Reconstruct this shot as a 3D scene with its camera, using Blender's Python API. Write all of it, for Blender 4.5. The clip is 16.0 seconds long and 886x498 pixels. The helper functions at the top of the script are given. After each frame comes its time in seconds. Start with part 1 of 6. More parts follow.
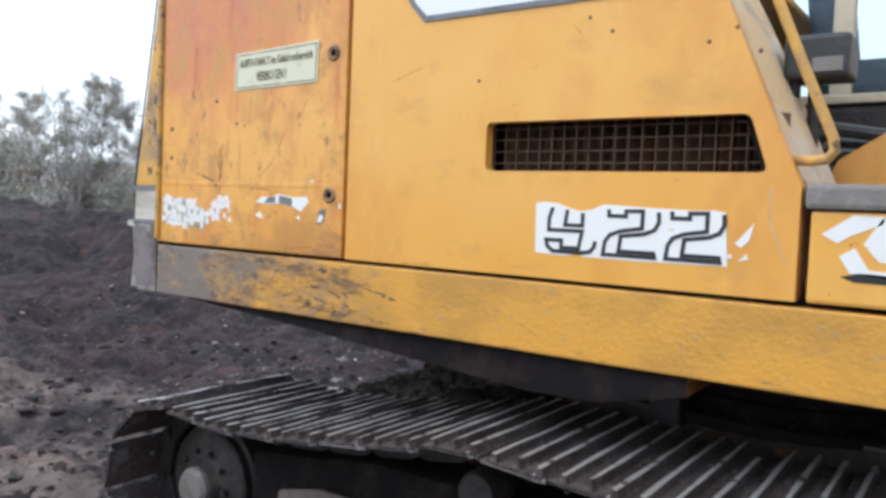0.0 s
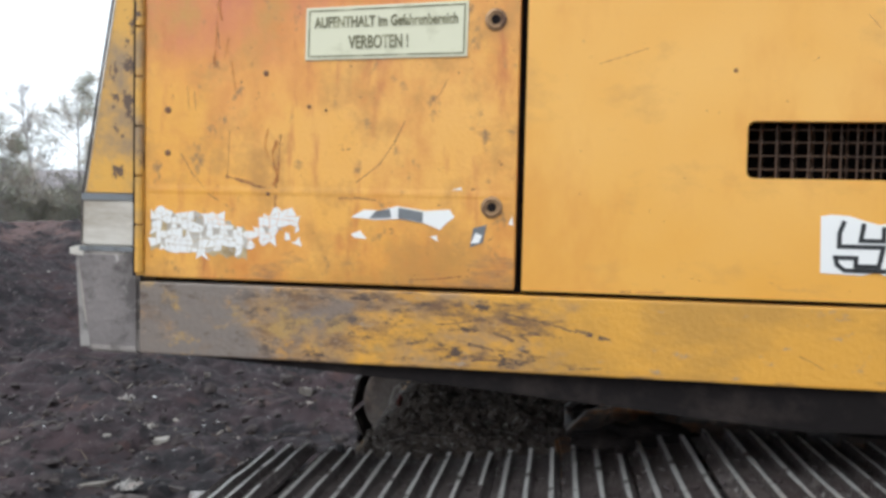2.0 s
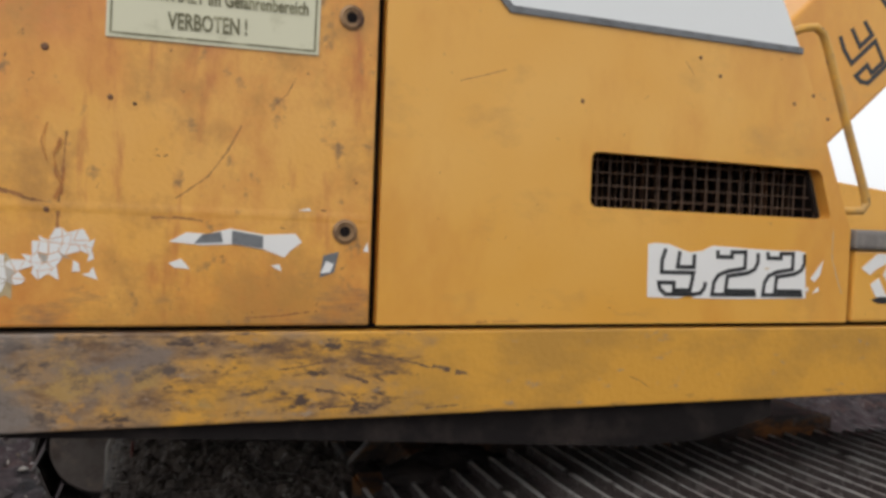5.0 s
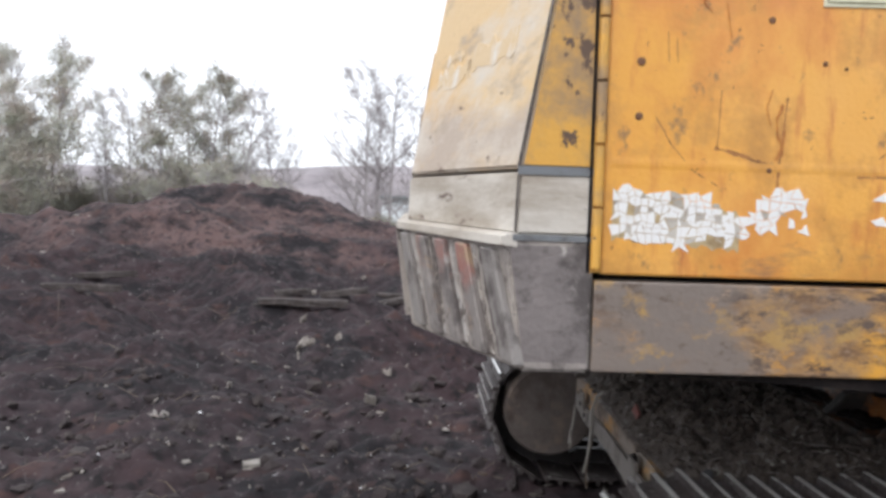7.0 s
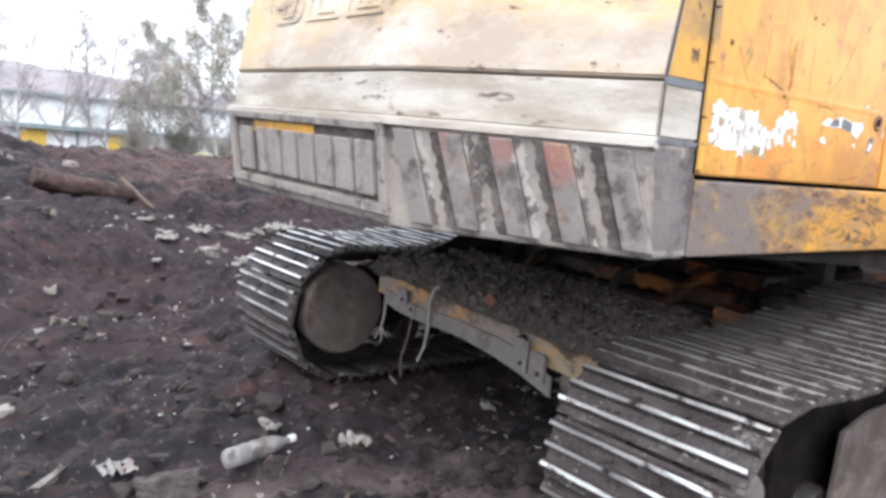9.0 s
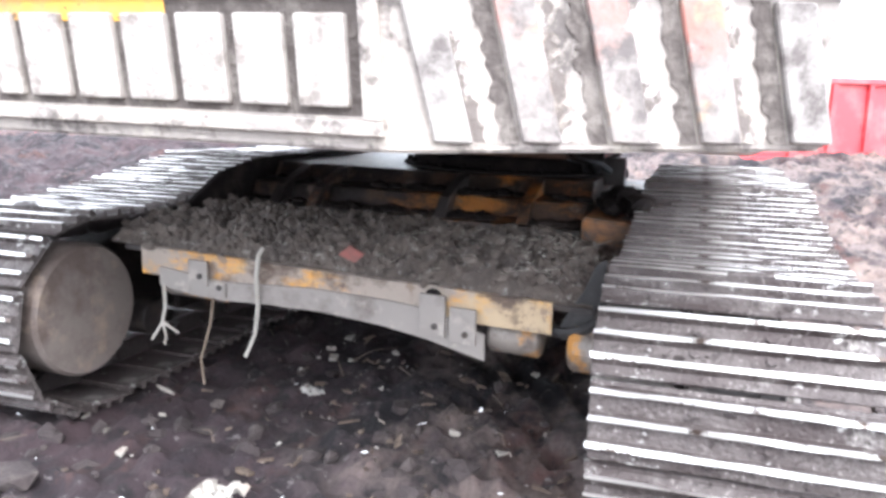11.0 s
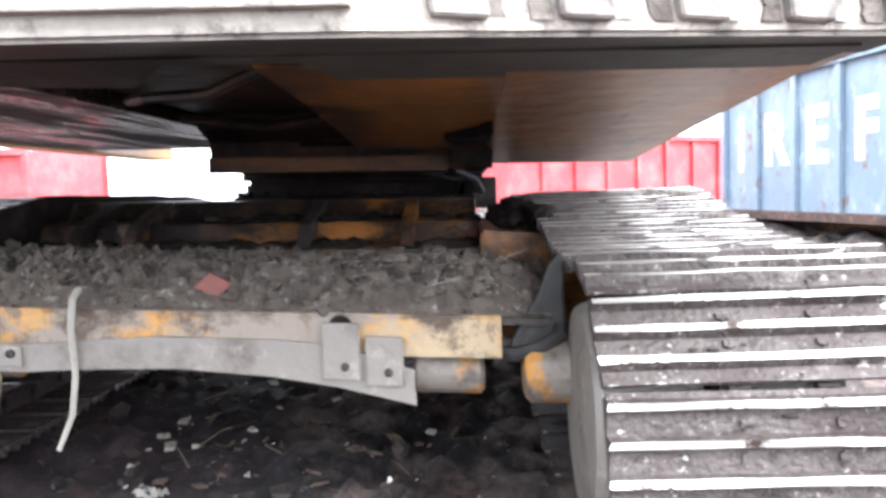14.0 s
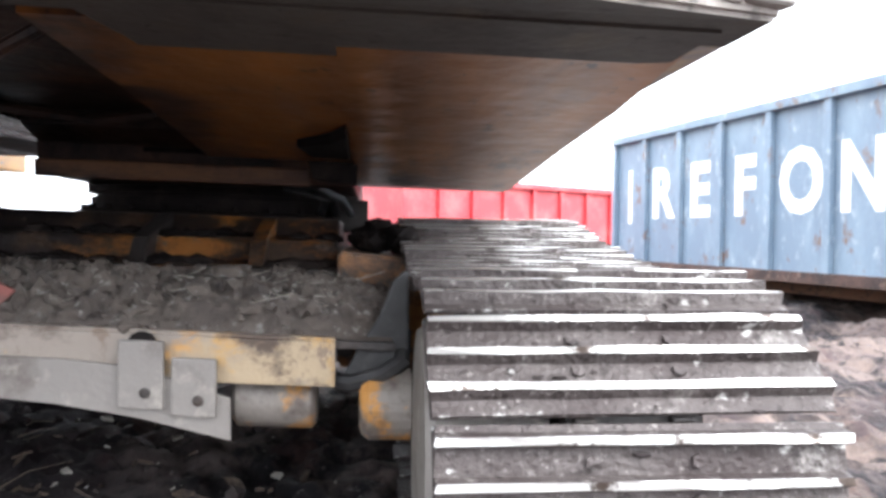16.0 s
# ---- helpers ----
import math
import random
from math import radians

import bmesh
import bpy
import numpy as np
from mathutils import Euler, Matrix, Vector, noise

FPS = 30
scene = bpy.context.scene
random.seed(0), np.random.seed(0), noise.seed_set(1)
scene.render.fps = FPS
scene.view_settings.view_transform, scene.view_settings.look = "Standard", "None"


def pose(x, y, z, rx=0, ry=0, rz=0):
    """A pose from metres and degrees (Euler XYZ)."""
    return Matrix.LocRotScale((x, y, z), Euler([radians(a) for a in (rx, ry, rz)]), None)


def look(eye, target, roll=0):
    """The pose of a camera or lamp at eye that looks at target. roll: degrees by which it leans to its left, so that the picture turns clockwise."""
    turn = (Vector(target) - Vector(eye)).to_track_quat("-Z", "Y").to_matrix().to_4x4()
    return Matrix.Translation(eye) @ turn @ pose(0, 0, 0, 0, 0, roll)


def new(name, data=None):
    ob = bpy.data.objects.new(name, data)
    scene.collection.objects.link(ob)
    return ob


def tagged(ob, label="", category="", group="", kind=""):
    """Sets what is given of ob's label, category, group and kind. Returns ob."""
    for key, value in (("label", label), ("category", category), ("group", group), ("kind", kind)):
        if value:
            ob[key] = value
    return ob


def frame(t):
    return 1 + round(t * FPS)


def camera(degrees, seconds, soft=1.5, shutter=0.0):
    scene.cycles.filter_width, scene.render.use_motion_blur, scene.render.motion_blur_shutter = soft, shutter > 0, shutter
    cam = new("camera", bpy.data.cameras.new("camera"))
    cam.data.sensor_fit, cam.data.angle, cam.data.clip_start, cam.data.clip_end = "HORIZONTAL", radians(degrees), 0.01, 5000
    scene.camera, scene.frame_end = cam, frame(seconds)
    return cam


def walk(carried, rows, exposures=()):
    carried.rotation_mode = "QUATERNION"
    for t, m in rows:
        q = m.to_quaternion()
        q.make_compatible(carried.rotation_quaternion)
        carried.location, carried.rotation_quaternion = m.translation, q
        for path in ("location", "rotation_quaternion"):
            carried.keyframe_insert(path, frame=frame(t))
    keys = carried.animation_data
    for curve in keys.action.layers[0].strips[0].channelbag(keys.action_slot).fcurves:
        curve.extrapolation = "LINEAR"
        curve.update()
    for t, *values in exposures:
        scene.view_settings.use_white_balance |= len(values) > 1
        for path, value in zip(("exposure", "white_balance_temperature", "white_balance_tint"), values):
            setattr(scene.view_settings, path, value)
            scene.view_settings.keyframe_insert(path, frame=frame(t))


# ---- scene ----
cam = camera(60.2, 16.0, soft=3.3)
METRES, EYE, TILT, LEAN, TURN = 8.0, 1.55, 0.0, 0.0, 35.7
ROWS = [
    (0.0, 0.0, 0.0, 0.0, 0.12, -2.78, -2.41),
    (0.5, -0.0559, 0.0214, -0.0009, -5.97, -3.04, -3.67),
    (1.0, -0.1047, 0.042, -0.0, -15.43, -4.19, -3.53),
    (1.5, -0.1474, 0.0863, -0.0052, -21.03, -4.04, 1.06),
    (2.0, -0.1882, 0.1211, 0.0023, -27.09, -2.51, -1.27),
    (2.5, -0.2084, 0.1501, 0.0122, -37.27, -3.14, -1.28),
    (3.0, -0.2093, 0.1829, 0.012, -46.0, -0.77, 1.57),
    (5.5, -0.2354, 0.1969, 0.0051, -55.08, -2.03, -2.55),
    (6.0, -0.2707, 0.2061, -0.0014, -49.41, -2.91, -3.07),
    (6.5, -0.3021, 0.235, -0.0078, -40.42, -3.78, -4.77),
    (7.0, -0.3291, 0.2767, -0.0069, -37.5, -2.61, -1.83),
    (7.5, -0.367, 0.3064, -0.0033, -51.39, -2.74, -1.34),
    (8.0, -0.391, 0.3377, -0.006, -59.85, -4.5, -2.41),
    (8.5, -0.4059, 0.3834, -0.016, -67.58, -5.65, -3.15),
    (9.0, -0.4363, 0.4334, -0.0205, -73.31, -7.62, -4.68),
    (9.5, -0.4396, 0.479, -0.0244, -79.26, -11.63, -5.27),
    (10.0, -0.4138, 0.5261, -0.0241, -90.22, -12.62, -3.66),
    (12.5, -0.246, 0.6045, -0.0774, -120.44, -5.95, 0.87),
    (13.0, -0.2465, 0.6023, -0.0768, -123.03, -5.5, 1.41),
    (13.5, -0.2482, 0.6014, -0.0756, -123.13, -4.85, 1.85),
    (14.0, -0.2491, 0.5987, -0.0792, -123.8, -4.34, 1.91),
    (14.5, -0.2455, 0.5881, -0.0882, -124.92, -3.97, 1.35),
    (15.0, -0.2395, 0.5795, -0.0888, -125.96, -3.53, 1.93),
    (15.5, -0.2379, 0.5725, -0.09, -128.26, -2.36, 1.56),
    (16.0, -0.2381, 0.5685, -0.0901, -131.0, -1.0, -0.78),
]
EXPOSURES = [(0, 0.6, 5850, 9), (1.5, 0.45, 6100, 8), (2, 0.55, 6100, 7), (2.5, 0.22, 6350, 8), (3.1, 0.15, 6450, 9), (5.5, -0.05, 6700, 11), (6.5, 0.38, 6400, 12), (8.5, 0.85, 6200, 12), (9.5, 1.62, 6000, 12), (10.2, 2.3, 6000, 12), (12.5, 2.95, 6200, 11), (14.5, 2.95, 6200, 10), (16, 2.5, 6200, 10)]
walk(cam, [(t, pose(0, 0, EYE, TILT, LEAN, TURN) @ pose(METRES * x, METRES * y, METRES * z, 90 + pitch, roll, yaw)) for t, x, y, z, yaw, pitch, roll in ROWS], exposures=EXPOSURES)

# ---- world, sun, exposure ----
world = bpy.data.worlds.new("overcast_sky")
scene.world = world
world.use_nodes = True
wn = world.node_tree.nodes
wl = world.node_tree.links
sky = wn.new("ShaderNodeTexSky")
sky.sky_type = "NISHITA"
sky.sun_disc = False
sky.sun_elevation = radians(48)
sky.sun_rotation = radians(229)
sky.dust_density = 4.0
grey = wn.new("ShaderNodeHueSaturation")
grey.inputs["Saturation"].default_value = 0.22
wl.new(sky.outputs[0], grey.inputs["Color"])
cloud = wn.new("ShaderNodeMix")
cloud.data_type = "RGBA"
cloud.inputs[0].default_value = 0.75
cloud.inputs[7].default_value = (7.6, 7.9, 8.2, 1)
wl.new(grey.outputs[0], cloud.inputs[6])
wl.new(cloud.outputs[2], wn["Background"].inputs["Color"])
wn["Background"].inputs["Strength"].default_value = 0.15
sun_data = bpy.data.lights.new("sun", "SUN")
sun_data.energy, sun_data.angle, sun_data.color = 0.8, radians(40), (1.0, 0.97, 0.93)
sun = new("sun", sun_data)
sun.matrix_basis = look((-8, -5, 11), (-1, 2, 0))

# ---- materials ----
def mat(name, base, rough=0.6, metal=0.0, layers=(), bump=(), coords="Object", gloss=None, spec=0.5):
    """layers: (colour, scale, low, high, detail, stretch xyz, mask or None); mask: (axis, from, to) in metres.
    bump: (scale, strength)."""
    m = bpy.data.materials.new(name)
    m.use_nodes = True
    nt = m.node_tree
    N, L = nt.nodes, nt.links
    b = N["Principled BSDF"]
    b.inputs["Roughness"].default_value = rough
    b.inputs["Metallic"].default_value = metal
    b.inputs["Specular IOR Level"].default_value = spec
    tc = N.new("ShaderNodeTexCoord")
    src = tc.outputs[coords]
    rgb = N.new("ShaderNodeRGB")
    rgb.outputs[0].default_value = (*base, 1)
    col = rgb.outputs[0]
    sep = None
    for i, (c, scale, lo, hi, detail, stretch, mask) in enumerate(layers):
        mp = N.new("ShaderNodeMapping")
        mp.inputs["Scale"].default_value = stretch
        mp.inputs["Location"].default_value = (i * 3.7, i * 1.9, i * 5.1)
        L.new(src, mp.inputs[0])
        nz = N.new("ShaderNodeTexNoise")
        nz.inputs["Scale"].default_value = scale
        nz.inputs["Detail"].default_value = detail
        nz.inputs["Roughness"].default_value = 0.68
        L.new(mp.outputs[0], nz.inputs["Vector"])
        mr = N.new("ShaderNodeMapRange")
        mr.inputs["From Min"].default_value = lo
        mr.inputs["From Max"].default_value = hi
        fac_in = nz.outputs[0]
        if mask:
            if sep is None:
                sep = N.new("ShaderNodeSeparateXYZ")
                L.new(src, sep.inputs[0])
            mk = N.new("ShaderNodeMapRange")
            mk.inputs["From Min"].default_value = mask[1]
            mk.inputs["From Max"].default_value = mask[2]
            mk.inputs["To Min"].default_value = -0.4
            mk.inputs["To Max"].default_value = 0.0
            L.new(sep.outputs["XYZ".index(mask[0])], mk.inputs[0])
            ad = N.new("ShaderNodeMath")
            ad.operation = "ADD"
            L.new(fac_in, ad.inputs[0])
            L.new(mk.outputs[0], ad.inputs[1])
            fac_in = ad.outputs[0]
        L.new(fac_in, mr.inputs[0])
        mx = N.new("ShaderNodeMix")
        mx.data_type = "RGBA"
        L.new(mr.outputs[0], mx.inputs[0])
        L.new(col, mx.inputs[6])
        mx.inputs[7].default_value = (*c, 1)
        col = mx.outputs[2]
        if gloss and gloss[0] == i:
            rr = N.new("ShaderNodeMapRange")
            rr.inputs["To Min"].default_value = rough
            rr.inputs["To Max"].default_value = gloss[1]
            L.new(mr.outputs[0], rr.inputs[0])
            L.new(rr.outputs[0], b.inputs["Roughness"])
            if len(gloss) > 2:
                ms = N.new("ShaderNodeMapRange")
                ms.inputs["To Min"].default_value = metal
                ms.inputs["To Max"].default_value = gloss[2]
                L.new(mr.outputs[0], ms.inputs[0])
                L.new(ms.outputs[0], b.inputs["Metallic"])
    L.new(col, b.inputs["Base Color"])
    if bump:
        bn = N.new("ShaderNodeBump")
        bn.inputs["Strength"].default_value = bump[1]
        bn.inputs["Distance"].default_value = 0.02
        bz = N.new("ShaderNodeTexNoise")
        bz.inputs["Scale"].default_value = bump[0]
        bz.inputs["Detail"].default_value = 6
        L.new(src, bz.inputs["Vector"])
        L.new(bz.outputs[0], bn.inputs["Height"])
        L.new(bn.outputs[0], b.inputs["Normal"])
    return m


ONE = (1, 1, 1)
YEL = (0.74, 0.36, 0.055)
RUST = (0.16, 0.05, 0.02)
M_DOOR = mat("weathered_yellow_paint", (0.75, 0.36, 0.056), 0.36, 0, [
    ((0.78, 0.40, 0.09), 1.6, 0.42, 0.62, 3, ONE, None),
    ((0.66, 0.21, 0.05), 1.5, 0.36, 0.64, 6, (1, 1, 0.6), ("Z", 1.50, 2.10)),
    ((0.55, 0.17, 0.075), 1.2, 0.34, 0.54, 6, ONE, ("Z", 1.75, 2.20)),
    ((0.60, 0.23, 0.045), 3.4, 0.44, 0.66, 9, (1.2, 1, 0.8), None),
    ((0.52, 0.25, 0.055), 5.0, 0.50, 0.66, 10, (1, 1, 0.9), None),
    ((0.46, 0.12, 0.035), 4.0, 0.56, 0.72, 10, (2.2, 1, 0.45), None),
    ((0.47, 0.23, 0.05), 2.6, 0.42, 0.62, 9, (0.6, 1, 1.2), ("Z", 1.72, 1.36)),
    ((0.20, 0.12, 0.07), 7.0, 0.45, 0.62, 9, (0.5, 1, 1.6), ("Z", 1.66, 1.34)),
    ((0.30, 0.16, 0.06), 15.0, 0.60, 0.69, 10, (1, 1, 0.8), None),
    (RUST, 36.0, 0.675, 0.70, 6, ONE, None)], (90, 0.06))
M_HOOD = mat("yellow_paint", YEL, 0.33, 0, [
    ((0.79, 0.42, 0.09), 1.2, 0.40, 0.64, 3, ONE, None),
    ((0.66, 0.29, 0.05), 2.4, 0.47, 0.70, 5, (1, 1, 0.5), None),
    ((0.62, 0.32, 0.07), 5.0, 0.55, 0.72, 8, (0.6, 1, 1), None),
    ((0.40, 0.22, 0.08), 7.0, 0.50, 0.66, 8, (0.5, 1, 2), ("Z", 1.52, 1.35)),
    ((0.46, 0.25, 0.08), 21.0, 0.665, 0.72, 8, (0.7, 1, 1), None),
    (RUST, 40.0, 0.695, 0.72, 5, ONE, None)], (60, 0.03))
M_SKIRT = mat("scraped_yellow_paint", (0.66, 0.33, 0.05), 0.36, 0, [
    ((0.50, 0.26, 0.05), 4.0, 0.45, 0.62, 6, (0.6, 1, 1), None),
    ((0.22, 0.165, 0.13), 7.0, 0.38, 0.62, 12, (0.7, 1, 1.3), ("X", -1.1, -2.4)),
    ((0.21, 0.172, 0.145), 5.0, 0.36, 0.56, 12, (0.8, 1, 1), ("X", -1.8, -2.7)),
    ((0.17, 0.095, 0.05), 16.0, 0.50, 0.63, 14, (0.45, 1, 1.2), ("X", -1.0, -1.9)),
    ((0.085, 0.055, 0.042), 19.0, 0.55, 0.62, 14, (0.5, 1, 1.3), ("X", -1.1, -1.9)),
    ((0.50, 0.25, 0.055), 13.0, 0.58, 0.63, 12, (0.6, 1, 1), ("X", -1.8, -2.1)),
    ((0.20, 0.165, 0.142), 6.0, 0.30, 0.48, 12, (0.7, 1, 1), ("X", -2.1, -2.85)),
    ((0.40, 0.25, 0.09), 9.0, 0.545, 0.63, 13, (0.7, 1, 1), ("X", -1.9, -2.3)),
    ((0.12, 0.085, 0.065), 20.0, 0.56, 0.65, 12, (0.7, 1, 1), ("X", -1.9, -2.3)),
    ((0.34, 0.25, 0.18), 24.0, 0.60, 0.68, 8, (0.5, 1, 1), None),
    ((0.18, 0.11, 0.06), 9.0, 0.50, 0.62, 8, (0.4, 1, 2), ("Z", 1.24, 1.13))], (70, 0.12))
M_PILLAR = mat("chipped_yellow_paint", (0.66, 0.35, 0.06), 0.55, 0, [
    ((0.50, 0.29, 0.08), 6.0, 0.45, 0.62, 6, ONE, None),
    ((0.30, 0.20, 0.11), 4.0, 0.5, 0.66, 8, ONE, None),
    ((0.11, 0.065, 0.04), 13.0, 0.575, 0.61, 9, (1, 1, 0.8), None)], (60, 0.1))
M_CREAM = mat("faded_yellow_paint", (0.61, 0.435, 0.23), 0.6, 0, [
    ((0.63, 0.385, 0.145), 1.1, 0.47, 0.66, 4, (1, 1, 1.8), None),
    ((0.42, 0.34, 0.27), 2.2, 0.33, 0.52, 7, (0.6, 0.6, 1.6), ("Z", 2.05, 1.68)),
    ((0.58, 0.52, 0.44), 2.2, 0.46, 0.62, 7, (0.8, 0.8, 1.5), None),
    ((0.36, 0.28, 0.20), 4.0, 0.53, 0.66, 8, (0.7, 0.7, 1.8), None),
    ((0.15, 0.10, 0.07), 16.0, 0.635, 0.67, 9, (0.5, 0.5, 1), None)], (40, 0.12))
M_BAND = mat("dirty_white_paint", (0.56, 0.52, 0.46), 0.6, 0, [
    ((0.36, 0.31, 0.25), 3.0, 0.44, 0.62, 7, (0.6, 0.6, 3), None),
    ((0.13, 0.09, 0.07), 11.0, 0.59, 0.64, 9, (0.4, 0.4, 1.5), None)], (60, 0.15))
M_BUMP = mat("bare_grey_steel_casting", (0.27, 0.24, 0.22), 0.62, 0.0, [
    ((0.36, 0.32, 0.28), 3.0, 0.46, 0.60, 7, ONE, None),
    ((0.40, 0.36, 0.31), 9.0, 0.57, 0.64, 11, ONE, None),
    ((0.10, 0.085, 0.078), 8.0, 0.53, 0.62, 9, ONE, None)], (50, 0.25))
M_BLOCK = mat("dusty_grey_block", (0.29, 0.262, 0.24), 0.65, 0, [
    ((0.34, 0.31, 0.28), 6.0, 0.48, 0.62, 8, ONE, None),
    ((0.15, 0.125, 0.11), 9.0, 0.52, 0.64, 9, ONE, None)], (50, 0.3))
# M_BUMP's steel with grime, toned down: the side faces' shade is in the colour
M_BUMPSIDE = mat("grimy_shaded_steel", (0.17, 0.148, 0.142), 0.62, 0.0, [
    ((0.24, 0.21, 0.20), 3.0, 0.46, 0.62, 7, ONE, None),
    ((0.40, 0.37, 0.34), 12.0, 0.60, 0.65, 11, (1, 1, 0.7), None),
    ((0.085, 0.072, 0.068), 8.0, 0.52, 0.62, 9, ONE, None)], (50, 0.25))
M_RIBRED = mat("worn_red_rib", (0.23, 0.205, 0.19), 0.6, 0, [
    ((0.31, 0.14, 0.115), 4.0, 0.38, 0.56, 10, (1, 1, 1.3), ("Z", 1.10, 1.38)),
    ((0.33, 0.23, 0.15), 7.0, 0.53, 0.62, 9, ONE, None),
    ((0.11, 0.095, 0.09), 9.0, 0.50, 0.62, 8, ONE, None),
    ((0.30, 0.27, 0.25), 14.0, 0.56, 0.68, 8, ONE, None)], (50, 0.2))
M_DARKROUGH = mat("dark_rough_coat", (0.075, 0.062, 0.056), 0.9, 0, [
    ((0.16, 0.14, 0.125), 10.0, 0.48, 0.62, 9, ONE, None)], (40, 0.6))
M_RIB = mat("grey_paint_rib", (0.24, 0.22, 0.205), 0.6, 0, [
    ((0.10, 0.085, 0.08), 9.0, 0.50, 0.62, 8, ONE, None),
    ((0.33, 0.30, 0.27), 14.0, 0.6, 0.7, 8, ONE, None)], (50, 0.2))
M_PEEL = mat("peeling_white_paint", (0.42, 0.39, 0.365), 0.6, 0, [
    ((0.12, 0.10, 0.09), 10.0, 0.49, 0.54, 12, (1, 1, 0.7), None),
    ((0.45, 0.40, 0.34), 26.0, 0.5, 0.7, 8, ONE, None)], (50, 0.3))
M_SMEAR = mat("rubbed_off_white_sticker", (0.62, 0.58, 0.52), 0.6, 0, [
    ((0.58, 0.43, 0.25), 9.0, 0.40, 0.52, 11, (1, 1, 0.6), None)], (40, 0.1))
M_REDSCRAP = mat("dirty_faded_red", (0.20, 0.065, 0.055), 0.7, 0, [((0.10, 0.06, 0.05), 9, 0.45, 0.62, 7, ONE, None)])
M_WHITE = mat("white_panel_paint", (0.78, 0.80, 0.80), 0.35, 0, [
    ((0.35, 0.36, 0.36), 24.0, 0.68, 0.74, 8, ONE, None)], (40, 0.02))
M_GASKET = mat("grey_edging", (0.17, 0.18, 0.19), 0.6, 0, [((0.08, 0.08, 0.08), 20, 0.5, 0.7, 5, ONE, None)])
# grease on ring and crusts; painted-in shade on the vent cavity and belly side
M_DARK = mat("black_grease_and_shade", (0.012, 0.010, 0.010), 0.85, 0, [
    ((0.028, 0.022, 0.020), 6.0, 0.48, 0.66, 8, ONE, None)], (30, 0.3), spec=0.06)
M_DARKSTEEL = mat("dirty_dark_steel", (0.034, 0.029, 0.028), 0.55, 0.3, [
    ((0.075, 0.055, 0.045), 7.0, 0.52, 0.7, 8, ONE, None),
    ((0.02, 0.016, 0.015), 13.0, 0.5, 0.7, 8, ONE, None)], (45, 0.35))
M_GREY = mat("grey_dusty_steel", (0.20, 0.18, 0.165), 0.6, 0.1, [
    ((0.10, 0.08, 0.07), 6.0, 0.5, 0.7, 8, ONE, None),
    ((0.30, 0.27, 0.24), 14.0, 0.56, 0.7, 8, ONE, None)], (45, 0.2))
# brown steel darkened to stand for shade on the far drum and side plate
M_DRUM = mat("darkened_brown_steel", (0.135, 0.112, 0.10), 0.7, 0.05, [
    ((0.075, 0.055, 0.047), 4.0, 0.45, 0.62, 8, ONE, None),
    ((0.20, 0.15, 0.12), 7.0, 0.55, 0.68, 8, ONE, None)], (45, 0.2))
M_HUB = mat("grey_hub_with_orange_paint", (0.20, 0.175, 0.155), 0.6, 0.1, [
    ((0.42, 0.20, 0.05), 6.0, 0.50, 0.56, 8, ONE, None),
    ((0.09, 0.07, 0.06), 8.0, 0.52, 0.66, 8, ONE, None)], (45, 0.2))
M_OLDYEL = mat("oily_orange_paint", (0.25, 0.096, 0.022), 0.45, 0, [
    ((0.02, 0.014, 0.012), 3.0, 0.41, 0.51, 10, (1, 1, 2.2), None),
    # turns near-black toward the far side
    ((0.012, 0.009, 0.009), 4.0, 0.30, 0.42, 9, (1, 0.7, 1.6), ("Y", 3.0, 3.7)),
    ((0.05, 0.03, 0.02), 9.0, 0.50, 0.62, 9, ONE, None),
    ((0.10, 0.075, 0.06), 12.0, 0.57, 0.64, 8, ONE, None)], (30, 0.4))
M_LEG = mat("grimy_orange_leg_paint", (0.31, 0.125, 0.027), 0.5, 0, [
    ((0.17, 0.073, 0.025), 5.0, 0.46, 0.62, 8, ONE, None),
    ((0.02, 0.014, 0.012), 4.0, 0.46, 0.56, 9, (1, 0.8, 1.4), None)], (30, 0.3))
M_BEAM = mat("worn_orange_beam_paint", (0.48, 0.23, 0.045), 0.5, 0, [
    ((0.36, 0.23, 0.10), 9.0, 0.48, 0.62, 9, (1, 0.6, 1.2), None),
    ((0.24, 0.20, 0.17), 4.0, 0.42, 0.50, 10, (1, 0.8, 1.6), None),
    ((0.37, 0.28, 0.18), 6.0, 0.29, 0.46, 11, (1, 0.8, 1), ("Y", 3.15, 2.80)),
    ((0.44, 0.25, 0.07), 6.0, 0.54, 0.62, 11, (1, 0.8, 1), ("Y", 3.25, 2.90)),
    ((0.17, 0.12, 0.09), 16.0, 0.56, 0.64, 10, (1, 1, 0.6), None),
    ((0.07, 0.045, 0.032), 6.0, 0.52, 0.62, 9, (1, 0.7, 1), None)], (40, 0.25))
M_BELLY = mat("oily_brown_underside", (0.30, 0.12, 0.030), 0.30, 0.0, [
    ((0.13, 0.055, 0.022), 1.4, 0.40, 0.62, 6, (0.5, 1.5, 1), None),
    ((0.17, 0.085, 0.05), 2.6, 0.50, 0.64, 8, (0.4, 1.8, 1), None),
    # these two layers darken it forward and toward the machine's middle
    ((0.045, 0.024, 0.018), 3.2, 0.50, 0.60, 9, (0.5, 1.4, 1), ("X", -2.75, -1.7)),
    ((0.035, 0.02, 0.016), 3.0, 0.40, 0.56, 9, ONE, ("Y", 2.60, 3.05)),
    ((0.03, 0.022, 0.02), 12.0, 0.61, 0.65, 8, ONE, None)], (9, 0.4), spec=0.3)
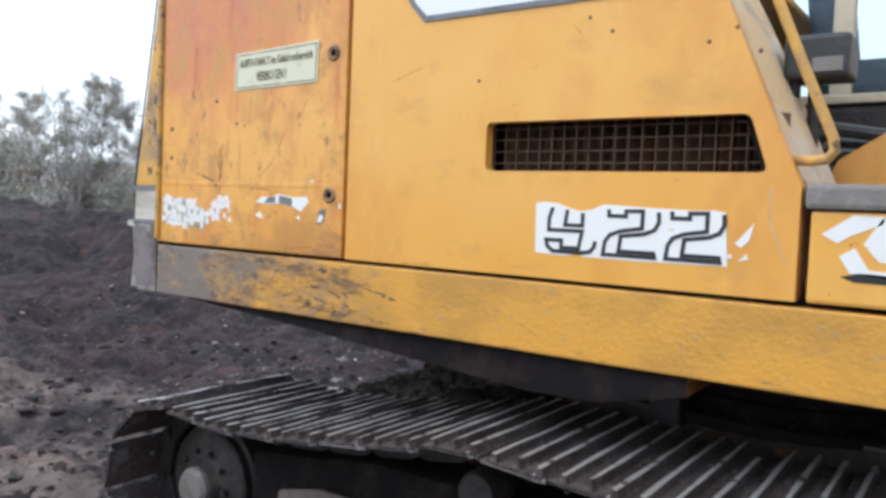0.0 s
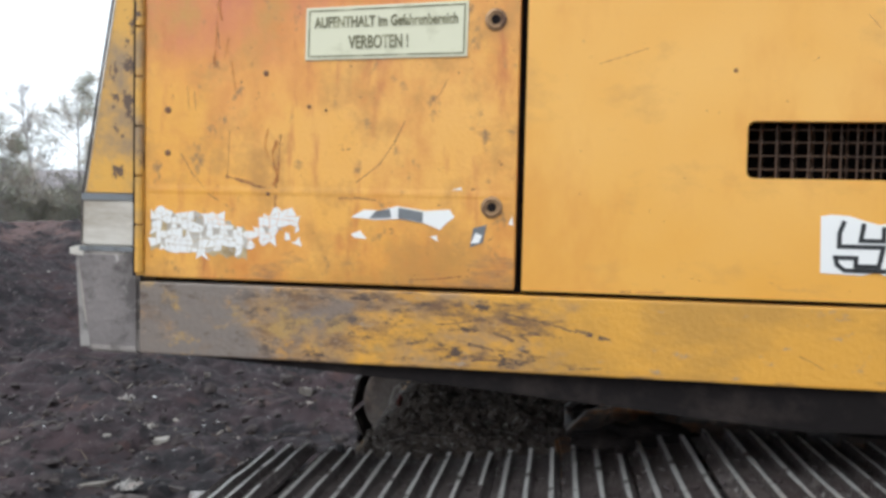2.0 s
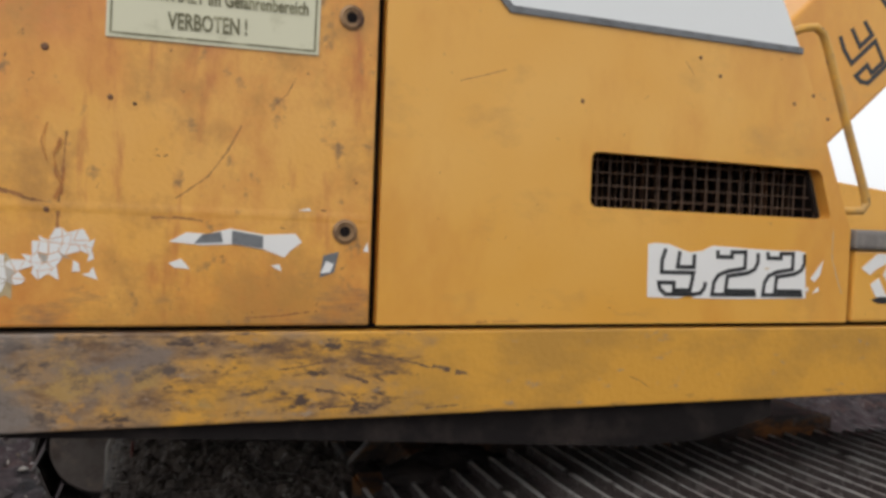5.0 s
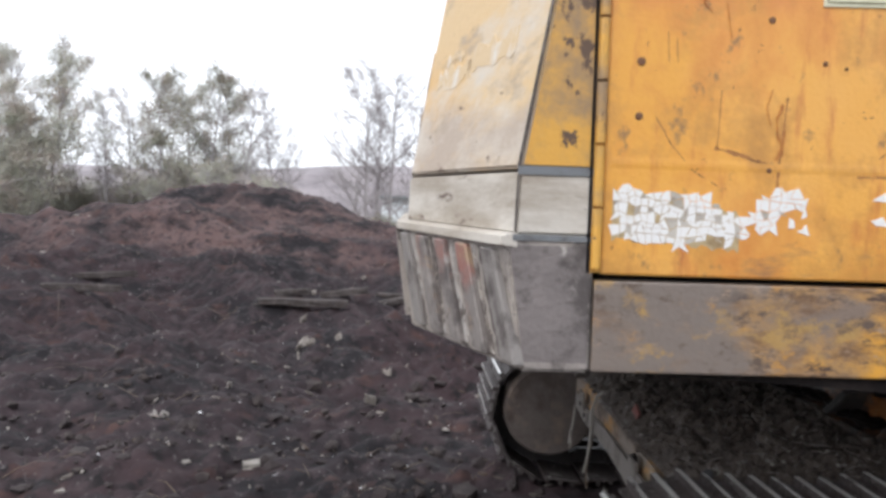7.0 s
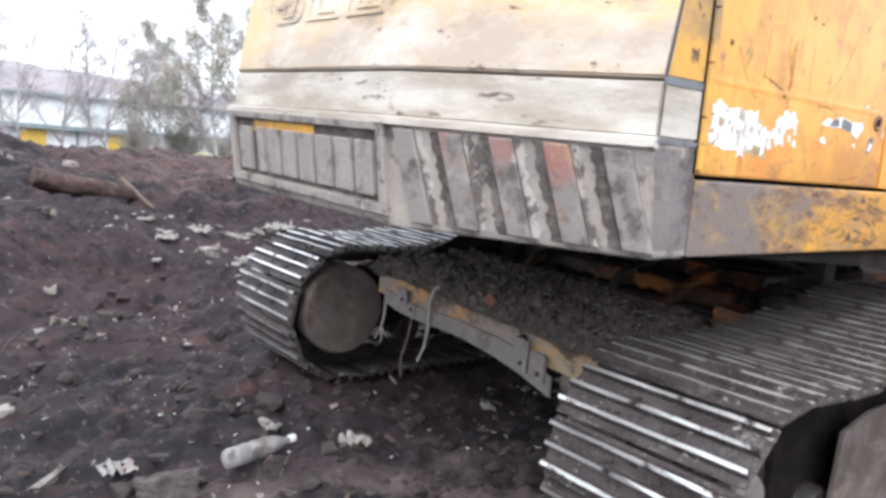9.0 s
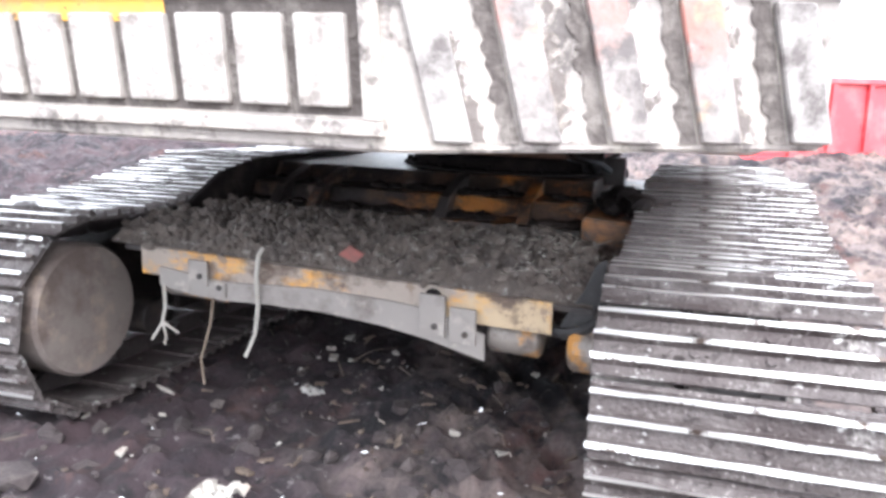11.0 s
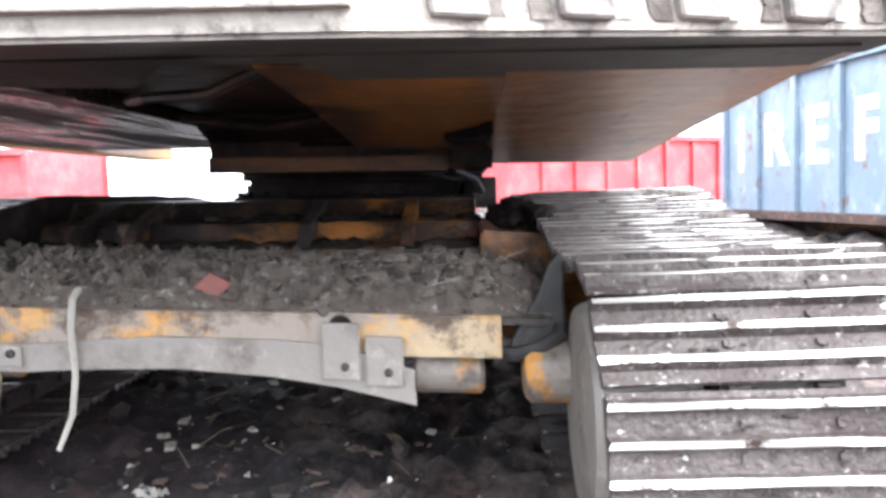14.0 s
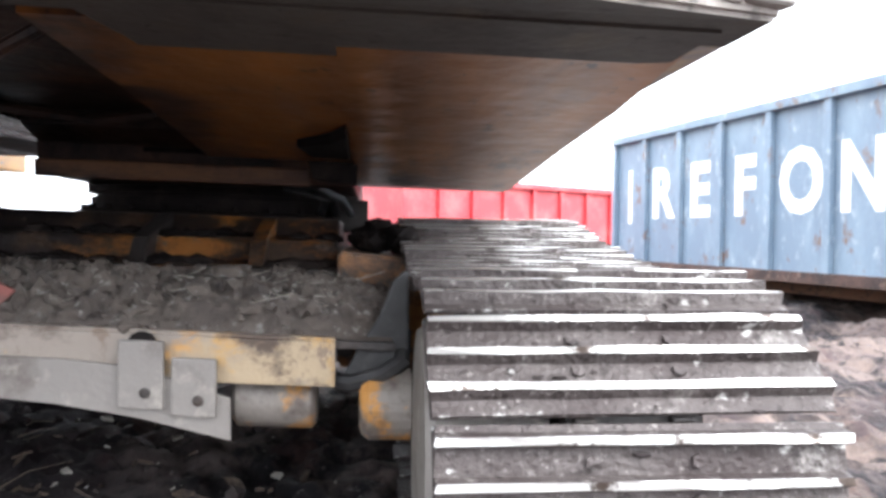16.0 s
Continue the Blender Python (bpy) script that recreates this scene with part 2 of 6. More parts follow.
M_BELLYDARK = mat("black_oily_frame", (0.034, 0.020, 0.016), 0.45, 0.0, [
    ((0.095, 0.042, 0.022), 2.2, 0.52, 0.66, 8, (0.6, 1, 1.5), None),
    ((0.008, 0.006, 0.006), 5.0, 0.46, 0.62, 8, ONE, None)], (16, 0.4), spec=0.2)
M_OILY = mat("glossy_oil_film", (0.020, 0.012, 0.011), 0.24, 0.0, [
    ((0.055, 0.03, 0.026), 2.0, 0.44, 0.56, 7, (0.5, 3, 1), None),
    ((0.035, 0.025, 0.022), 5.0, 0.46, 0.58, 8, (0.4, 2.5, 1), None)], (6, 0.9), gloss=(0, 0.62), spec=0.12)
M_LIP = mat("rust_brown_lip", (0.085, 0.043, 0.028), 0.55, 0.0, [
    ((0.16, 0.075, 0.035), 3.0, 0.50, 0.62, 8, (1, 0.6, 1.5), None),
    ((0.03, 0.02, 0.018), 5.0, 0.48, 0.62, 9, (1, 0.5, 2), None)], (20, 0.3), spec=0.3)
M_CWBASE = mat("grey_underside_plate", (0.064, 0.058, 0.052), 0.6, 0, [
    ((0.03, 0.024, 0.022), 2.2, 0.45, 0.66, 8, ONE, None),
    ((0.075, 0.06, 0.045), 7.0, 0.56, 0.70, 8, ONE, None),
    # goes near-black toward the machine's middle
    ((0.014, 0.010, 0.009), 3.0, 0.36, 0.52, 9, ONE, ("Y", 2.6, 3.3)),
    ((0.018, 0.012, 0.011), 20.0, 0.61, 0.66, 6, ONE, None)], (40, 0.15), spec=0.2)
M_SHOE = mat("muddy_track_steel", (0.078, 0.065, 0.062), 0.6, 0.2, [
    ((0.040, 0.029, 0.028), 5.0, 0.42, 0.60, 10, (1, 0.7, 1), None),
    ((0.14, 0.125, 0.118), 7.0, 0.55, 0.63, 10, ONE, None),
    ((0.026, 0.019, 0.018), 34.0, 0.55, 0.64, 6, ONE, None),
    ((0.20, 0.18, 0.17), 60.0, 0.60, 0.68, 4, ONE, None),
    ((0.36, 0.35, 0.335), 16.0, 0.61, 0.65, 10, (1.2, 0.7, 1), None)], (70, 0.55), gloss=(1, 0.4))
M_WORN = mat("polished_grouser_steel", (0.74, 0.73, 0.71), 0.38, 0.78, [
    ((0.09, 0.07, 0.06), 10.0, 0.57, 0.62, 9, ONE, None)], (60, 0.2))
M_SCRATCH = mat("rust_brown_scratch", (0.38, 0.16, 0.05), 0.7, 0, [((0.17, 0.075, 0.03), 30, 0.45, 0.62, 6, ONE, None)])
M_STREAK = mat("orange_rust_streak", (0.52, 0.21, 0.05), 0.7, 0, [((0.36, 0.13, 0.035), 40, 0.46, 0.64, 8, ONE, None)])
M_SCRATCHDARK = mat("dark_scrape", (0.12, 0.07, 0.045), 0.7, 0, [((0.26, 0.15, 0.06), 40, 0.45, 0.62, 6, ONE, None)])
M_BARKBIT = mat("brown_bark_bit", (0.075, 0.052, 0.04), 0.9, 0, [((0.13, 0.10, 0.075), 9, 0.5, 0.65, 6, ONE, None), ((0.03, 0.022, 0.02), 16, 0.5, 0.62, 6, ONE, None)], (40, 0.5))
M_CHROME = mat("worn_latch_steel", (0.30, 0.18, 0.09), 0.5, 0.4, [((0.1, 0.05, 0.03), 30, 0.5, 0.65, 6, ONE, None)])
M_BLACK = mat("black_plastic", (0.03, 0.031, 0.034), 0.45, 0, [((0.06, 0.06, 0.062), 12, 0.5, 0.7, 5, ONE, None)])
M_RUBBER = mat("black_dusty_rubber", (0.016, 0.015, 0.016), 0.6, 0, [((0.05, 0.045, 0.045), 9, 0.52, 0.68, 7, ONE, None)], (30, 0.3))
M_RUSTY = mat("rusty_brown_steel", (0.17, 0.08, 0.04), 0.7, 0.1, [
    ((0.05, 0.03, 0.022), 12.0, 0.48, 0.64, 8, ONE, None)], (40, 0.2))
M_SIGN = mat("aged_cream_sign", (0.66, 0.64, 0.47), 0.5, 0, [
    ((0.42, 0.40, 0.26), 9.0, 0.52, 0.75, 6, ONE, None)])
M_INK = mat("faded_ink", (0.13, 0.12, 0.06), 0.6, 0, [((0.42, 0.40, 0.26), 22.0, 0.48, 0.64, 6, ONE, None)])
M_STICK = mat("white_sticker", (0.80, 0.79, 0.77), 0.4, 0, [
    ((0.62, 0.42, 0.14), 26.0, 0.66, 0.70, 8, ONE, None)])
M_RESIDUE = mat("dirty_glue_residue", (0.47, 0.36, 0.20), 0.7, 0, [
    ((0.30, 0.21, 0.11), 18.0, 0.46, 0.60, 9, ONE, None),
    ((0.62, 0.58, 0.50), 34.0, 0.56, 0.62, 8, ONE, None)], (60, 0.2))
M_STICKBLK = mat("black_sticker_ink", (0.02, 0.021, 0.022), 0.45)
M_GLASS = mat("tinted_cab_glass", (0.80, 0.86, 0.88), 0.02, 0)
M_GLASS.node_tree.nodes["Principled BSDF"].inputs["Transmission Weight"].default_value = 1.0
M_GLASS.node_tree.nodes["Principled BSDF"].inputs["IOR"].default_value = 1.1
M_SEAT = mat("blue_grey_seat_cloth", (0.12, 0.15, 0.19), 0.9, 0, [((0.08, 0.10, 0.13), 9, 0.45, 0.62, 6, ONE, None)])
M_WIRE = mat("rusty_mesh_wire", (0.10, 0.062, 0.042), 0.6, 0.2, [((0.06, 0.035, 0.025), 14, 0.48, 0.6, 6, ONE, None)])
M_FIN = mat("dusty_brown_fin", (0.13, 0.078, 0.05), 0.6, 0.1, [((0.09, 0.05, 0.03), 12, 0.47, 0.62, 8, ONE, None)], (40, 0.2))
M_CABPAINT = mat("cab_cream_paint", (0.52, 0.46, 0.34), 0.5, 0, [((0.3, 0.24, 0.15), 6, 0.5, 0.7, 6, ONE, None)])
M_LENS = mat("lamp_lens_glass", (0.20, 0.19, 0.18), 0.15, 0)
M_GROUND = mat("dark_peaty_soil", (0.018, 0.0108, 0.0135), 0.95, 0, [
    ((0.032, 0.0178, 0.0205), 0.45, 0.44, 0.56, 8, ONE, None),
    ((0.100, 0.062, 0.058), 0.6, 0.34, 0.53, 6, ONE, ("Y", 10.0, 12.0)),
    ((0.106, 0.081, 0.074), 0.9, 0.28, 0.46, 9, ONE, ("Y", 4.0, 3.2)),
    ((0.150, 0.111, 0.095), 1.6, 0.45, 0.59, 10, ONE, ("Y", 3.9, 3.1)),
    ((0.006, 0.004, 0.006), 1.3, 0.46, 0.58, 8, (0.7, 1.3, 1), None),
    ((0.055, 0.026, 0.022), 2.2, 0.56, 0.66, 8, (0.6, 1.2, 1), None),
    ((0.048, 0.033, 0.036), 5.0, 0.52, 0.66, 9, ONE, None),
    ((0.007, 0.005, 0.006), 9.0, 0.53, 0.63, 9, ONE, None),
    ((0.12, 0.105, 0.105), 22.0, 0.61, 0.66, 9, (1, 0.6, 1), None)], (11, 1.0))
M_CLOD = mat("soil_clod", (0.032, 0.024, 0.024), 0.95, 0, [((0.062, 0.05, 0.046), 8, 0.5, 0.66, 8, ONE, None)], (25, 0.7))
M_DECKDIRT = mat("grey_dry_dirt", (0.095, 0.077, 0.066), 0.95, 0, [
    ((0.06, 0.048, 0.043), 8, 0.47, 0.62, 9, ONE, None),
    ((0.22, 0.205, 0.19), 30, 0.58, 0.66, 6, ONE, None)], (30, 1.0))
M_CHIP = mat("pale_litter", (0.27, 0.25, 0.225), 0.8, 0, [((0.22, 0.18, 0.15), 14, 0.5, 0.65, 6, ONE, None)])
M_TWIG = mat("dry_twig", (0.15, 0.115, 0.088), 0.9, 0, [((0.10, 0.07, 0.05), 14, 0.5, 0.65, 6, ONE, None)])
M_LOG = mat("weathered_log", (0.24, 0.215, 0.19), 0.85, 0, [((0.34, 0.31, 0.28), 9, 0.5, 0.62, 8, ONE, None), ((0.07, 0.055, 0.048), 11, 0.5, 0.62, 9, ONE, None)], (30, 0.7))
M_CHUNK = mat("grey_brown_wood_stone", (0.070, 0.059, 0.056), 0.9, 0, [((0.115, 0.10, 0.093), 8, 0.48, 0.62, 9, ONE, None), ((0.06, 0.046, 0.042), 14, 0.5, 0.62, 9, ONE, None)], (35, 0.8))
M_PAPER = mat("dirty_white_paper", (0.26, 0.245, 0.23), 0.8, 0, [((0.24, 0.20, 0.18), 12, 0.48, 0.62, 8, ONE, None)])
M_BOTTLE = mat("scuffed_pale_plastic", (0.21, 0.20, 0.195), 0.42, 0, [((0.33, 0.32, 0.31), 9, 0.46, 0.60, 7, ONE, None), ((0.13, 0.105, 0.095), 13, 0.50, 0.62, 9, ONE, None)], (40, 0.3))
M_REDLOG = mat("reddish_bark", (0.075, 0.043, 0.036), 0.9, 0, [((0.035, 0.024, 0.022), 5, 0.44, 0.60, 9, ONE, None), ((0.13, 0.085, 0.07), 12, 0.54, 0.64, 8, ONE, None)], (30, 0.5))
M_BLUE = mat("weathered_blue_paint", (0.145, 0.20, 0.268), 0.55, 0, [
    ((0.20, 0.27, 0.34), 2.0, 0.46, 0.66, 7, (1, 1, 0.4), None),
    ((0.15, 0.085, 0.055), 4.5, 0.57, 0.67, 11, (1, 1, 0.6), None),
    ((0.30, 0.36, 0.42), 7.0, 0.56, 0.68, 10, (1, 1, 0.5), None)], (30, 0.1))
M_RED = mat("red_container_paint", (0.48, 0.045, 0.055), 0.5, 0, [
    ((0.56, 0.12, 0.12), 1.8, 0.45, 0.7, 6, ONE, None)], (30, 0.05))
M_LETTER = mat("white_letter_paint", (0.76, 0.77, 0.77), 0.55, 0, [((0.4, 0.45, 0.5), 6, 0.6, 0.72, 8, ONE, None)])
# bark and leaves paler than real ones: distance haze put into the colours
M_BARK = mat("haze_pale_bark", (0.42, 0.39, 0.39), 0.9, 0, [((0.30, 0.27, 0.27), 3, 0.45, 0.62, 7, (1, 1, 0.3), None)])
M_LEAF = mat("haze_pale_leaves", (0.36, 0.37, 0.29), 0.8, 0, [((0.43, 0.35, 0.29), 0.8, 0.45, 0.62, 4, ONE, None)])
# grey of bare woods, paled further in place of distance haze
M_HILL = mat("hazed_bare_woods", (0.30, 0.27, 0.28), 1.0, 0, [((0.21, 0.19, 0.20), 0.06, 0.45, 0.6, 8, (1, 1, 3), None)])
M_WALLW = mat("pale_cladding", (0.76, 0.79, 0.80), 0.6, 0, [((0.66, 0.70, 0.73), 0.3, 0.45, 0.65, 4, ONE, None)])
M_WALLY = mat("yellow_cladding", (0.70, 0.47, 0.08), 0.6, 0, [((0.55, 0.36, 0.08), 0.6, 0.45, 0.65, 4, ONE, None)])
M_WALLG = mat("grey_fascia", (0.22, 0.27, 0.28), 0.6)
M_SIGNGREEN = mat("green_sign_paint", (0.05, 0.16, 0.12), 0.6)
M_SCRUB = mat("pale_dry_grass", (0.24, 0.22, 0.14), 0.95, 0, [((0.18, 0.19, 0.08), 1.2, 0.45, 0.65, 6, ONE, None)])

# ---- mesh helpers ----
LIFT, SINK = 0.020, 0.0          # the machine leans: it rises this much per metre away from its near side


def lifted(z, y):
    return z - SINK + LIFT * (y - 2.02)


def box(bm, x0, x1, y0, y1, z0, z1, bevel=0.0):
    vs = [bm.verts.new(p) for p in ((x0, y0, z0), (x1, y0, z0), (x1, y1, z0), (x0, y1, z0),
                                    (x0, y0, z1), (x1, y0, z1), (x1, y1, z1), (x0, y1, z1))]
    fs = [bm.faces.new([vs[i] for i in q]) for q in
          ((0, 3, 2, 1), (4, 5, 6, 7), (0, 1, 5, 4), (1, 2, 6, 5), (2, 3, 7, 6), (3, 0, 4, 7))]
    if bevel:
        es = list({e for f in fs for e in f.edges})
        bmesh.ops.bevel(bm, geom=es, offset=bevel, segments=2, affect="EDGES", profile=0.6)
    return fs


def prism(bm, pts, axis, a, b, bevel=0.0):
    """A polygon pushed from a to b along an axis. pts are the two other coordinates in xyz order."""
    def put(p, c):
        return {"x": (c, p[0], p[1]), "y": (p[0], c, p[1]), "z": (p[0], p[1], c)}[axis]
    A = [bm.verts.new(put(p, a)) for p in pts]
    B = [bm.verts.new(put(p, b)) for p in pts]
    n = len(pts)
    fs = [bm.faces.new(A), bm.faces.new(B[::-1])]
    for i in range(n):
        fs.append(bm.faces.new((A[i], B[i], B[(i + 1) % n], A[(i + 1) % n])))
    bmesh.ops.recalc_face_normals(bm, faces=fs)
    if bevel:
        es = list({e for f in fs for e in f.edges})
        bmesh.ops.bevel(bm, geom=es, offset=bevel, segments=2, affect="EDGES", profile=0.6)
    return fs


def lathe(bm, prof, cx, cy, cz, axis="y", n=28):
    """A turned shape: prof is (radius, distance along the axis)."""
    rings = []
    for r, d in prof:
        ring = []
        for k in range(n):
            a = 2 * math.pi * k / n
            u, v = r * math.cos(a), r * math.sin(a)
            p = {"x": (cx + d, cy + u, cz + v), "y": (cx + u, cy + d, cz + v), "z": (cx + u, cy + v, cz + d)}[axis]
            ring.append(bm.verts.new(p))
        rings.append(ring)
    fs = []
    for A, B in zip(rings, rings[1:]):
        for k in range(n):
            fs.append(bm.faces.new((A[k], A[(k + 1) % n], B[(k + 1) % n], B[k])))
    fs.append(bm.faces.new(rings[0]))
    fs.append(bm.faces.new(rings[-1]))
    bmesh.ops.recalc_face_normals(bm, faces=fs)
    return fs


def tube(bm, pts, r, n=10, r_end=None):
    pts = [Vector(p) for p in pts]
    rings = []
    for i, p in enumerate(pts):
        d = (pts[min(i + 1, len(pts) - 1)] - pts[max(i - 1, 0)]).normalized()
        s = d.orthogonal().normalized() if i == 0 else (s - d * s.dot(d)).normalized()
        t = d.cross(s)
        rr = r if r_end is None else r + (r_end - r) * i / (len(pts) - 1)
        rings.append([bm.verts.new(p + rr * (math.cos(2 * math.pi * k / n) * s + math.sin(2 * math.pi * k / n) * t)) for k in range(n)])
    for A, B in zip(rings, rings[1:]):
        for k in range(n):
            bm.faces.new((A[k], A[(k + 1) % n], B[(k + 1) % n], B[k]))
    bm.faces.new(rings[0][::-1])
    bm.faces.new(rings[-1])


def plate_with_hole(bm, outer, hole, y, thick):
    """An upright sheet in the xz plane with a hole through it."""
    def loop(pts):
        vs = [bm.verts.new((p[0], y, p[1])) for p in pts]
        return vs, [bm.edges.new((vs[i], vs[(i + 1) % len(vs)])) for i in range(len(vs))]
    _, e1 = loop(outer)
    _, e2 = loop(hole)
    got = bmesh.ops.triangle_fill(bm, use_beauty=True, use_dissolve=False, edges=e1 + e2)
    faces = [g for g in got["geom"] if isinstance(g, bmesh.types.BMFace)]
    ex = bmesh.ops.extrude_face_region(bm, geom=faces)
    bmesh.ops.translate(bm, verts=[g for g in ex["geom"] if isinstance(g, bmesh.types.BMVert)], vec=(0, thick, 0))
    bmesh.ops.recalc_face_normals(bm, faces=bm.faces[:])


def rounded(pts, r, n=4):
    out = []
    m = len(pts)
    for i in range(m):
        p = Vector(pts[i])
        a = (Vector(pts[i - 1]) - p).normalized()
        b = (Vector(pts[(i + 1) % m]) - p).normalized()
        for k in range(n + 1):
            t = k / n
            q = p + a * r * (1 - t) ** 2 + b * r * t ** 2
            out.append((q.x, q.y))
    return out


def edges_of(pts, width, closed=False):
    """The left and right edges of a stroke with mitred corners."""
    n = len(pts)
    L, R = [], []
    for i in range(n):
        p = Vector(pts[i])
        a = Vector(pts[i - 1]) if (i or closed) else None
        b = Vector(pts[(i + 1) % n]) if (i < n - 1 or closed) else None
        d1 = (p - a).normalized() if a else (b - p).normalized()
        d2 = (b - p).normalized() if b else d1
        nrm = Vector((-d1.y - d2.y, d1.x + d2.x))
        nrm = nrm.normalized() / max(0.5, nrm.length / 2)
        L.append(p + nrm * width / 2)
        R.append(p - nrm * width / 2)
    return L, R


def strip(bm, L, R, low, high, closed=False):
    """A raised band between two edges; low and high turn a flat point into a place under and on top of it."""
    rows = [[bm.verts.new(f(q)) for q in side] for f, side in ((low, L), (high, L), (high, R), (low, R))]
    n = len(L)
    for i in range(n if closed else n - 1):
        j = (i + 1) % n
        for A, B in zip(rows, rows[1:]):
            bm.faces.new((A[i], A[j], B[j], B[i]))
    if not closed:
        for i in (0, n - 1):
            bm.faces.new([r[i] for r in rows])
    bmesh.ops.recalc_face_normals(bm, faces=bm.faces[:])


def ribbon(bm, pts, width, y, thick, closed=False):
    """A flat stroke along a path in the xz plane, standing proud of it."""
    L, R = edges_of(pts, width, closed)
    strip(bm, L, R, lambda q: (q.x, y, q.y), lambda q: (q.x, y - thick, q.y), closed)


def place(ob, parent):
    ob.parent = parent
    if parent.parent is None:
        ob.matrix_parent_inverse = Matrix.Translation(-parent.location)


def mesh_of(name, bm, mats, lean=True, smooth=False):
    me = bpy.data.meshes.new(name)
    if lean:
        for v in bm.verts:
            v.co.z = lifted(v.co.z, v.co.y)
    bm.to_mesh(me)
    bm.free()
    for m in (mats if isinstance(mats, (list, tuple)) else [mats]):
        me.materials.append(m)
    if smooth:
        me.shade_smooth()
        me.set_sharp_from_angle(angle=radians(35))
    return me


def part(name, bm, mats, parent, label="", lean=True, smooth=False):
    ob = new(name, mesh_of(name, bm, mats, lean, smooth))
    place(ob, parent)
    return tagged(ob, label)


def thing(name, at, label, category, group="", kind=""):
    ob = new(name)
    ob.location = at
    ob.empty_display_size = 0.1
    return tagged(ob, label, category, group, kind)


def solo(name, bm, mats, label, category, group="", kind="", lean=False, smooth=False):
    return tagged(new(name, mesh_of(name, bm, mats, lean, smooth)), label, category, group, kind)


def text_faces(body, size, bold=0.0):
    cu = bpy.data.curves.new("writing", "FONT")
    cu.body, cu.size, cu.extrude, cu.offset = body, size, 0.001, bold
    cu.align_x, cu.align_y = "CENTER", "CENTER"
    cu.resolution_u = 3
    ob = new("writing", cu)
    me = bpy.data.meshes.new_from_object(ob.evaluated_get(bpy.context.evaluated_depsgraph_get()))
    bpy.data.objects.remove(ob)
    bpy.data.curves.remove(cu)
    return me


def blob(bm, c, sx, sy, sz, rough, rng, sub=1):
    got = bmesh.ops.create_icosphere(bm, subdivisions=sub, radius=1.0)
    for v in got["verts"]:
        k = 1 + rough * (rng.random() - 0.5)
        v.co = Vector((c[0] + v.co.x * sx * k, c[1] + v.co.y * sy * k, c[2] + v.co.z * sz * k))


# ---- ground ----
def smooth(t):
    t = max(0.0, min(1.0, t))
    return t * t * (3 - 2 * t)


def ground_z(x, y, fine=True):
    dx, dy = x + 1.8, (y - 2.0) * 0.95
    r = math.hypot(dx, dy)
    back = smooth((y + 3.0) / 7.0)
    h = (0.35 + 0.18 * back + 0.52 * smooth((-x - 5) / 8)) * smooth((r - 4.6) / 7.0)
    h += 1.22 * math.exp(-(((x + 6.3) / 3.3) ** 2 + ((y - 14.5) / 2.4) ** 2))
    h += 0.30 * math.exp(-(((x + 8.5) / 2.6) ** 2 + ((y - 8.2) / 0.9) ** 2))
    h += 0.22 * math.exp(-(((x + 4.6) / 1.0) ** 2 + ((y - 9.3) / 0.8) ** 2))
    h += 0.20 * math.exp(-(((x + 13.0) / 4.0) ** 2 + ((y - 7.0) / 1.6) ** 2))
    h -= 1.8 * smooth((r - 18) / 14)
    if fine:
        k = smooth((r - 1.0) / 5.0) * (1 - smooth((r - 25) / 20))
        far_k = smooth((y - 4.5) / 3) * (1 - smooth((r - 22) / 6))
        wave = 1 - abs(noise.noise(Vector((x * 0.33 + y * 0.12, y * 0.62, 5.5))))
        h += 0.75 * far_k * (wave - 0.82)
        rg = 1 - abs(noise.noise(Vector((x * 0.9, y * 0.9, 9.1))))
        h += 0.18 * k * noise.noise(Vector((x * 0.55, y * 0.55, 3.1))) + 0.20 * k * (rg - 0.75)
        h += 0.10 * (0.35 + 0.65 * k) * noise.noise(Vector((x * 1.7, y * 1.7, 7.7)))
        h += 0.075 * (0.4 + 0.6 * k) * noise.noise(Vector((x * 4.2, y * 4.2, 1.2)))
        h += 0.055 * noise.noise(Vector((x * 10.0, y * 10.0, 4.0)))
        h += 0.032 * noise.noise(Vector((x * 21.0, y * 23.0, 6.0)))
    return h


def axis_steps(lo, hi, c, fine, grow):
    out = [c]
    for sgn, lim in ((1, hi), (-1, lo)):
        v, s = c, fine
        while (v - lim) * sgn < 0:
            v += sgn * s
            if abs(v - c) > 6.5:
                s = min(s * grow, 120)
            out.append(v)
    return sorted(out)


gx = axis_steps(-900, 900, -3.2, 0.045, 1.022)
gy = axis_steps(-900, 900, 4.6, 0.045, 1.022)
gv = [(x, y, ground_z(x, y)) for y in gy for x in gx]
nx = len(gx)
gf = [(j * nx + i, j * nx + i + 1, (j + 1) * nx + i + 1, (j + 1) * nx + i) for j in range(len(gy) - 1) for i in range(nx - 1)]
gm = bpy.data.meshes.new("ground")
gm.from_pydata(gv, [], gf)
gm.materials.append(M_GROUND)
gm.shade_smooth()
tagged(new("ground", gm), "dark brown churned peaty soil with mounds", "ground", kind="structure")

# ---- the excavator ----
SIDE = 2.02
MID = 3.50
excavator = thing("excavator", (-1.0, 3.43, 0), "worn yellow crawler excavator with a grey counterweight on muddy tracks", "excavator")

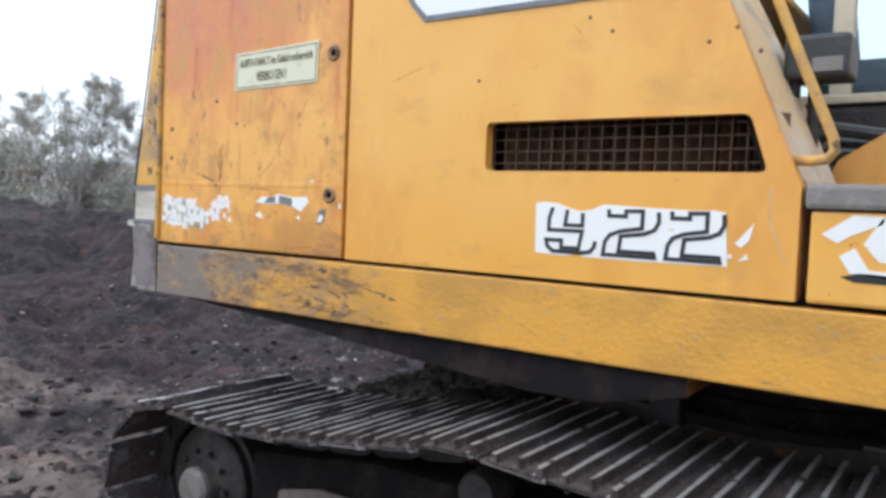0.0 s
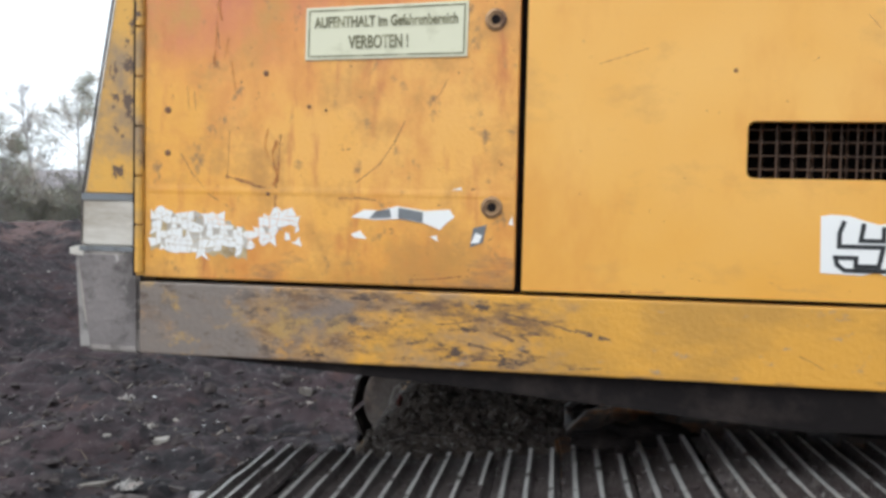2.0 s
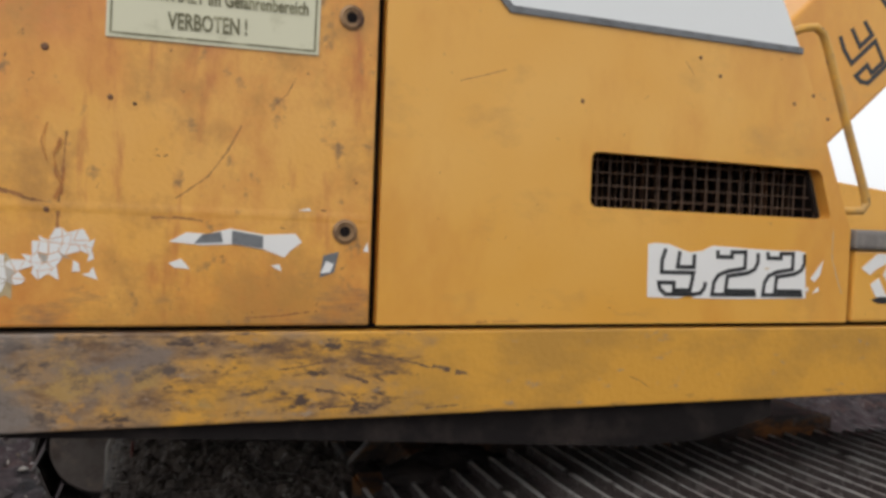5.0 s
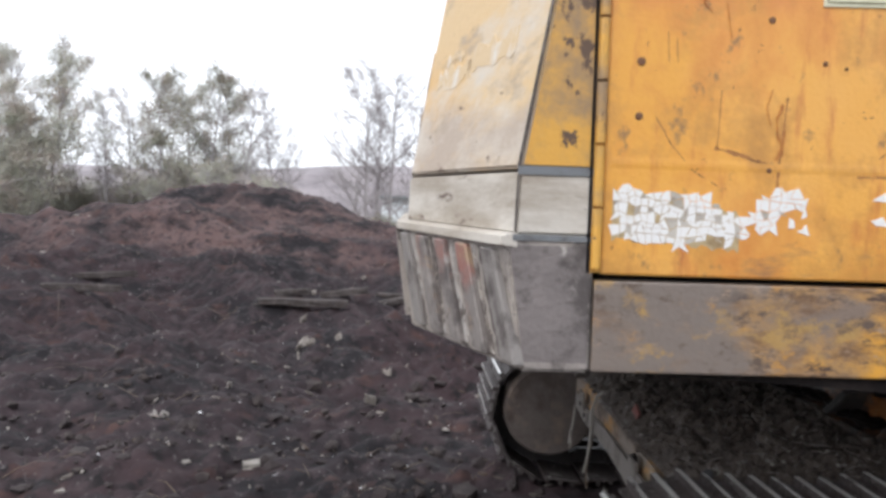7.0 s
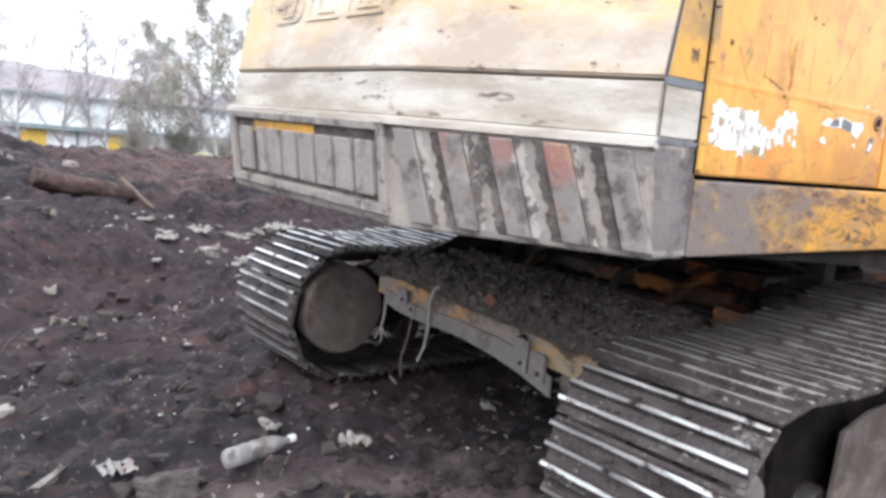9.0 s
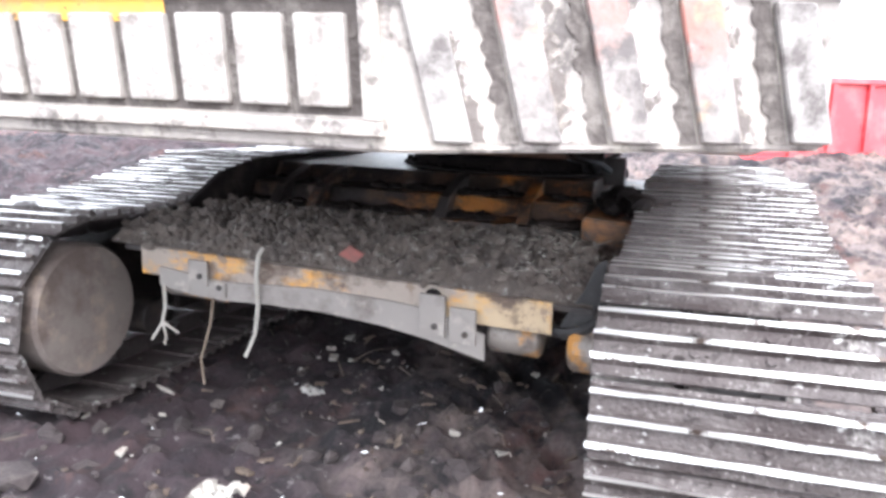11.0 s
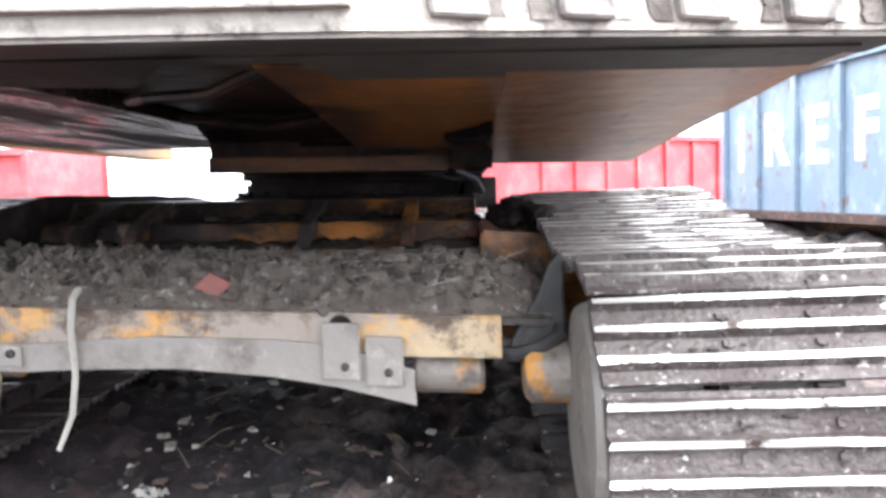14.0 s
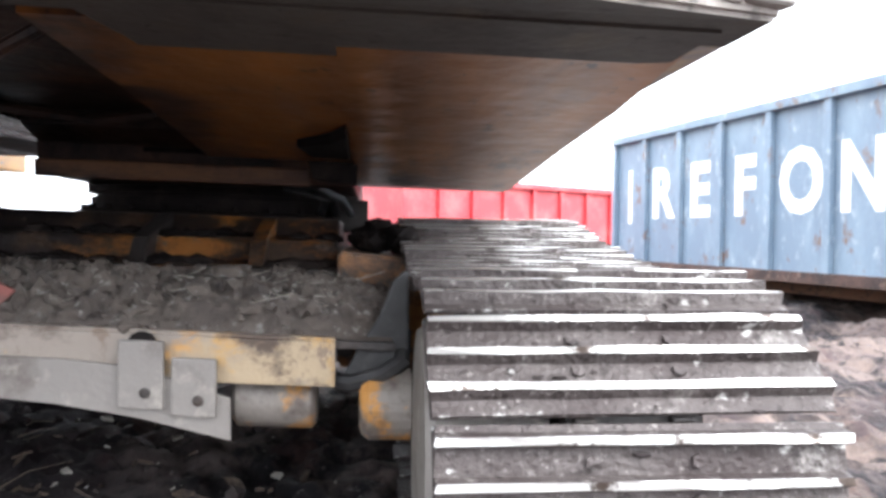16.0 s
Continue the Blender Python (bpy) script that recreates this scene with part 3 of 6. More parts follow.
# rear door of the engine bay, in three pressed bands
def rear_door():
    bm = bmesh.new()
    box(bm, -3.005, -1.905, SIDE, SIDE + 0.04, 1.366, 2.56, 0.006)
    door = part("rear_door", bm, M_DOOR, excavator, "sun-faded yellow steel door with scratches and rust")
    bm = bmesh.new()
    for k in range(8):
        z0 = 1.38 + k * 0.145
        lathe(bm, [(0.012, 0.0), (0.012, 0.138)], -3.018, SIDE - 0.004, z0, "z", 10)
    box(bm, -3.03, -3.006, SIDE + 0.002, SIDE + 0.03, 1.37, 2.55)
    part("hinge", bm, M_PILLAR, door, "chipped yellow piano hinge")
    bm = bmesh.new()
    box(bm, -3.039, -3.032, SIDE - 0.003, SIDE + 0.02, 1.37, 2.55)
    part("hinge_gap", bm, M_DARK, door, "black gap beside the hinge")
    for x, z in ((-1.973, 2.107), (-1.972, 1.594)):
        bm = bmesh.new()
        lathe(bm, [(0.030, 0.0), (0.030, -0.004), (0.022, -0.007), (0.020, -0.004), (0.013, -0.003)], x, SIDE, z, "y", 20)
        lk = part("latch", bm, M_CHROME, door, "round steel latch")
        bm = bmesh.new()
        lathe(bm, [(0.013, -0.003), (0.013, -0.0045)], x, SIDE, z, "y", 16)
        part("keyhole", bm, M_DARK, lk)
    for x, z, r in ((-2.93, 1.86, 0.010), (-2.93, 1.735, 0.009), (-2.50, 1.87, 0.006), (-2.63, 1.965, 0.008), (-2.45, 1.86, 0.004), (-2.62, 1.62, 0.006)):
        bm = bmesh.new()
        lathe(bm, [(r, 0.0), (r, -0.002), (r * 0.6, -0.003)], x, SIDE, z, "y", 10)
        part("rivet", bm, M_RUSTY, door)
    return door


door = rear_door()


bm = bmesh.new()
prism(bm, [(SIDE + 0.001, 1.600), (SIDE - 0.0007, 1.623), (SIDE - 0.0007, 1.630), (SIDE + 0.001, 1.655)], "x", -2.99, -1.92)
part("pressed_crease", bm, M_DOOR, door)


def warning_plate():
    bm = bmesh.new()
    prism(bm, [(-2.513, 2.000), (-2.050, 2.008), (-2.048, 2.160), (-2.511, 2.146)], "y", SIDE, SIDE - 0.004, 0.001)
    plate = part("warning_plate", bm, M_SIGN, door, "aged cream metal warning plate")
    bm = bmesh.new()
    ribbon(bm, [(-2.503, 2.010), (-2.060, 2.017), (-2.058, 2.150), (-2.501, 2.137)], 0.004, SIDE - 0.004, 0.001, True)
    part("border", bm, M_INK, plate)
    return plate


plate = warning_plate()
for body, size, cx, cz in (("AUFENTHALT im Gefahrenbereich", 0.0335, -2.281, 2.107), ("VERBOTEN !", 0.041, -2.300, 2.049)):
    me = text_faces(body, size, 0.0008)
    me.materials.append(M_INK)
    tilt = Matrix.Rotation(radians(-1.2), 4, "Y")
    squeeze = 0.76 if body[0] == "V" else 0.84
    me.transform(Matrix.Translation((cx, SIDE - 0.0048, lifted(cz, SIDE))) @ tilt @ Matrix.Rotation(radians(90), 4, "X") @ Matrix.Diagonal((squeeze, 1.25, 1, 1)))
    ob = new("lettering", me)
    place(ob, plate)


def cracked_sticker(x0, x1, z0, z1, cell, seed, keep, parent):
    """An old sticker cracked into many small flakes."""
    rng = random.Random(seed)
    nx, nz = int((x1 - x0) / cell) + 1, int((z1 - z0) / cell) + 1
    P = {(i, k): (x0 + (i + rng.uniform(-0.5, 0.5)) * cell, z0 + (k + rng.uniform(-0.5, 0.5)) * cell) for i in range(nx + 1) for k in range(nz + 1)}
    for i in range(nx):
        for k in range(nz):
            q = [P[(i, k)], P[(i + 1, k)], P[(i + 1, k + 1)], P[(i, k + 1)]]
            cx, cz = sum(p[0] for p in q) / 4, sum(p[1] for p in q) / 4
            if not keep(cx, cz) or rng.random() < 0.05:
                continue
            sh = rng.uniform(0.84, 0.96)
            bm = bmesh.new()
            prism(bm, [(cx + (p[0] - cx) * sh, cz + (p[1] - cz) * sh) for p in q], "y", SIDE, SIDE - 0.0012 - 0.0008 * rng.random())
            part("sticker_flake", bm, M_STICK if rng.random() > 0.15 else M_BAND, parent)


def in_main(x, z):
    n = noise.noise(Vector((x * 14, z * 14, 2.0)))
    return abs(z - 1.505 + 0.05 * (x + 2.85)) < 0.062 + 0.030 * n - 0.06 * smooth((x + 2.79) / 0.10)


def in_tail(x, z):
    mid = 1.485 + 0.05 * smooth((x + 2.68) / 0.10)
    return abs(z - mid) < 0.034 + 0.02 * smooth((x + 2.65) / 0.05) + 0.02 * noise.noise(Vector((x * 20, z * 20, 5.0))) and not (x > -2.60 and 1.50 < z < 1.52)


rrng = random.Random(14)
lo = [(-2.983 + 0.0125 * k, 1.452 - 0.0008 * k + rrng.uniform(-0.010, 0.008)) for k in range(25)]
hi = [(-2.983 + 0.0125 * k, 1.572 - 0.0022 * k + rrng.uniform(-0.012, 0.008)) for k in range(25)]
bm = bmesh.new()
prism(bm, lo + hi[::-1], "y", SIDE, SIDE - 0.0006)
part("sticker_residue", bm, M_RESIDUE, door, "dirty beige glue left by a sticker")
cracked_sticker(-2.985, -2.69, 1.43, 1.58, 0.0165, 3, in_main, door)
cracked_sticker(-2.715, -2.535, 1.44, 1.58, 0.0175, 4, in_tail, door)


def flake(pts, m=M_STICK, y=SIDE, parent=None, t=0.0015):
    bm = bmesh.new()
    prism(bm, pts, "y", y, y - t)
    return part("sticker_scrap", bm, m, parent or door, "torn white sticker remains")


flake([(-2.372, 1.558), (-2.335, 1.580), (-2.29, 1.578), (-2.24, 1.592), (-2.16, 1.580), (-2.09, 1.585), (-2.075, 1.565), (-2.10, 1.545), (-2.115, 1.528), (-2.16, 1.545), (-2.23, 1.556), (-2.30, 1.552)])
flake([(-2.318, 1.556), (-2.30, 1.577), (-2.26, 1.584), (-2.255, 1.560)], M_GASKET, SIDE - 0.0016)
flake([(-2.235, 1.558), (-2.235, 1.588), (-2.165, 1.577), (-2.165, 1.548)], M_GASKET, SIDE - 0.0016)
flake([(-2.372, 1.510), (-2.345, 1.520), (-2.325, 1.497), (-2.36, 1.500)])
flake([(-2.145, 1.508), (-2.125, 1.512), (-2.120, 1.495)])
flake([(-2.03, 1.482), (-2.022, 1.535), (-1.985, 1.545), (-1.995, 1.495)], M_GASKET)
flake([(-2.028, 1.492), (-2.015, 1.522), (-1.997, 1.515), (-2.005, 1.495)], M_STICK, SIDE - 0.0016)
flake([(-2.085, 1.640), (-2.06, 1.647), (-2.055, 1.640)])
flake([(-1.925, 1.548), (-1.915, 1.570), (-1.912, 1.545)])


def scratches(spec, parent, m=M_SCRATCH, y=SIDE):
    """Ragged scrapes: a wandering line of short slivers."""
    for pts, w in spec:
        rng = random.Random(int(abs(pts[0][0]) * 1000))
        bm = bmesh.new()
        P = [Vector(p) for p in pts]
        for a, b in zip(P, P[1:]):
            n = max(2, int((b - a).length / 0.014))
            for k in range(n):
                if rng.random() < 0.05:
                    continue
                p, q = a.lerp(b, k / n), a.lerp(b, (k + 0.98) / n)
                nn = Vector((-(q - p).y, (q - p).x)).normalized()
                j = nn * rng.uniform(-0.12, 0.12) * w
                w0, w1 = w * rng.uniform(0.08, 0.36), w * rng.uniform(0.08, 0.36)
                prism(bm, [tuple(v) for v in (p + nn * w0 + j, p - nn * w0 + j, q - nn * w1 + j * 0.6, q + nn * w1 + j * 0.6)], "y", y, y - 0.0003)
        tagged(part("scratch", bm, m, parent, "ragged dark scratch in the paint"), kind="stuff")


scratches([([(-2.89, 1.735), (-2.85, 1.67), (-2.80, 1.615), (-2.74, 1.58)], 0.006),
           ([(-2.75, 1.668), (-2.68, 1.650), (-2.62, 1.632)], 0.016),
           ([(-2.60, 1.56), (-2.598, 1.62), (-2.59, 1.70), (-2.585, 1.79)], 0.012),
           ([(-2.745, 1.66), (-2.742, 1.72), (-2.74, 1.80)], 0.005),
           ([(-2.22, 1.83), (-2.25, 1.77), (-2.29, 1.71), (-2.36, 1.655)], 0.006),
           ([(-2.41, 1.61), (-2.35, 1.612), (-2.30, 1.608)], 0.010),
           ([(-2.78, 2.10), (-2.775, 2.05), (-2.765, 2.02)], 0.007),
           ([(-2.87, 1.93), (-2.865, 1.86)], 0.004), ([(-2.85, 1.93), (-2.845, 1.86)], 0.004),
           ([(-2.10, 1.95), (-2.12, 1.91), (-2.15, 1.88)], 0.004), ([(-2.20, 1.385), (-2.12, 1.39), (-2.05, 1.40)], 0.008)], door)


def rust_smear(x, z0, z1, w, seed, parent, slant=0.0):
    """A bundle of thin broken rust streaks."""
    rng = random.Random(seed)
    for k in range(int(4 + w * 200)):
        za = rng.uniform(z0, z1)
        zb = za + rng.uniform(0.02, 0.09) * rng.choice((-1, 1))
        xa = x + rng.gauss(0, w) + slant * (za - z0)
        scratches([([(xa, za), (xa + rng.uniform(-0.012, 0.012), (za + zb) / 2), (xa + rng.uniform(-0.015, 0.015), zb)], rng.uniform(0.004, 0.010))], parent, M_STREAK, SIDE - 0.0005 * (k + 1))


rust_smear(-2.60, 1.60, 1.82, 0.010, 3, door)
rust_smear(-2.76, 2.00, 2.12, 0.016, 5, door)

# engine hood side with the louvre
HX0, HX1 = -1.885, -0.386


def hood_panel():
    bm = bmesh.new()
    outer = [(HX0, 1.366), (HX1, 1.366), (-0.386, 1.650), (-0.586, 2.120), (-0.735, 2.40), (-0.80, 2.56), (HX0, 2.56)]
    hole = rounded([(-1.304, 1.684), (-0.466, 1.682), (-0.516, 1.831), (-1.304, 1.834)], 0.022)
    plate_with_hole(bm, outer, hole, SIDE, 0.04)
    hood = part("hood_panel", bm, M_HOOD, excavator, "yellow steel engine hood side")
    bm = bmesh.new()
    slant = [(-1.36, 1.62), (-0.452, 1.62), (-0.535, 1.86), (-1.36, 1.86)]
    prism(bm, slant, "y", SIDE + 0.22, SIDE + 0.24)
    for a, b in zip(slant, slant[1:] + slant[:1]):
        d = Vector((b[0] - a[0], b[1] - a[1])).normalized() * 0.012
        prism(bm, [a, b, (b[0] - d.y, b[1] + d.x), (a[0] - d.y, a[1] + d.x)], "y", SIDE + 0.041, SIDE + 0.22)
    # cavity walls near-black: the recess's shade is in their colour
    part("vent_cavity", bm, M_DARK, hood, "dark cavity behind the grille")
    rng = random.Random(8)
    for k in range(19):
        x = -1.28 + k * 0.045
        bm = bmesh.new()
        h = 0.18 + 0.04 * rng.random()
        prism(bm, [(x - 0.011, SIDE + 0.11), (x + 0.014, SIDE + 0.17), (x + 0.012, SIDE + 0.172), (x - 0.013, SIDE + 0.112)], "z", 1.65, 1.65 + h)
        part("cooler_fin", bm, M_FIN if k % 5 else M_RUSTY, hood)
    bm = bmesh.new()
    for k in range(21):
        x = -1.30 + k * 0.0405
        tube(bm, [(x, SIDE + 0.047, 1.665), (x, SIDE + 0.047, 1.85 if x < -0.53 else 1.74)], 0.0023, 6)
    for z in (1.710, 1.746, 1.782, 1.816):
        tube(bm, [(-1.34, SIDE + 0.052, z), (-0.465 - 0.33 * (z - 1.69), SIDE + 0.052, z)], 0.0023, 6)
    part("vent_mesh", bm, M_WIRE, hood, "rusty wire mesh grille")
    for x, z in ((-0.56, 2.05), (-0.50, 1.985), (-0.90, 2.075), (-0.97, 2.12), (-1.34, 1.965), (-0.63, 2.02)):
        bm = bmesh.new()
        lathe(bm, [(0.006, 0.0), (0.004, -0.002)], x, SIDE, z, "y", 8)
        part("paint_chip", bm, M_RUSTY, hood)
    scratches([([(-1.69, 1.985), (-1.61, 2.01), (-1.565, 2.025)], 0.004), ([(-1.62, 1.372), (-1.50, 1.374)], 0.005),
               ([(-1.02, 2.105), (-0.99, 2.07)], 0.004)], hood)
    scratches([([(-0.455, 1.648), (-0.455, 1.56), (-0.41, 1.455)], 0.006)], hood, M_CREAM)
    return hood


hood = hood_panel()

# the number sticker: double outlined block digits
STK = 0.0022


def digit_strokes(ch):
    if ch == "9":
        return [[(0.12, 1.0), (0.05, 0.76), (0.05, 0.50), (0.73, 0.50), (0.67, 0.12), (0.32, 0.12), (0.32, 0.28), (0.0, 0.28), (0.03, 0.14), (0.15, 0.03), (0.74, 0.03), (0.90, 0.06), (0.97, 0.16), (1.0, 0.30)], [(0.42, 0.96), (0.38, 0.62), (0.73, 0.62), (0.73, 0.90)]]
    return [[(0.08, 1.0), (0.09, 0.86), (0.40, 0.86), (0.40, 0.97), (0.70, 0.98), (0.70, 0.62), (0.32, 0.55), (0.12, 0.46), (0.03, 0.31), (0.0, 0.03),
             (0.94, 0.03), (0.92, 0.12), (0.29, 0.12), (0.32, 0.44), (0.75, 0.51), (0.92, 0.60), (0.99, 0.76), (0.98, 0.97)]]


DX = 0.011
bm = bmesh.new()
prism(bm, [(x + DX, z) for x, z in ((-1.122, 1.441), (-1.02, 1.437), (-0.985, 1.446), (-0.965, 1.438), (-0.80, 1.437), (-0.562, 1.440), (-0.566, 1.50), (-0.572, 1.578), (-0.60, 1.583), (-0.66, 1.581), (-0.76, 1.584), (-0.91, 1.590),
                                   (-0.945, 1.574), (-0.985, 1.569), (-1.02, 1.578), (-1.055, 1.590), (-1.10, 1.593), (-1.126, 1.588))], "y", SIDE, SIDE - 0.0015)
decal = part("number_sticker", bm, M_STICK, hood, "torn white sticker with outlined digits")
for ch, x0, w in (("9", -1.087, 0.158), ("2", -0.905, 0.160), ("2", -0.724, 0.152)):
    for path in digit_strokes(ch):
        bm = bmesh.new()
        ribbon(bm, [(x0 + DX + w * u, 1.445 + 0.132 * v) for u, v in path], 0.0115, SIDE - 0.0013, STK - 0.001)
        part("digit_outline", bm, M_STICKBLK, decal, "black outline of a printed digit")
for pts in ([(-0.535, 1.50), (-0.49, 1.555), (-0.50, 1.51), (-0.52, 1.49)], [(-0.56, 1.46), (-0.545, 1.475), (-0.54, 1.462)], [(-0.525, 1.455), (-0.505, 1.475), (-0.50, 1.462)]):
    flake(pts, parent=hood)

# white upper panel with its grey edging
bm = bmesh.new()
prism(bm, [(-1.553, 2.190), (-0.625, 2.187), (-0.82, 2.555), (-1.80, 2.555), (-1.60, 2.235)], "y", SIDE, SIDE - 0.004)
wp = part("upper_panel", bm, M_WHITE, excavator, "white painted upper hood panel")
bm = bmesh.new()
ribbon(bm, [(-1.82, 2.555), (-1.607, 2.230), (-1.558, 2.181), (-0.612, 2.178)], 0.018, SIDE, 0.006)
part("edging", bm, M_GASKET, wp, "grey edging strip")

# front edge of the hood, lower rail, roof and inner bay
bm = bmesh.new()
prism(bm, [(-0.388, 1.366), (-0.388, 1.648), (-0.588, 2.118), (-0.80, 2.55), (-0.84, 2.53), (-0.64, 2.10), (-0.43, 1.64), (-0.43, 1.366)], "y", SIDE + 0.041, 2.60, 0.006)
part("hood_front", bm, M_CREAM, excavator, "sun-bleached hood front edge")
bm = bmesh.new()
box(bm, -2.95, -0.85, SIDE + 0.03, 4.92, 2.562, 2.60, 0.008)
part("hood_roof", bm, M_HOOD, excavator)
bm = bmesh.new()
box(bm, -3.018, 0.95, SIDE, SIDE + 0.05, 1.137, 1.352, 0.006)
skirt = part("side_rail", bm, M_SKIRT, excavator, "long yellow frame rail scraped to grey primer at the rear")
scratches([([(-1.93, 1.30), (-1.80, 1.275), (-1.73, 1.255)], 0.010), ([(-1.735, 1.262), (-1.64, 1.238)], 0.022),
           ([(-2.03, 1.21), (-1.97, 1.20), (-1.93, 1.178)], 0.016), ([(-1.96, 1.245), (-1.90, 1.225)], 0.014), ([(-1.90, 1.25), (-1.86, 1.225)], 0.010),
           ([(-2.02, 1.165), (-1.90, 1.172)], 0.010), ([(-1.17, 1.225), (-1.12, 1.205), (-1.09, 1.185)], 0.004), ([(-2.12, 1.26), (-2.02, 1.275)], 0.008),
           ([(-1.98, 1.33), (-1.86, 1.318)], 0.006), ([(-1.75, 1.155), (-1.66, 1.16)], 0.008)], skirt, M_SCRATCHDARK)
bm = bmesh.new()
prism(bm, [(-2.98, 1.37), (-1.40, 1.37), (-1.40, 2.54), (-2.98, 2.54)], "y", SIDE + 0.06, SIDE + 0.10)
box(bm, -3.0, 0.9, SIDE + 0.055, SIDE + 0.10, 1.33, 1.368)
part("inner_frame", bm, M_DARK, excavator, "dark inner frame behind the door gaps")

# far side of the upper structure
bm = bmesh.new()
box(bm, -3.018, -1.25, 4.93, 4.98, 1.137, 2.56, 0.008)
part("far_side_panel", bm, M_HOOD, excavator)
bm = bmesh.new()
box(bm, -1.25, 0.95, 4.80, 4.98, 1.137, 1.34, 0.008)
part("far_side_rail", bm, M_SKIRT, excavator)

# counterweight: three shells, one above the other
def cw_ring(o, z, bow=0.0):
    return [(-3.022, SIDE, z), (-3.231 + o, SIDE, z), (-3.49 + o, 2.85, z), (-3.49 + o, 4.15, z), (-3.12 + o, 4.95, z), (-3.022, 4.95, z)]


def cw_foot(o, up):
    return [(x, y, (1.134 if k in (0, 1, 4, 5) else 1.096) + up) for k, (x, y, z) in enumerate(cw_ring(o, 0))]


def shell(rings, side_mat=0, rear_mat=1):
    bm = bmesh.new()
    R = [[bm.verts.new(p) for p in r] for r in rings]
    n = 6
    for A, B in zip(R, R[1:]):
        for k in range(n):
            f = bm.faces.new((A[k], A[(k + 1) % n], B[(k + 1) % n], B[k]))
            f.material_index = side_mat if k in (0, 4) else rear_mat
    bm.faces.new(R[0]).material_index = 2
    bm.faces.new(R[-1]).material_index = rear_mat
    bmesh.ops.recalc_face_normals(bm, faces=bm.faces[:])
    bmesh.ops.bevel(bm, geom=bm.edges[:], offset=0.008, segments=2, affect="EDGES", material=1)
    return bm


cw = part("counterweight", shell([cw_ring(0.030, 1.607), cw_ring(0.195, 2.57)]), [M_PILLAR, M_CREAM, M_CREAM], excavator, "faceted counterweight in faded yellow paint")
part("white_band", shell([cw_ring(0.024, 1.452), cw_ring(0.028, 1.598)]), [M_BAND, M_BAND, M_BAND], cw, "dirty white painted band")
bumper = part("bumper", shell([cw_foot(0.050, 0.0), cw_foot(0.046, 0.015), cw_ring(0.004, 1.437), cw_ring(0.0, 1.449)]), [M_BUMPSIDE, M_BUMP, M_CWBASE], cw, "grey chipped steel lower counterweight")
bm = bmesh.new()
tube(bm, [(-3.203, SIDE - 0.001, 1.612), (-3.040, SIDE - 0.001, 2.565)], 0.004, 6)
part("corner_seam", bm, M_DARKROUGH, cw, "dark seam along the counterweight's corner")
bm = bmesh.new()
tube(bm, [(-3.207, SIDE - 0.001, 1.458), (-3.203, SIDE - 0.001, 1.594)], 0.003, 6)
part("corner_seam", bm, M_DARKROUGH, cw, "dark seam along the counterweight's corner")
# ledge along the top of the bumper
bm = bmesh.new()
ring = [(-3.231, SIDE), (-3.49, 2.85), (-3.49, 4.15)]
outr = [(-3.238, SIDE - 0.010), (-3.504, 2.848), (-3.504, 4.155)]
lo = [bm.verts.new((x, y, 1.428)) for x, y in outr]
hi = [bm.verts.new((x, y, 1.449)) for x, y in outr]
ih = [bm.verts.new((x + 0.03, y, 1.458)) for x, y in ring]
il = [bm.verts.new((x + 0.03, y, 1.424)) for x, y in ring]
for a, b in ((lo, hi), (hi, ih), (ih, il), (il, lo)):
    for k in range(2):
        bm.faces.new((a[k], a[k + 1], b[k + 1], b[k]))
for k in (0, 2):
    bm.faces.new((lo[k], hi[k], ih[k], il[k]))
bmesh.ops.recalc_face_normals(bm, faces=bm.faces[:])
part("ledge", bm, M_BAND, bumper, "worn pale ledge above the ribs")
bm = bmesh.new()
box(bm, -3.205, -3.02, SIDE - 0.003, SIDE + 0.002, 1.592, 1.612)
part("edging", bm, M_GASKET, cw, "dark edging strip")
bm = bmesh.new()
box(bm, -3.225, -3.02, SIDE - 0.003, SIDE + 0.002, 1.440, 1.454)
part("edging", bm, M_GASKET, cw, "dark edging strip")

FA, FB = Vector((-3.49, 2.85)), Vector((-3.231, 2.02))
FU = (FB - FA).normalized()
FL = (FB - FA).length
FN = Vector((FU.y, -FU.x))
if FN.x > 0:
    FN = -FN


def on_facet(u, z, out, shell_o=None):
    o = 0.004 + (1.437 - z) * 0.14 if shell_o is None else shell_o + (z - 1.607) * 0.1713
    p = FA + FU * u + FN * out
    return Vector((p.x + o, p.y, z))


def facet_slab(name, quad, out, m, parent, label="", o=None, bevel=True):
    bm = bmesh.new()
    A = [bm.verts.new(on_facet(u, z, -0.01, o)) for u, z in quad]
    B = [bm.verts.new(on_facet(u, z, out, o)) for u, z in quad]
    n = len(quad)
    bm.faces.new(B)
    for k in range(n):
        bm.faces.new((A[k], A[(k + 1) % n], B[(k + 1) % n], B[k]))
    bmesh.ops.recalc_face_normals(bm, faces=bm.faces[:])
    if bevel:
        bmesh.ops.bevel(bm, geom=list({e for v in B for e in v.link_edges}), offset=min(0.004, out * 0.4), segments=1, affect="EDGES")
    return part(name, bm, m, parent, label)


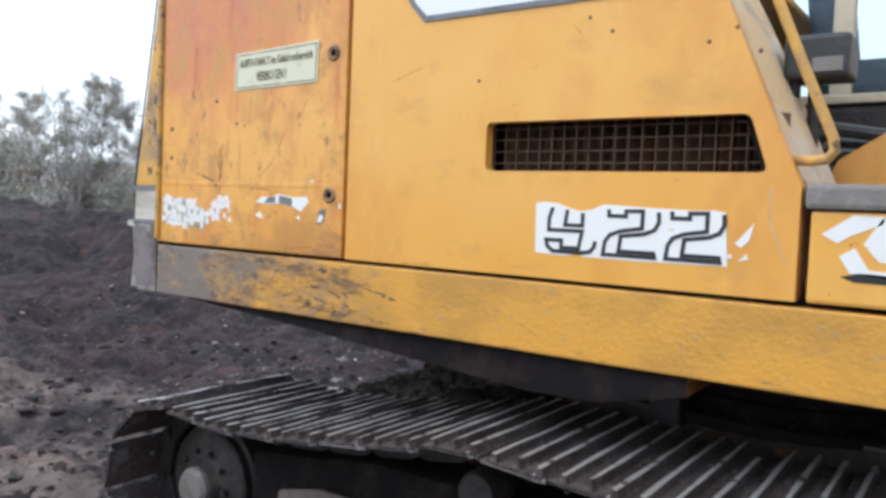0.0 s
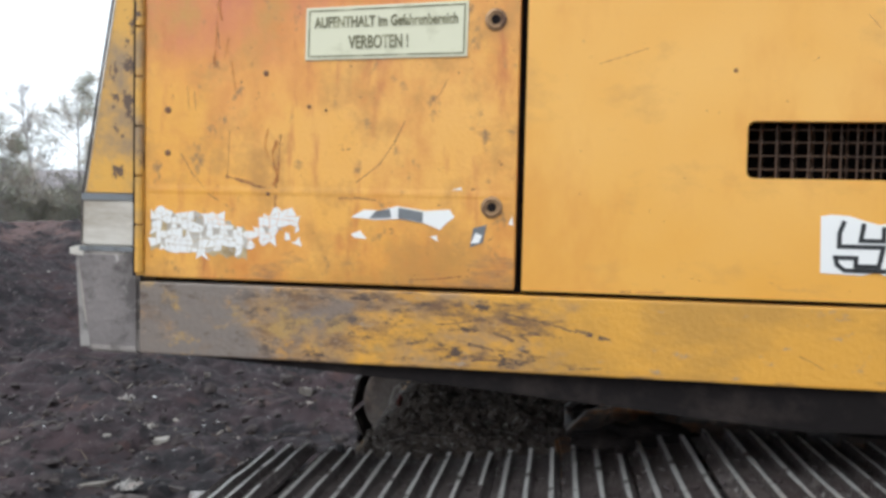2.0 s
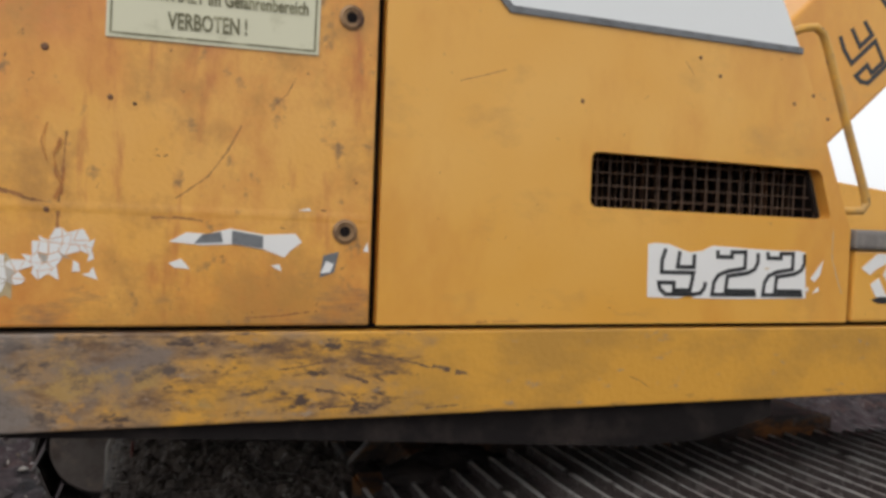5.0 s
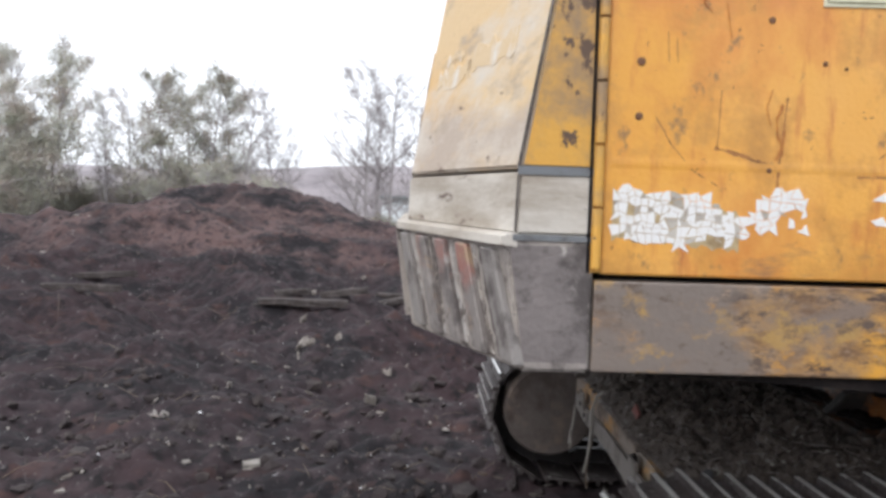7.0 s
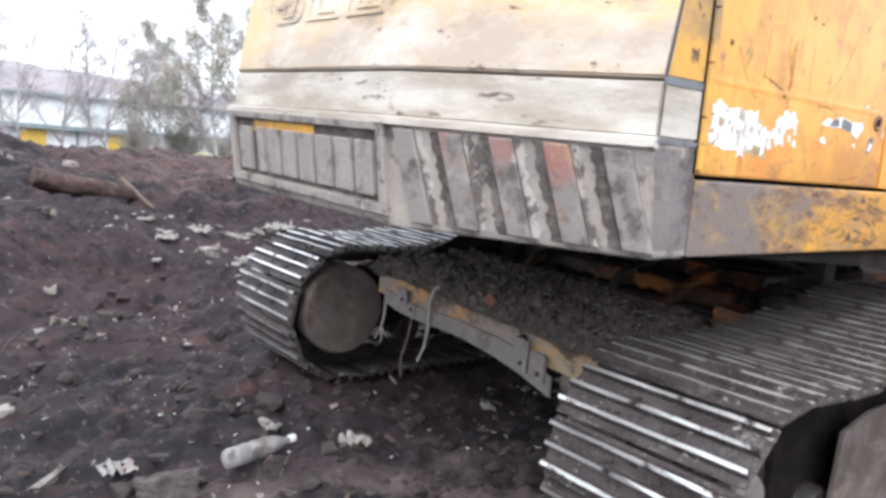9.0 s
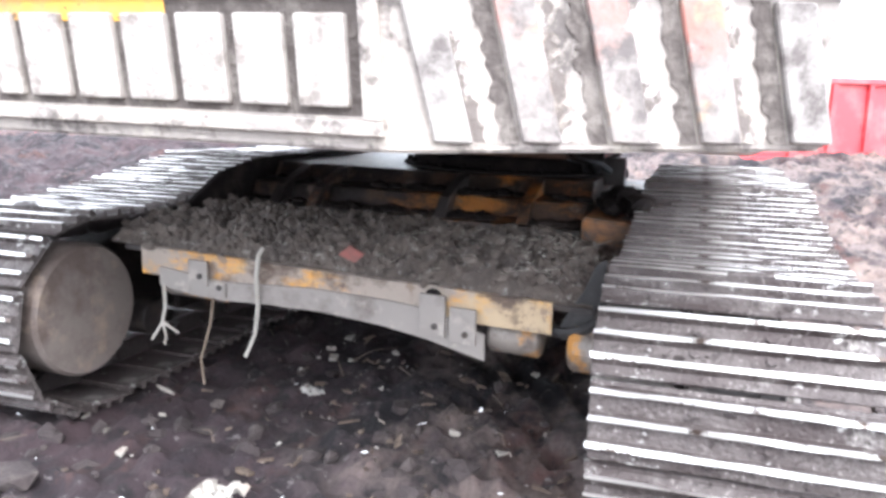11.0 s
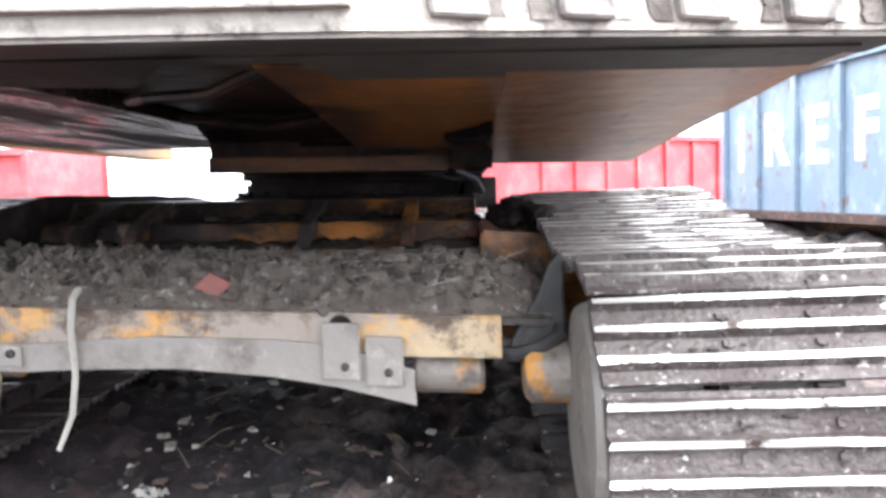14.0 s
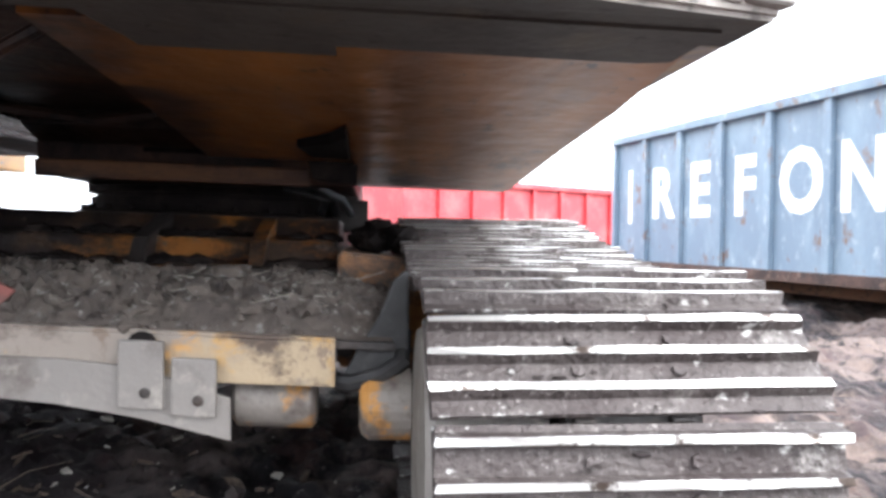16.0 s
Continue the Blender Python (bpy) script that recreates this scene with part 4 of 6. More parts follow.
prng = random.Random(12)
for i in range(5):
    u = 0.022 + i * 0.179
    zb = 1.122 + 0.036 * u
    facet_slab("rib", [(u + 0.062, zb), (u + 0.140, zb), (u + 0.138, zb + 0.014), (u + 0.080, 1.410), (u + 0.070, 1.416), (u, 1.416), (u + 0.002, 1.400)], 0.018, M_RIBRED if 0 < i < 4 else M_RIB, bumper,
               "raised slanted rib with red paint remnants" if 0 < i < 4 else "raised slanted grey rib")
    if i == 4:
        continue
    n = 26
    for side, a in (("r", u + 0.140), ("l", u + 0.222)):
        lft, rgt = [], []
        for k in range(n + 1):
            z = zb + 0.004 + (1.412 - zb) * k / n
            c = a - 0.062 * k / n
            w = 0.5 + 0.5 * noise.noise(Vector((k * 0.30, i * 3.1, 2.0))) + 0.35 * noise.noise(Vector((k * 0.9, i * 5.3, 7.0))) + prng.uniform(-0.06, 0.06)
            w = max(0.08, min(1.1, w))
            lft.append((c + 0.002 if side == "r" else c - 0.034 * (1.1 - w), z))
            rgt.append((c + 0.006 + 0.042 * w if side == "r" else c + 0.012, z))
        if side == "r":
            facet_slab("paint_remnant", lft + rgt[::-1], 0.003, M_PEEL, bumper, "peeling white paint", bevel=False)
        else:
            # dark ragged strip to the left of the next rib
            facet_slab("dark_fringe", lft + rgt[::-1], 0.004, M_DARKROUGH, bumper, "dark ragged strip beside a rib", bevel=False)

# raised maker's plate on the rear: frame and plain blocks
def rear_x(z):
    return -3.49 + 0.004 + (1.437 - z) * 0.14


def rear_slab(bm, y0, y1, z0, z1, out, bev=0.003):
    prism(bm, [(rear_x(z0) + 0.01, z0), (rear_x(z0) - out, z0), (rear_x(z1) - out, z1), (rear_x(z1) + 0.01, z1)], "y", y0, y1, bev)


bm = bmesh.new()
for q in ((2.865, 4.125, 1.404, 1.430), (2.865, 4.125, 1.130, 1.160), (2.865, 2.905, 1.160, 1.404), (4.08, 4.125, 1.160, 1.404)):
    rear_slab(bm, *q, 0.022)
frame_ob = part("plate_frame", bm, M_BUMP, bumper, "raised rectangular frame")
bm = bmesh.new()
rear_slab(bm, 2.907, 4.078, 1.162, 1.402, 0.003, 0.0)
part("plate_ground", bm, M_DARKROUGH, bumper, "dark recessed ground")
bm = bmesh.new()
rear_slab(bm, 3.36, 3.90, 1.352, 1.398, 0.006, 0.0)
part("paint_remnant", bm, M_PILLAR, bumper)
for i in range(8):
    bm = bmesh.new()
    y0 = 2.935 + i * 0.140
    rear_slab(bm, y0, y0 + (0.112 if i != 6 else 0.07), 1.185, 1.368, 0.022, 0.006)
    part("raised_block", bm, M_BLOCK, bumper, "plain raised grey block")

# raised number on the rear face
for ch, y0 in (("9", 3.86), ("2", 3.56), ("2", 3.26)):
    for path in digit_strokes(ch):
        bm = bmesh.new()
        L, R = edges_of([(y0 - 0.24 * u, 1.795 + 0.26 * v) for u, v in path], 0.014)
        strip(bm, L, R, lambda q: (-3.45 + (q.y - 1.607) * 0.17, q.x, q.y), lambda q: (-3.467 + (q.y - 1.607) * 0.17, q.x, q.y))
        part("raised_digit", bm, M_CREAM, cw, "raised outline of a digit")
# torn sticker and seam on the slanting face
srng = random.Random(44)
for u0, u1, z0, z1 in ((0.10, 0.40, 1.875, 1.945), (0.36, 0.70, 1.89, 1.975), (0.16, 0.30, 1.95, 1.985)):
    lo = [(u0 + (u1 - u0) * k / 12, z0 + srng.uniform(-0.012, 0.020)) for k in range(13)]
    hi = [(u0 + (u1 - u0) * k / 12 + srng.uniform(-0.006, 0.006), z1 + srng.uniform(-0.028, 0.012)) for k in range(13)]
    facet_slab("sticker_scrap", lo + hi[::-1], 0.0012, M_SMEAR, cw, "worn white sticker", 0.030)

# front tool box with step mat
bm = bmesh.new()
box(bm, -0.362, 0.95, SIDE, 2.60, 1.366, 1.590, 0.010)
tool_box = part("tool_box", bm, M_HOOD, excavator, "yellow front storage box with a torn white sticker")
bm = bmesh.new()
box(bm, -0.375, 0.96, SIDE - 0.012, 2.62, 1.594, 1.655, 0.012)
part("step_mat", bm, M_GREY, tool_box, "grey worn step plate")
for pts in ([(-0.335, 1.535), (-0.27, 1.582), (-0.20, 1.580), (-0.21, 1.562), (-0.27, 1.535), (-0.30, 1.515)],
            [(-0.245, 1.515), (-0.21, 1.575), (-0.10, 1.578), (-0.10, 1.47), (-0.21, 1.475)],
            [(-0.295, 1.485), (-0.262, 1.505), (-0.23, 1.455), (-0.10, 1.45), (-0.10, 1.43), (-0.27, 1.445)],
            [(0.0, 1.45), (0.02, 1.575), (0.30, 1.575), (0.30, 1.45)]):
    flake(pts, parent=tool_box)
flake([(-0.29, 1.436), (-0.25, 1.447), (0.05, 1.44), (0.05, 1.42), (-0.26, 1.425)], M_STICKBLK, parent=tool_box)

# hand rail along the hood's front edge
bm = bmesh.new()
hr = [(-0.64, 2.05, 2.232), (-0.60, 2.03, 2.250), (-0.555, 2.03, 2.258), (-0.525, 2.03, 2.240), (-0.505, 2.03, 2.20), (-0.42, 2.03, 1.99), (-0.325, 2.03, 1.765), (-0.320, 2.03, 1.735), (-0.335, 2.03, 1.715), (-0.37, 2.05, 1.712), (-0.42, 2.07, 1.715)]
tube(bm, hr, 0.013, 10)
part("hand_rail", bm, M_PILLAR, excavator, "bent yellow tube hand rail", smooth=True)

# work lamp behind the hood's edge
bm = bmesh.new()
box(bm, -0.535, -0.36, 2.42, 2.60, 1.975, 2.10, 0.015)
lamp = part("work_lamp", bm, M_BLACK, excavator, "black plastic work lamp")
bm = bmesh.new()
box(bm, -0.455, -0.375, 2.412, 2.42, 1.988, 2.030, 0.003)
part("lens", bm, M_LENS, lamp, "clear lamp lens")
bm = bmesh.new()
box(bm, -0.56, -0.50, 2.46, 2.52, 1.93, 1.99, 0.006)
tube(bm, [(-0.46, 2.5, 1.98), (-0.46, 2.52, 1.62)], 0.018, 8)
part("bracket", bm, M_DARKSTEEL, lamp)

# pump bay clutter seen past the hood's edge
bm = bmesh.new()
for k in range(5):
    y = 2.75 + 0.14 * k
    tube(bm, [(-0.75, y, 1.62), (-0.45, y + 0.02, 1.86 - 0.03 * k), (-0.1, y + 0.04, 1.80), (0.3, y, 1.62)], 0.024, 8)
part("hydraulic_hose", bm, M_BLACK, excavator, "black hydraulic hoses", smooth=True)
bm = bmesh.new()
box(bm, -0.70, 0.25, 2.68, 3.40, 1.35, 1.68, 0.02)
box(bm, -0.30, -0.12, 2.72, 2.9, 1.68, 1.84, 0.01)
part("valve_block", bm, M_OLDYEL, excavator, "oily valve block")
bm = bmesh.new()
prism(bm, [(-0.46, 1.62), (0.78, 1.62), (0.78, 1.80), (0.10, 1.86), (-0.24, 1.86), (-0.41, 1.75)], "y", 2.66, 2.70, 0.005)
part("boom_foot_plate", bm, M_HOOD, excavator, "yellow boom foot plate")

# boom
bm = bmesh.new()
prism(bm, [(0.0, 1.62), (0.12, 1.71), (3.05, 4.26), (4.6, 4.75), (4.5, 5.15), (2.75, 4.90), (-0.05, 2.32)], "y", 3.0, 3.42, 0.02)
boom = part("boom", bm, M_HOOD, excavator, "yellow box-section boom")
for i, ch in enumerate("922"):
    for path in digit_strokes(ch):
        bm = bmesh.new()
        c, s = math.cos(radians(41)), math.sin(radians(41))
        pts = []
        for u, v in path:
            a, b = 0.33 * i + 0.27 * u, 0.28 * v
            pts.append((0.70 + a * c - b * s, 2.32 + a * s + b * c))
        ribbon(bm, pts, 0.022, 3.0, 0.002)
        part("digit_outline", bm, M_STICKBLK, boom, "black outline of a printed digit")

# cab on the far side
def build_cab():
    bm = bmesh.new()
    box(bm, -1.15, 0.75, 3.95, 4.95, 1.35, 2.08, 0.03)
    cab = part("cab", bm, M_DARKSTEEL, excavator, "driver's cab with cream pillars and wide windows")
    bm = bmesh.new()
    box(bm, -1.17, 0.78, 3.93, 4.97, 2.085, 2.13, 0.01)
    part("window_sill", bm, M_CABPAINT, cab)
    bm = bmesh.new()
    box(bm, -1.17, 0.78, 3.93, 4.97, 2.97, 3.07, 0.04)
    part("cab_roof", bm, M_CABPAINT, cab)
    for x, y in ((-1.12, 3.98), (-0.62, 3.98), (0.70, 3.98), (-1.12, 4.92), (-0.3, 4.92), (0.70, 4.92)):
        bm = bmesh.new()
        box(bm, x - 0.045, x + 0.045, y - 0.03, y + 0.03, 2.13, 2.97, 0.01)
        part("pillar", bm, M_CABPAINT, cab)
    for x0, x1, y0, y1 in ((-1.07, -0.67, 3.985, 3.995), (-0.57, 0.65, 3.985, 3.995), (-1.07, -0.35, 4.915, 4.925), (-0.25, 0.65, 4.915, 4.925), (-1.125, -1.115, 4.02, 4.89), (0.695, 0.705, 4.02, 4.89)):
        bm = bmesh.new()
        box(bm, x0, x1, y0, y1, 2.135, 2.965)
        pn = part("pane", bm, M_GLASS, cab, "clear window pane")
        pn.visible_shadow = False
    bm = bmesh.new()
    box(bm, -0.78, -0.30, 4.22, 4.62, 2.16, 2.34, 0.05)
    prism(bm, [(-0.80, 2.30), (-0.62, 2.30), (-0.68, 2.80), (-0.74, 2.90), (-0.86, 2.88)], "y", 4.20, 4.64, 0.04)
    part("seat", bm, M_SEAT, cab, "blue-grey cloth driver's seat")
    bm = bmesh.new()
    box(bm, -0.36, -0.26, 4.10, 4.18, 2.13, 2.42, 0.02)
    tube(bm, [(-0.31, 4.14, 2.40), (-0.30, 4.14, 2.56)], 0.02, 8)
    part("control_lever", bm, M_BLACK, cab, "black control lever")


build_cab()

# ---- underside ----
bm = bmesh.new()
prism(bm, [(-3.12, 2.076), (-2.93, 2.076), (-2.875, 2.21), (-2.79, 2.58), (-2.63, 2.82), (-2.645, 2.96), (-2.90, 2.99), (-3.06, 3.02), (-3.06, 3.26), (-2.80, 3.42), (-2.78, 3.48), (-2.85, 3.78), (-2.90, 4.06), (-2.975, 4.86), (-3.12, 4.86)], "z", 1.129, 1.142, 0.002)
part("counterweight_base", bm, M_CWBASE, excavator, "grey steel base plate of the counterweight")
bm = bmesh.new()
prism(bm, [(-3.02, 1.133), (-2.5, 1.114), (-2.05, 1.086), (-1.40, 1.036), (-1.12, 1.016), (-0.90, 1.022), (-0.64, 1.080), (-0.64, 1.33), (-3.02, 1.33)], "y", SIDE + 0.014, 2.646)
# near side face goes black, standing in for the shade below the rail
for f in bm.faces:
    f.material_index = 1 if abs(f.normal.y) > 0.5 and f.calc_center_median().y < 2.3 else 0
for v in bm.verts:
    if v.co.z > 1.2 or v.co.x < -3.0:
        v.co.y = max(v.co.y, SIDE + 0.056)
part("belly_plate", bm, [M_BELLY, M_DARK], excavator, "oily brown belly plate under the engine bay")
bm = bmesh.new()
box(bm, -0.63, 0.88, SIDE + 0.055, 2.60, 1.14, 1.33, 0.01)
part("front_floor", bm, M_BELLYDARK, excavator)
bm = bmesh.new()
prism(bm, [(-3.0, 1.145), (-0.2, 1.15), (-0.2, 1.33), (-3.0, 1.33)], "y", 3.72, 4.80, 0.006)
part("belly_plate", bm, M_OILY, excavator, "shiny oily plate under the far side")
bm = bmesh.new()
box(bm, -3.0, -1.25, 3.09, 3.71, 1.19, 1.33, 0.01)
box(bm, -1.96, -1.25, 2.66, 3.08, 1.17, 1.33, 0.01)
box(bm, -3.0, -2.90, 3.09, 3.71, 1.145, 1.188, 0.004)
tube(bm, [(-2.85, 3.12, 1.16), (-2.70, 3.30, 1.125), (-2.52, 3.52, 1.14), (-2.30, 3.66, 1.16)], 0.014, 8)
tube(bm, [(-2.0, 3.10, 1.15), (-1.95, 3.35, 1.115), (-1.90, 3.66, 1.15)], 0.018, 8)
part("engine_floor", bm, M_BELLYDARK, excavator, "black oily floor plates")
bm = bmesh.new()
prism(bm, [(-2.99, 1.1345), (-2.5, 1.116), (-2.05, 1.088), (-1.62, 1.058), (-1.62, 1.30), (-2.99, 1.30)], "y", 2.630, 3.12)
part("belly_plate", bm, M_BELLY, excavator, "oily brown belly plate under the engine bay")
# near-black wedge in place of a dark triangular patch
bm = bmesh.new()
prism(bm, [(-2.22, 2.652), (-1.96, 2.652), (-1.66, 2.655), (-1.70, 2.78), (-1.98, 2.80), (-2.10, 2.70)], "z", 1.060, 1.110, 0.006)
part("dark_wedge", bm, M_DARK, excavator, "black wedge under the belly plate")
bm = bmesh.new()
prism(bm, [(-1.62, 1.14), (-1.50, 1.10), (-1.48, 0.985), (0.9, 0.985), (0.9, 1.34), (-1.62, 1.34)], "y", 2.645, 3.715, 0.008)
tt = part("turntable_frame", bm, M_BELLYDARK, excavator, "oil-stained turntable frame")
bm = bmesh.new()
box(bm, -1.525, -1.483, 2.80, 3.712, 0.978, 1.038, 0.006)
part("rusty_lip", bm, M_LIP, tt, "rusty brown lower lip of the frame")
bm = bmesh.new()
box(bm, -1.515, -1.505, 3.12, 3.36, 1.075, 1.092, 0.003)
part("slot", bm, M_DARK, tt, "dark slot in the frame")
bm = bmesh.new()
prism(bm, [(2.636, 0.982), (2.632, 1.10), (2.60, 1.125), (2.72, 1.135), (2.86, 1.13), (2.80, 1.06), (2.78, 1.0)], "x", -1.60, -1.56, 0.004)
part("corner_plate", bm, M_DARK, tt, "black corner plate")
# light grey box in dark steel colour, standing in for shade under the frame
bm = bmesh.new()
box(bm, -0.95, -0.84, 2.60, 2.735, 0.822, 0.962, 0.008)
part("valve_box", bm, M_DARKSTEEL, tt, "grey box, darkened for shade, beside the slewing ring")
for k in range(3):
    bm = bmesh.new()
    y = 2.75 + 0.06 * k
    tube(bm, [(-1.25 + 0.1 * k, y, 1.03), (-1.32, y + 0.03, 0.985), (-1.22, y - 0.05 - 0.03 * k, 0.95), (-1.0, y - 0.08, 0.90)], 0.016, 8)
    part("swivel_hose", bm, M_BLACK, excavator, "black hydraulic hose by the slewing ring", smooth=True)
RX, RY = -0.62, 3.24
bm = bmesh.new()
lathe(bm, [(0.50, 0.0), (0.57, 0.0), (0.57, 0.055), (0.55, 0.058), (0.55, 0.070), (0.585, 0.072), (0.585, 0.125), (0.5, 0.125)], RX, RY, 0.885, "z", 64)
part("slew_ring", bm, M_DARK, excavator, "dark greasy slewing ring", smooth=True)
bm = bmesh.new()
lathe(bm, [(0.45, 0.0), (0.635, 0.0), (0.63, 0.035), (0.60, 0.045), (0.45, 0.045)], RX, RY, 0.845, "z", 48)
part("ring_base", bm, M_DARK, excavator, "black greasy base of the slewing ring", smooth=True)
for k in range(28):
    a = 2 * math.pi * k / 28
    bm = bmesh.new()
    lathe(bm, [(0.016, 0), (0.016, 0.022)], RX + 0.60 * math.cos(a), RY + 0.60 * math.sin(a), 0.885, "z", 6)
    part("bolt", bm, M_DARK, excavator)

CAR = 3.43


def carbody():
    bm = bmesh.new()
    prism(bm, [(-1.74, 0.42), (0.30, 0.42), (0.30, 0.86), (-1.32, 0.87), (-1.38, 0.80), (-1.56, 0.79), (-1.60, 0.715), (-1.74, 0.70)], "y", 2.70, 4.36, 0.012)
    body = part("carbody", bm, M_OLDYEL, excavator, "oily orange centre frame of the undercarriage")
    for x0, x1 in ((-1.78, -0.95), (-0.55, 0.25)):
        for y0, y1, y2 in ((2.69, 2.45, 2.30), (4.37, 4.46, 4.56)):
            bm = bmesh.new()
            vs = []
            for y, za, zb, w in ((y0, 0.40, 0.765, 0.0), (y1, 0.36, 0.745, 0.02), (y2, 0.34, 0.66, 0.05)):
                vs.append([bm.verts.new(p) for p in ((x0 + w, y, za), (x1 - w, y, za), (x1 - w, y, zb), (x0 + w, y, zb))])
            for A, B in zip(vs, vs[1:]):
                for k in range(4):
                    bm.faces.new((A[k], A[(k + 1) % 4], B[(k + 1) % 4], B[k]))
            bm.faces.new(vs[0])
            bm.faces.new(vs[-1])
            bmesh.ops.recalc_face_normals(bm, faces=bm.faces[:])
            bmesh.ops.bevel(bm, geom=bm.edges[:], offset=0.012, segments=2, affect="EDGES")
            part("leg", bm, M_LEG if x0 < -1 and y0 < 3 else M_OLDYEL, body, "oily orange frame leg")
    for y, m in ((2.95, M_OLDYEL), (3.32, M_DARKSTEEL), (3.95, M_OLDYEL), (4.15, M_OLDYEL)):
        bm = bmesh.new()
        prism(bm, [(-1.74, 0.705), (-1.60, 0.72), (-1.57, 0.795), (-1.39, 0.805), (-1.34, 0.868), (-1.38, 0.868), (-1.66, 0.79)], "y", y - 0.025, y + 0.025, 0.004)
        part("gusset", bm, m, body, "gusset plate")
    rng = random.Random(31)
    bm = bmesh.new()
    for k in range(16):
        blob(bm, (rng.uniform(-1.62, -1.30), rng.uniform(2.46, 2.64), 0.79 + rng.uniform(0, 0.05)), 0.10, 0.06, 0.04, 0.5, rng, 2)
    part("grease_crust", bm, M_DARK, body, "thick black crust of greasy soil")["kind"] = "stuff"
    bm = bmesh.new()
    for _ in range(110):
        y = rng.uniform(2.72, 4.3)
        x = rng.choice((-1.66, -1.47, -1.66))
        z = 0.712 if x < -1.6 else 0.80
        s = rng.uniform(0.012, 0.04)
        blob(bm, (x + rng.uniform(-0.05, 0.05), y, z), s * 1.3, s * 1.6, s * 0.6, 0.6, rng)
    tagged(part("caked_grease", bm, M_DARK, body, "lumps of caked black grease"), kind="stuff")
    return body


carbody()

# rear dirt deck with its bent front plate
BX = -2.575


def deck():
    bm = bmesh.new()
    box(bm, BX + 0.012, -1.76, 2.53, 4.30, 0.585, 0.603, 0.003)
    box(bm, -2.0, -1.95, 2.72, 4.2, 0.45, 0.585)
    dk = part("rear_deck", bm, M_DARKSTEEL, excavator, "dirt-covered steel deck between the tracks")
    bm = bmesh.new()
    box(bm, BX, BX + 0.012, 2.657, 4.215, 0.505, 0.600, 0.003)
    box(bm, BX, BX + 0.10, 2.657, 4.215, 0.600, 0.609, 0.003)
    part("edge_beam", bm, M_BEAM, dk, "orange painted edge beam with worn paint")
    bm = bmesh.new()
    top = [(4.12, 0.545), (3.84, 0.522), (3.50, 0.548), (3.20, 0.545), (3.06, 0.535), (2.87, 0.478)]
    low = [(2.868, 0.390), (3.06, 0.432), (3.22, 0.454), (3.45, 0.469), (3.64, 0.464), (3.84, 0.454), (3.98, 0.456), (4.12, 0.474)]
    prism(bm, top + low, "x", BX - 0.010, BX - 0.022, 0.002)
    pl = part("bent_plate", bm, M_GREY, dk, "bent grey steel guard plate")
    for y0, y1, z0, z1, out in ((3.00, 3.090, 0.452, 0.592, 0.016), (2.895, 2.985, 0.440, 0.560, 0.016), (3.905, 3.985, 0.500, 0.592, 0.014), (3.83, 3.90, 0.468, 0.520, 0.012)):
        bm = bmesh.new()
        box(bm, BX - 0.022 - out, BX - 0.022, y0, y1, z0, z1, 0.004)
        bk = part("clamp", bm, M_GREY, pl, "grey steel clamp")
        bm = bmesh.new()
        lathe(bm, [(0.011, 0.0), (0.011, -0.006), (0.006, -0.008)], BX - 0.022 - out, (y0 + y1) / 2 - 0.01, z0 + 0.035, "x", 8)
        part("bolt", bm, M_DARKSTEEL, bk)
    bm = bmesh.new()
    for y, z in ((3.045, 0.597),):
        lathe(bm, [(0.028, 0.0), (0.028, -0.012)], BX - 0.02, y, z - 0.015, "x", 14)
    part("bolt_hole", bm, M_DARK, pl)
    bm = bmesh.new()
    lathe(bm, [(0.05, 0.0), (0.062, 0.01), (0.062, 0.17), (0.05, 0.18)], BX + 0.10, 2.70, 0.455, "y", 22)
    part("pipe_stub", bm, M_HUB, dk, "grey round tube end", smooth=True)
    bm = bmesh.new()
    lathe(bm, [(0.05, 0.0), (0.06, 0.01), (0.06, 0.25), (0.05, 0.26)], BX + 0.10, 3.90, 0.47, "y", 22)
    part("pipe_stub", bm, M_HUB, dk, "grey round tube end", smooth=True)
    return dk


LIFT, SINK = 0.045, 0.029
deck()
LIFT, SINK = 0.020, 0.0
# ---- tracks ----
IDX, IDZ, IDR = -2.63, 0.362, 0.355       # idler and radius of the shoe plates' inner face
FRX = 1.05
SHOE_W = 0.70
PITCH = 0.214


def track_path():
    """Points of the chain, evenly spaced by the pitch."""
    pts = []
    r = IDR
    top = [(-1.22, 0.858), (-0.55, 0.835), (0.15, 0.85), (0.7, 0.80)]
    for k in range(0, 171, 4):
        a = radians(270 - k)
        pts.append((IDX + r * math.cos(a), IDZ + r * math.sin(a)))
    pts += [(-2.2, 0.705), (-1.75, 0.765)] + top
    for k in range(0, 181, 4):
        a = radians(85 - k) if k < 175 else radians(-90)
        pts.append((FRX + 0.34 * math.cos(a), 0.36 + 0.34 * math.sin(a)))
    pts.append((IDX, IDZ - r))
    out, acc = [], 0.0
    dense = []
    for (x0, z0), (x1, z1) in zip(pts, pts[1:]):
        d = math.hypot(x1 - x0, z1 - z0)
        m = max(1, int(d / 0.004))
        for k in range(m):
            dense.append((x0 + (x1 - x0) * k / m, z0 + (z1 - z0) * k / m))
    total = sum(math.hypot(b[0] - a[0], b[1] - a[1]) for a, b in zip(dense, dense[1:]))
    n = round(total / PITCH)
    step = total / n
    acc, marks = 0.0, []
    nxt = (0.617 - 2 * step) % step
    for a, b in zip(dense, dense[1:]):
        acc += math.hypot(b[0] - a[0], b[1] - a[1])
        if acc >= nxt:
            marks.append(b)
            nxt += step
    return marks[:n]


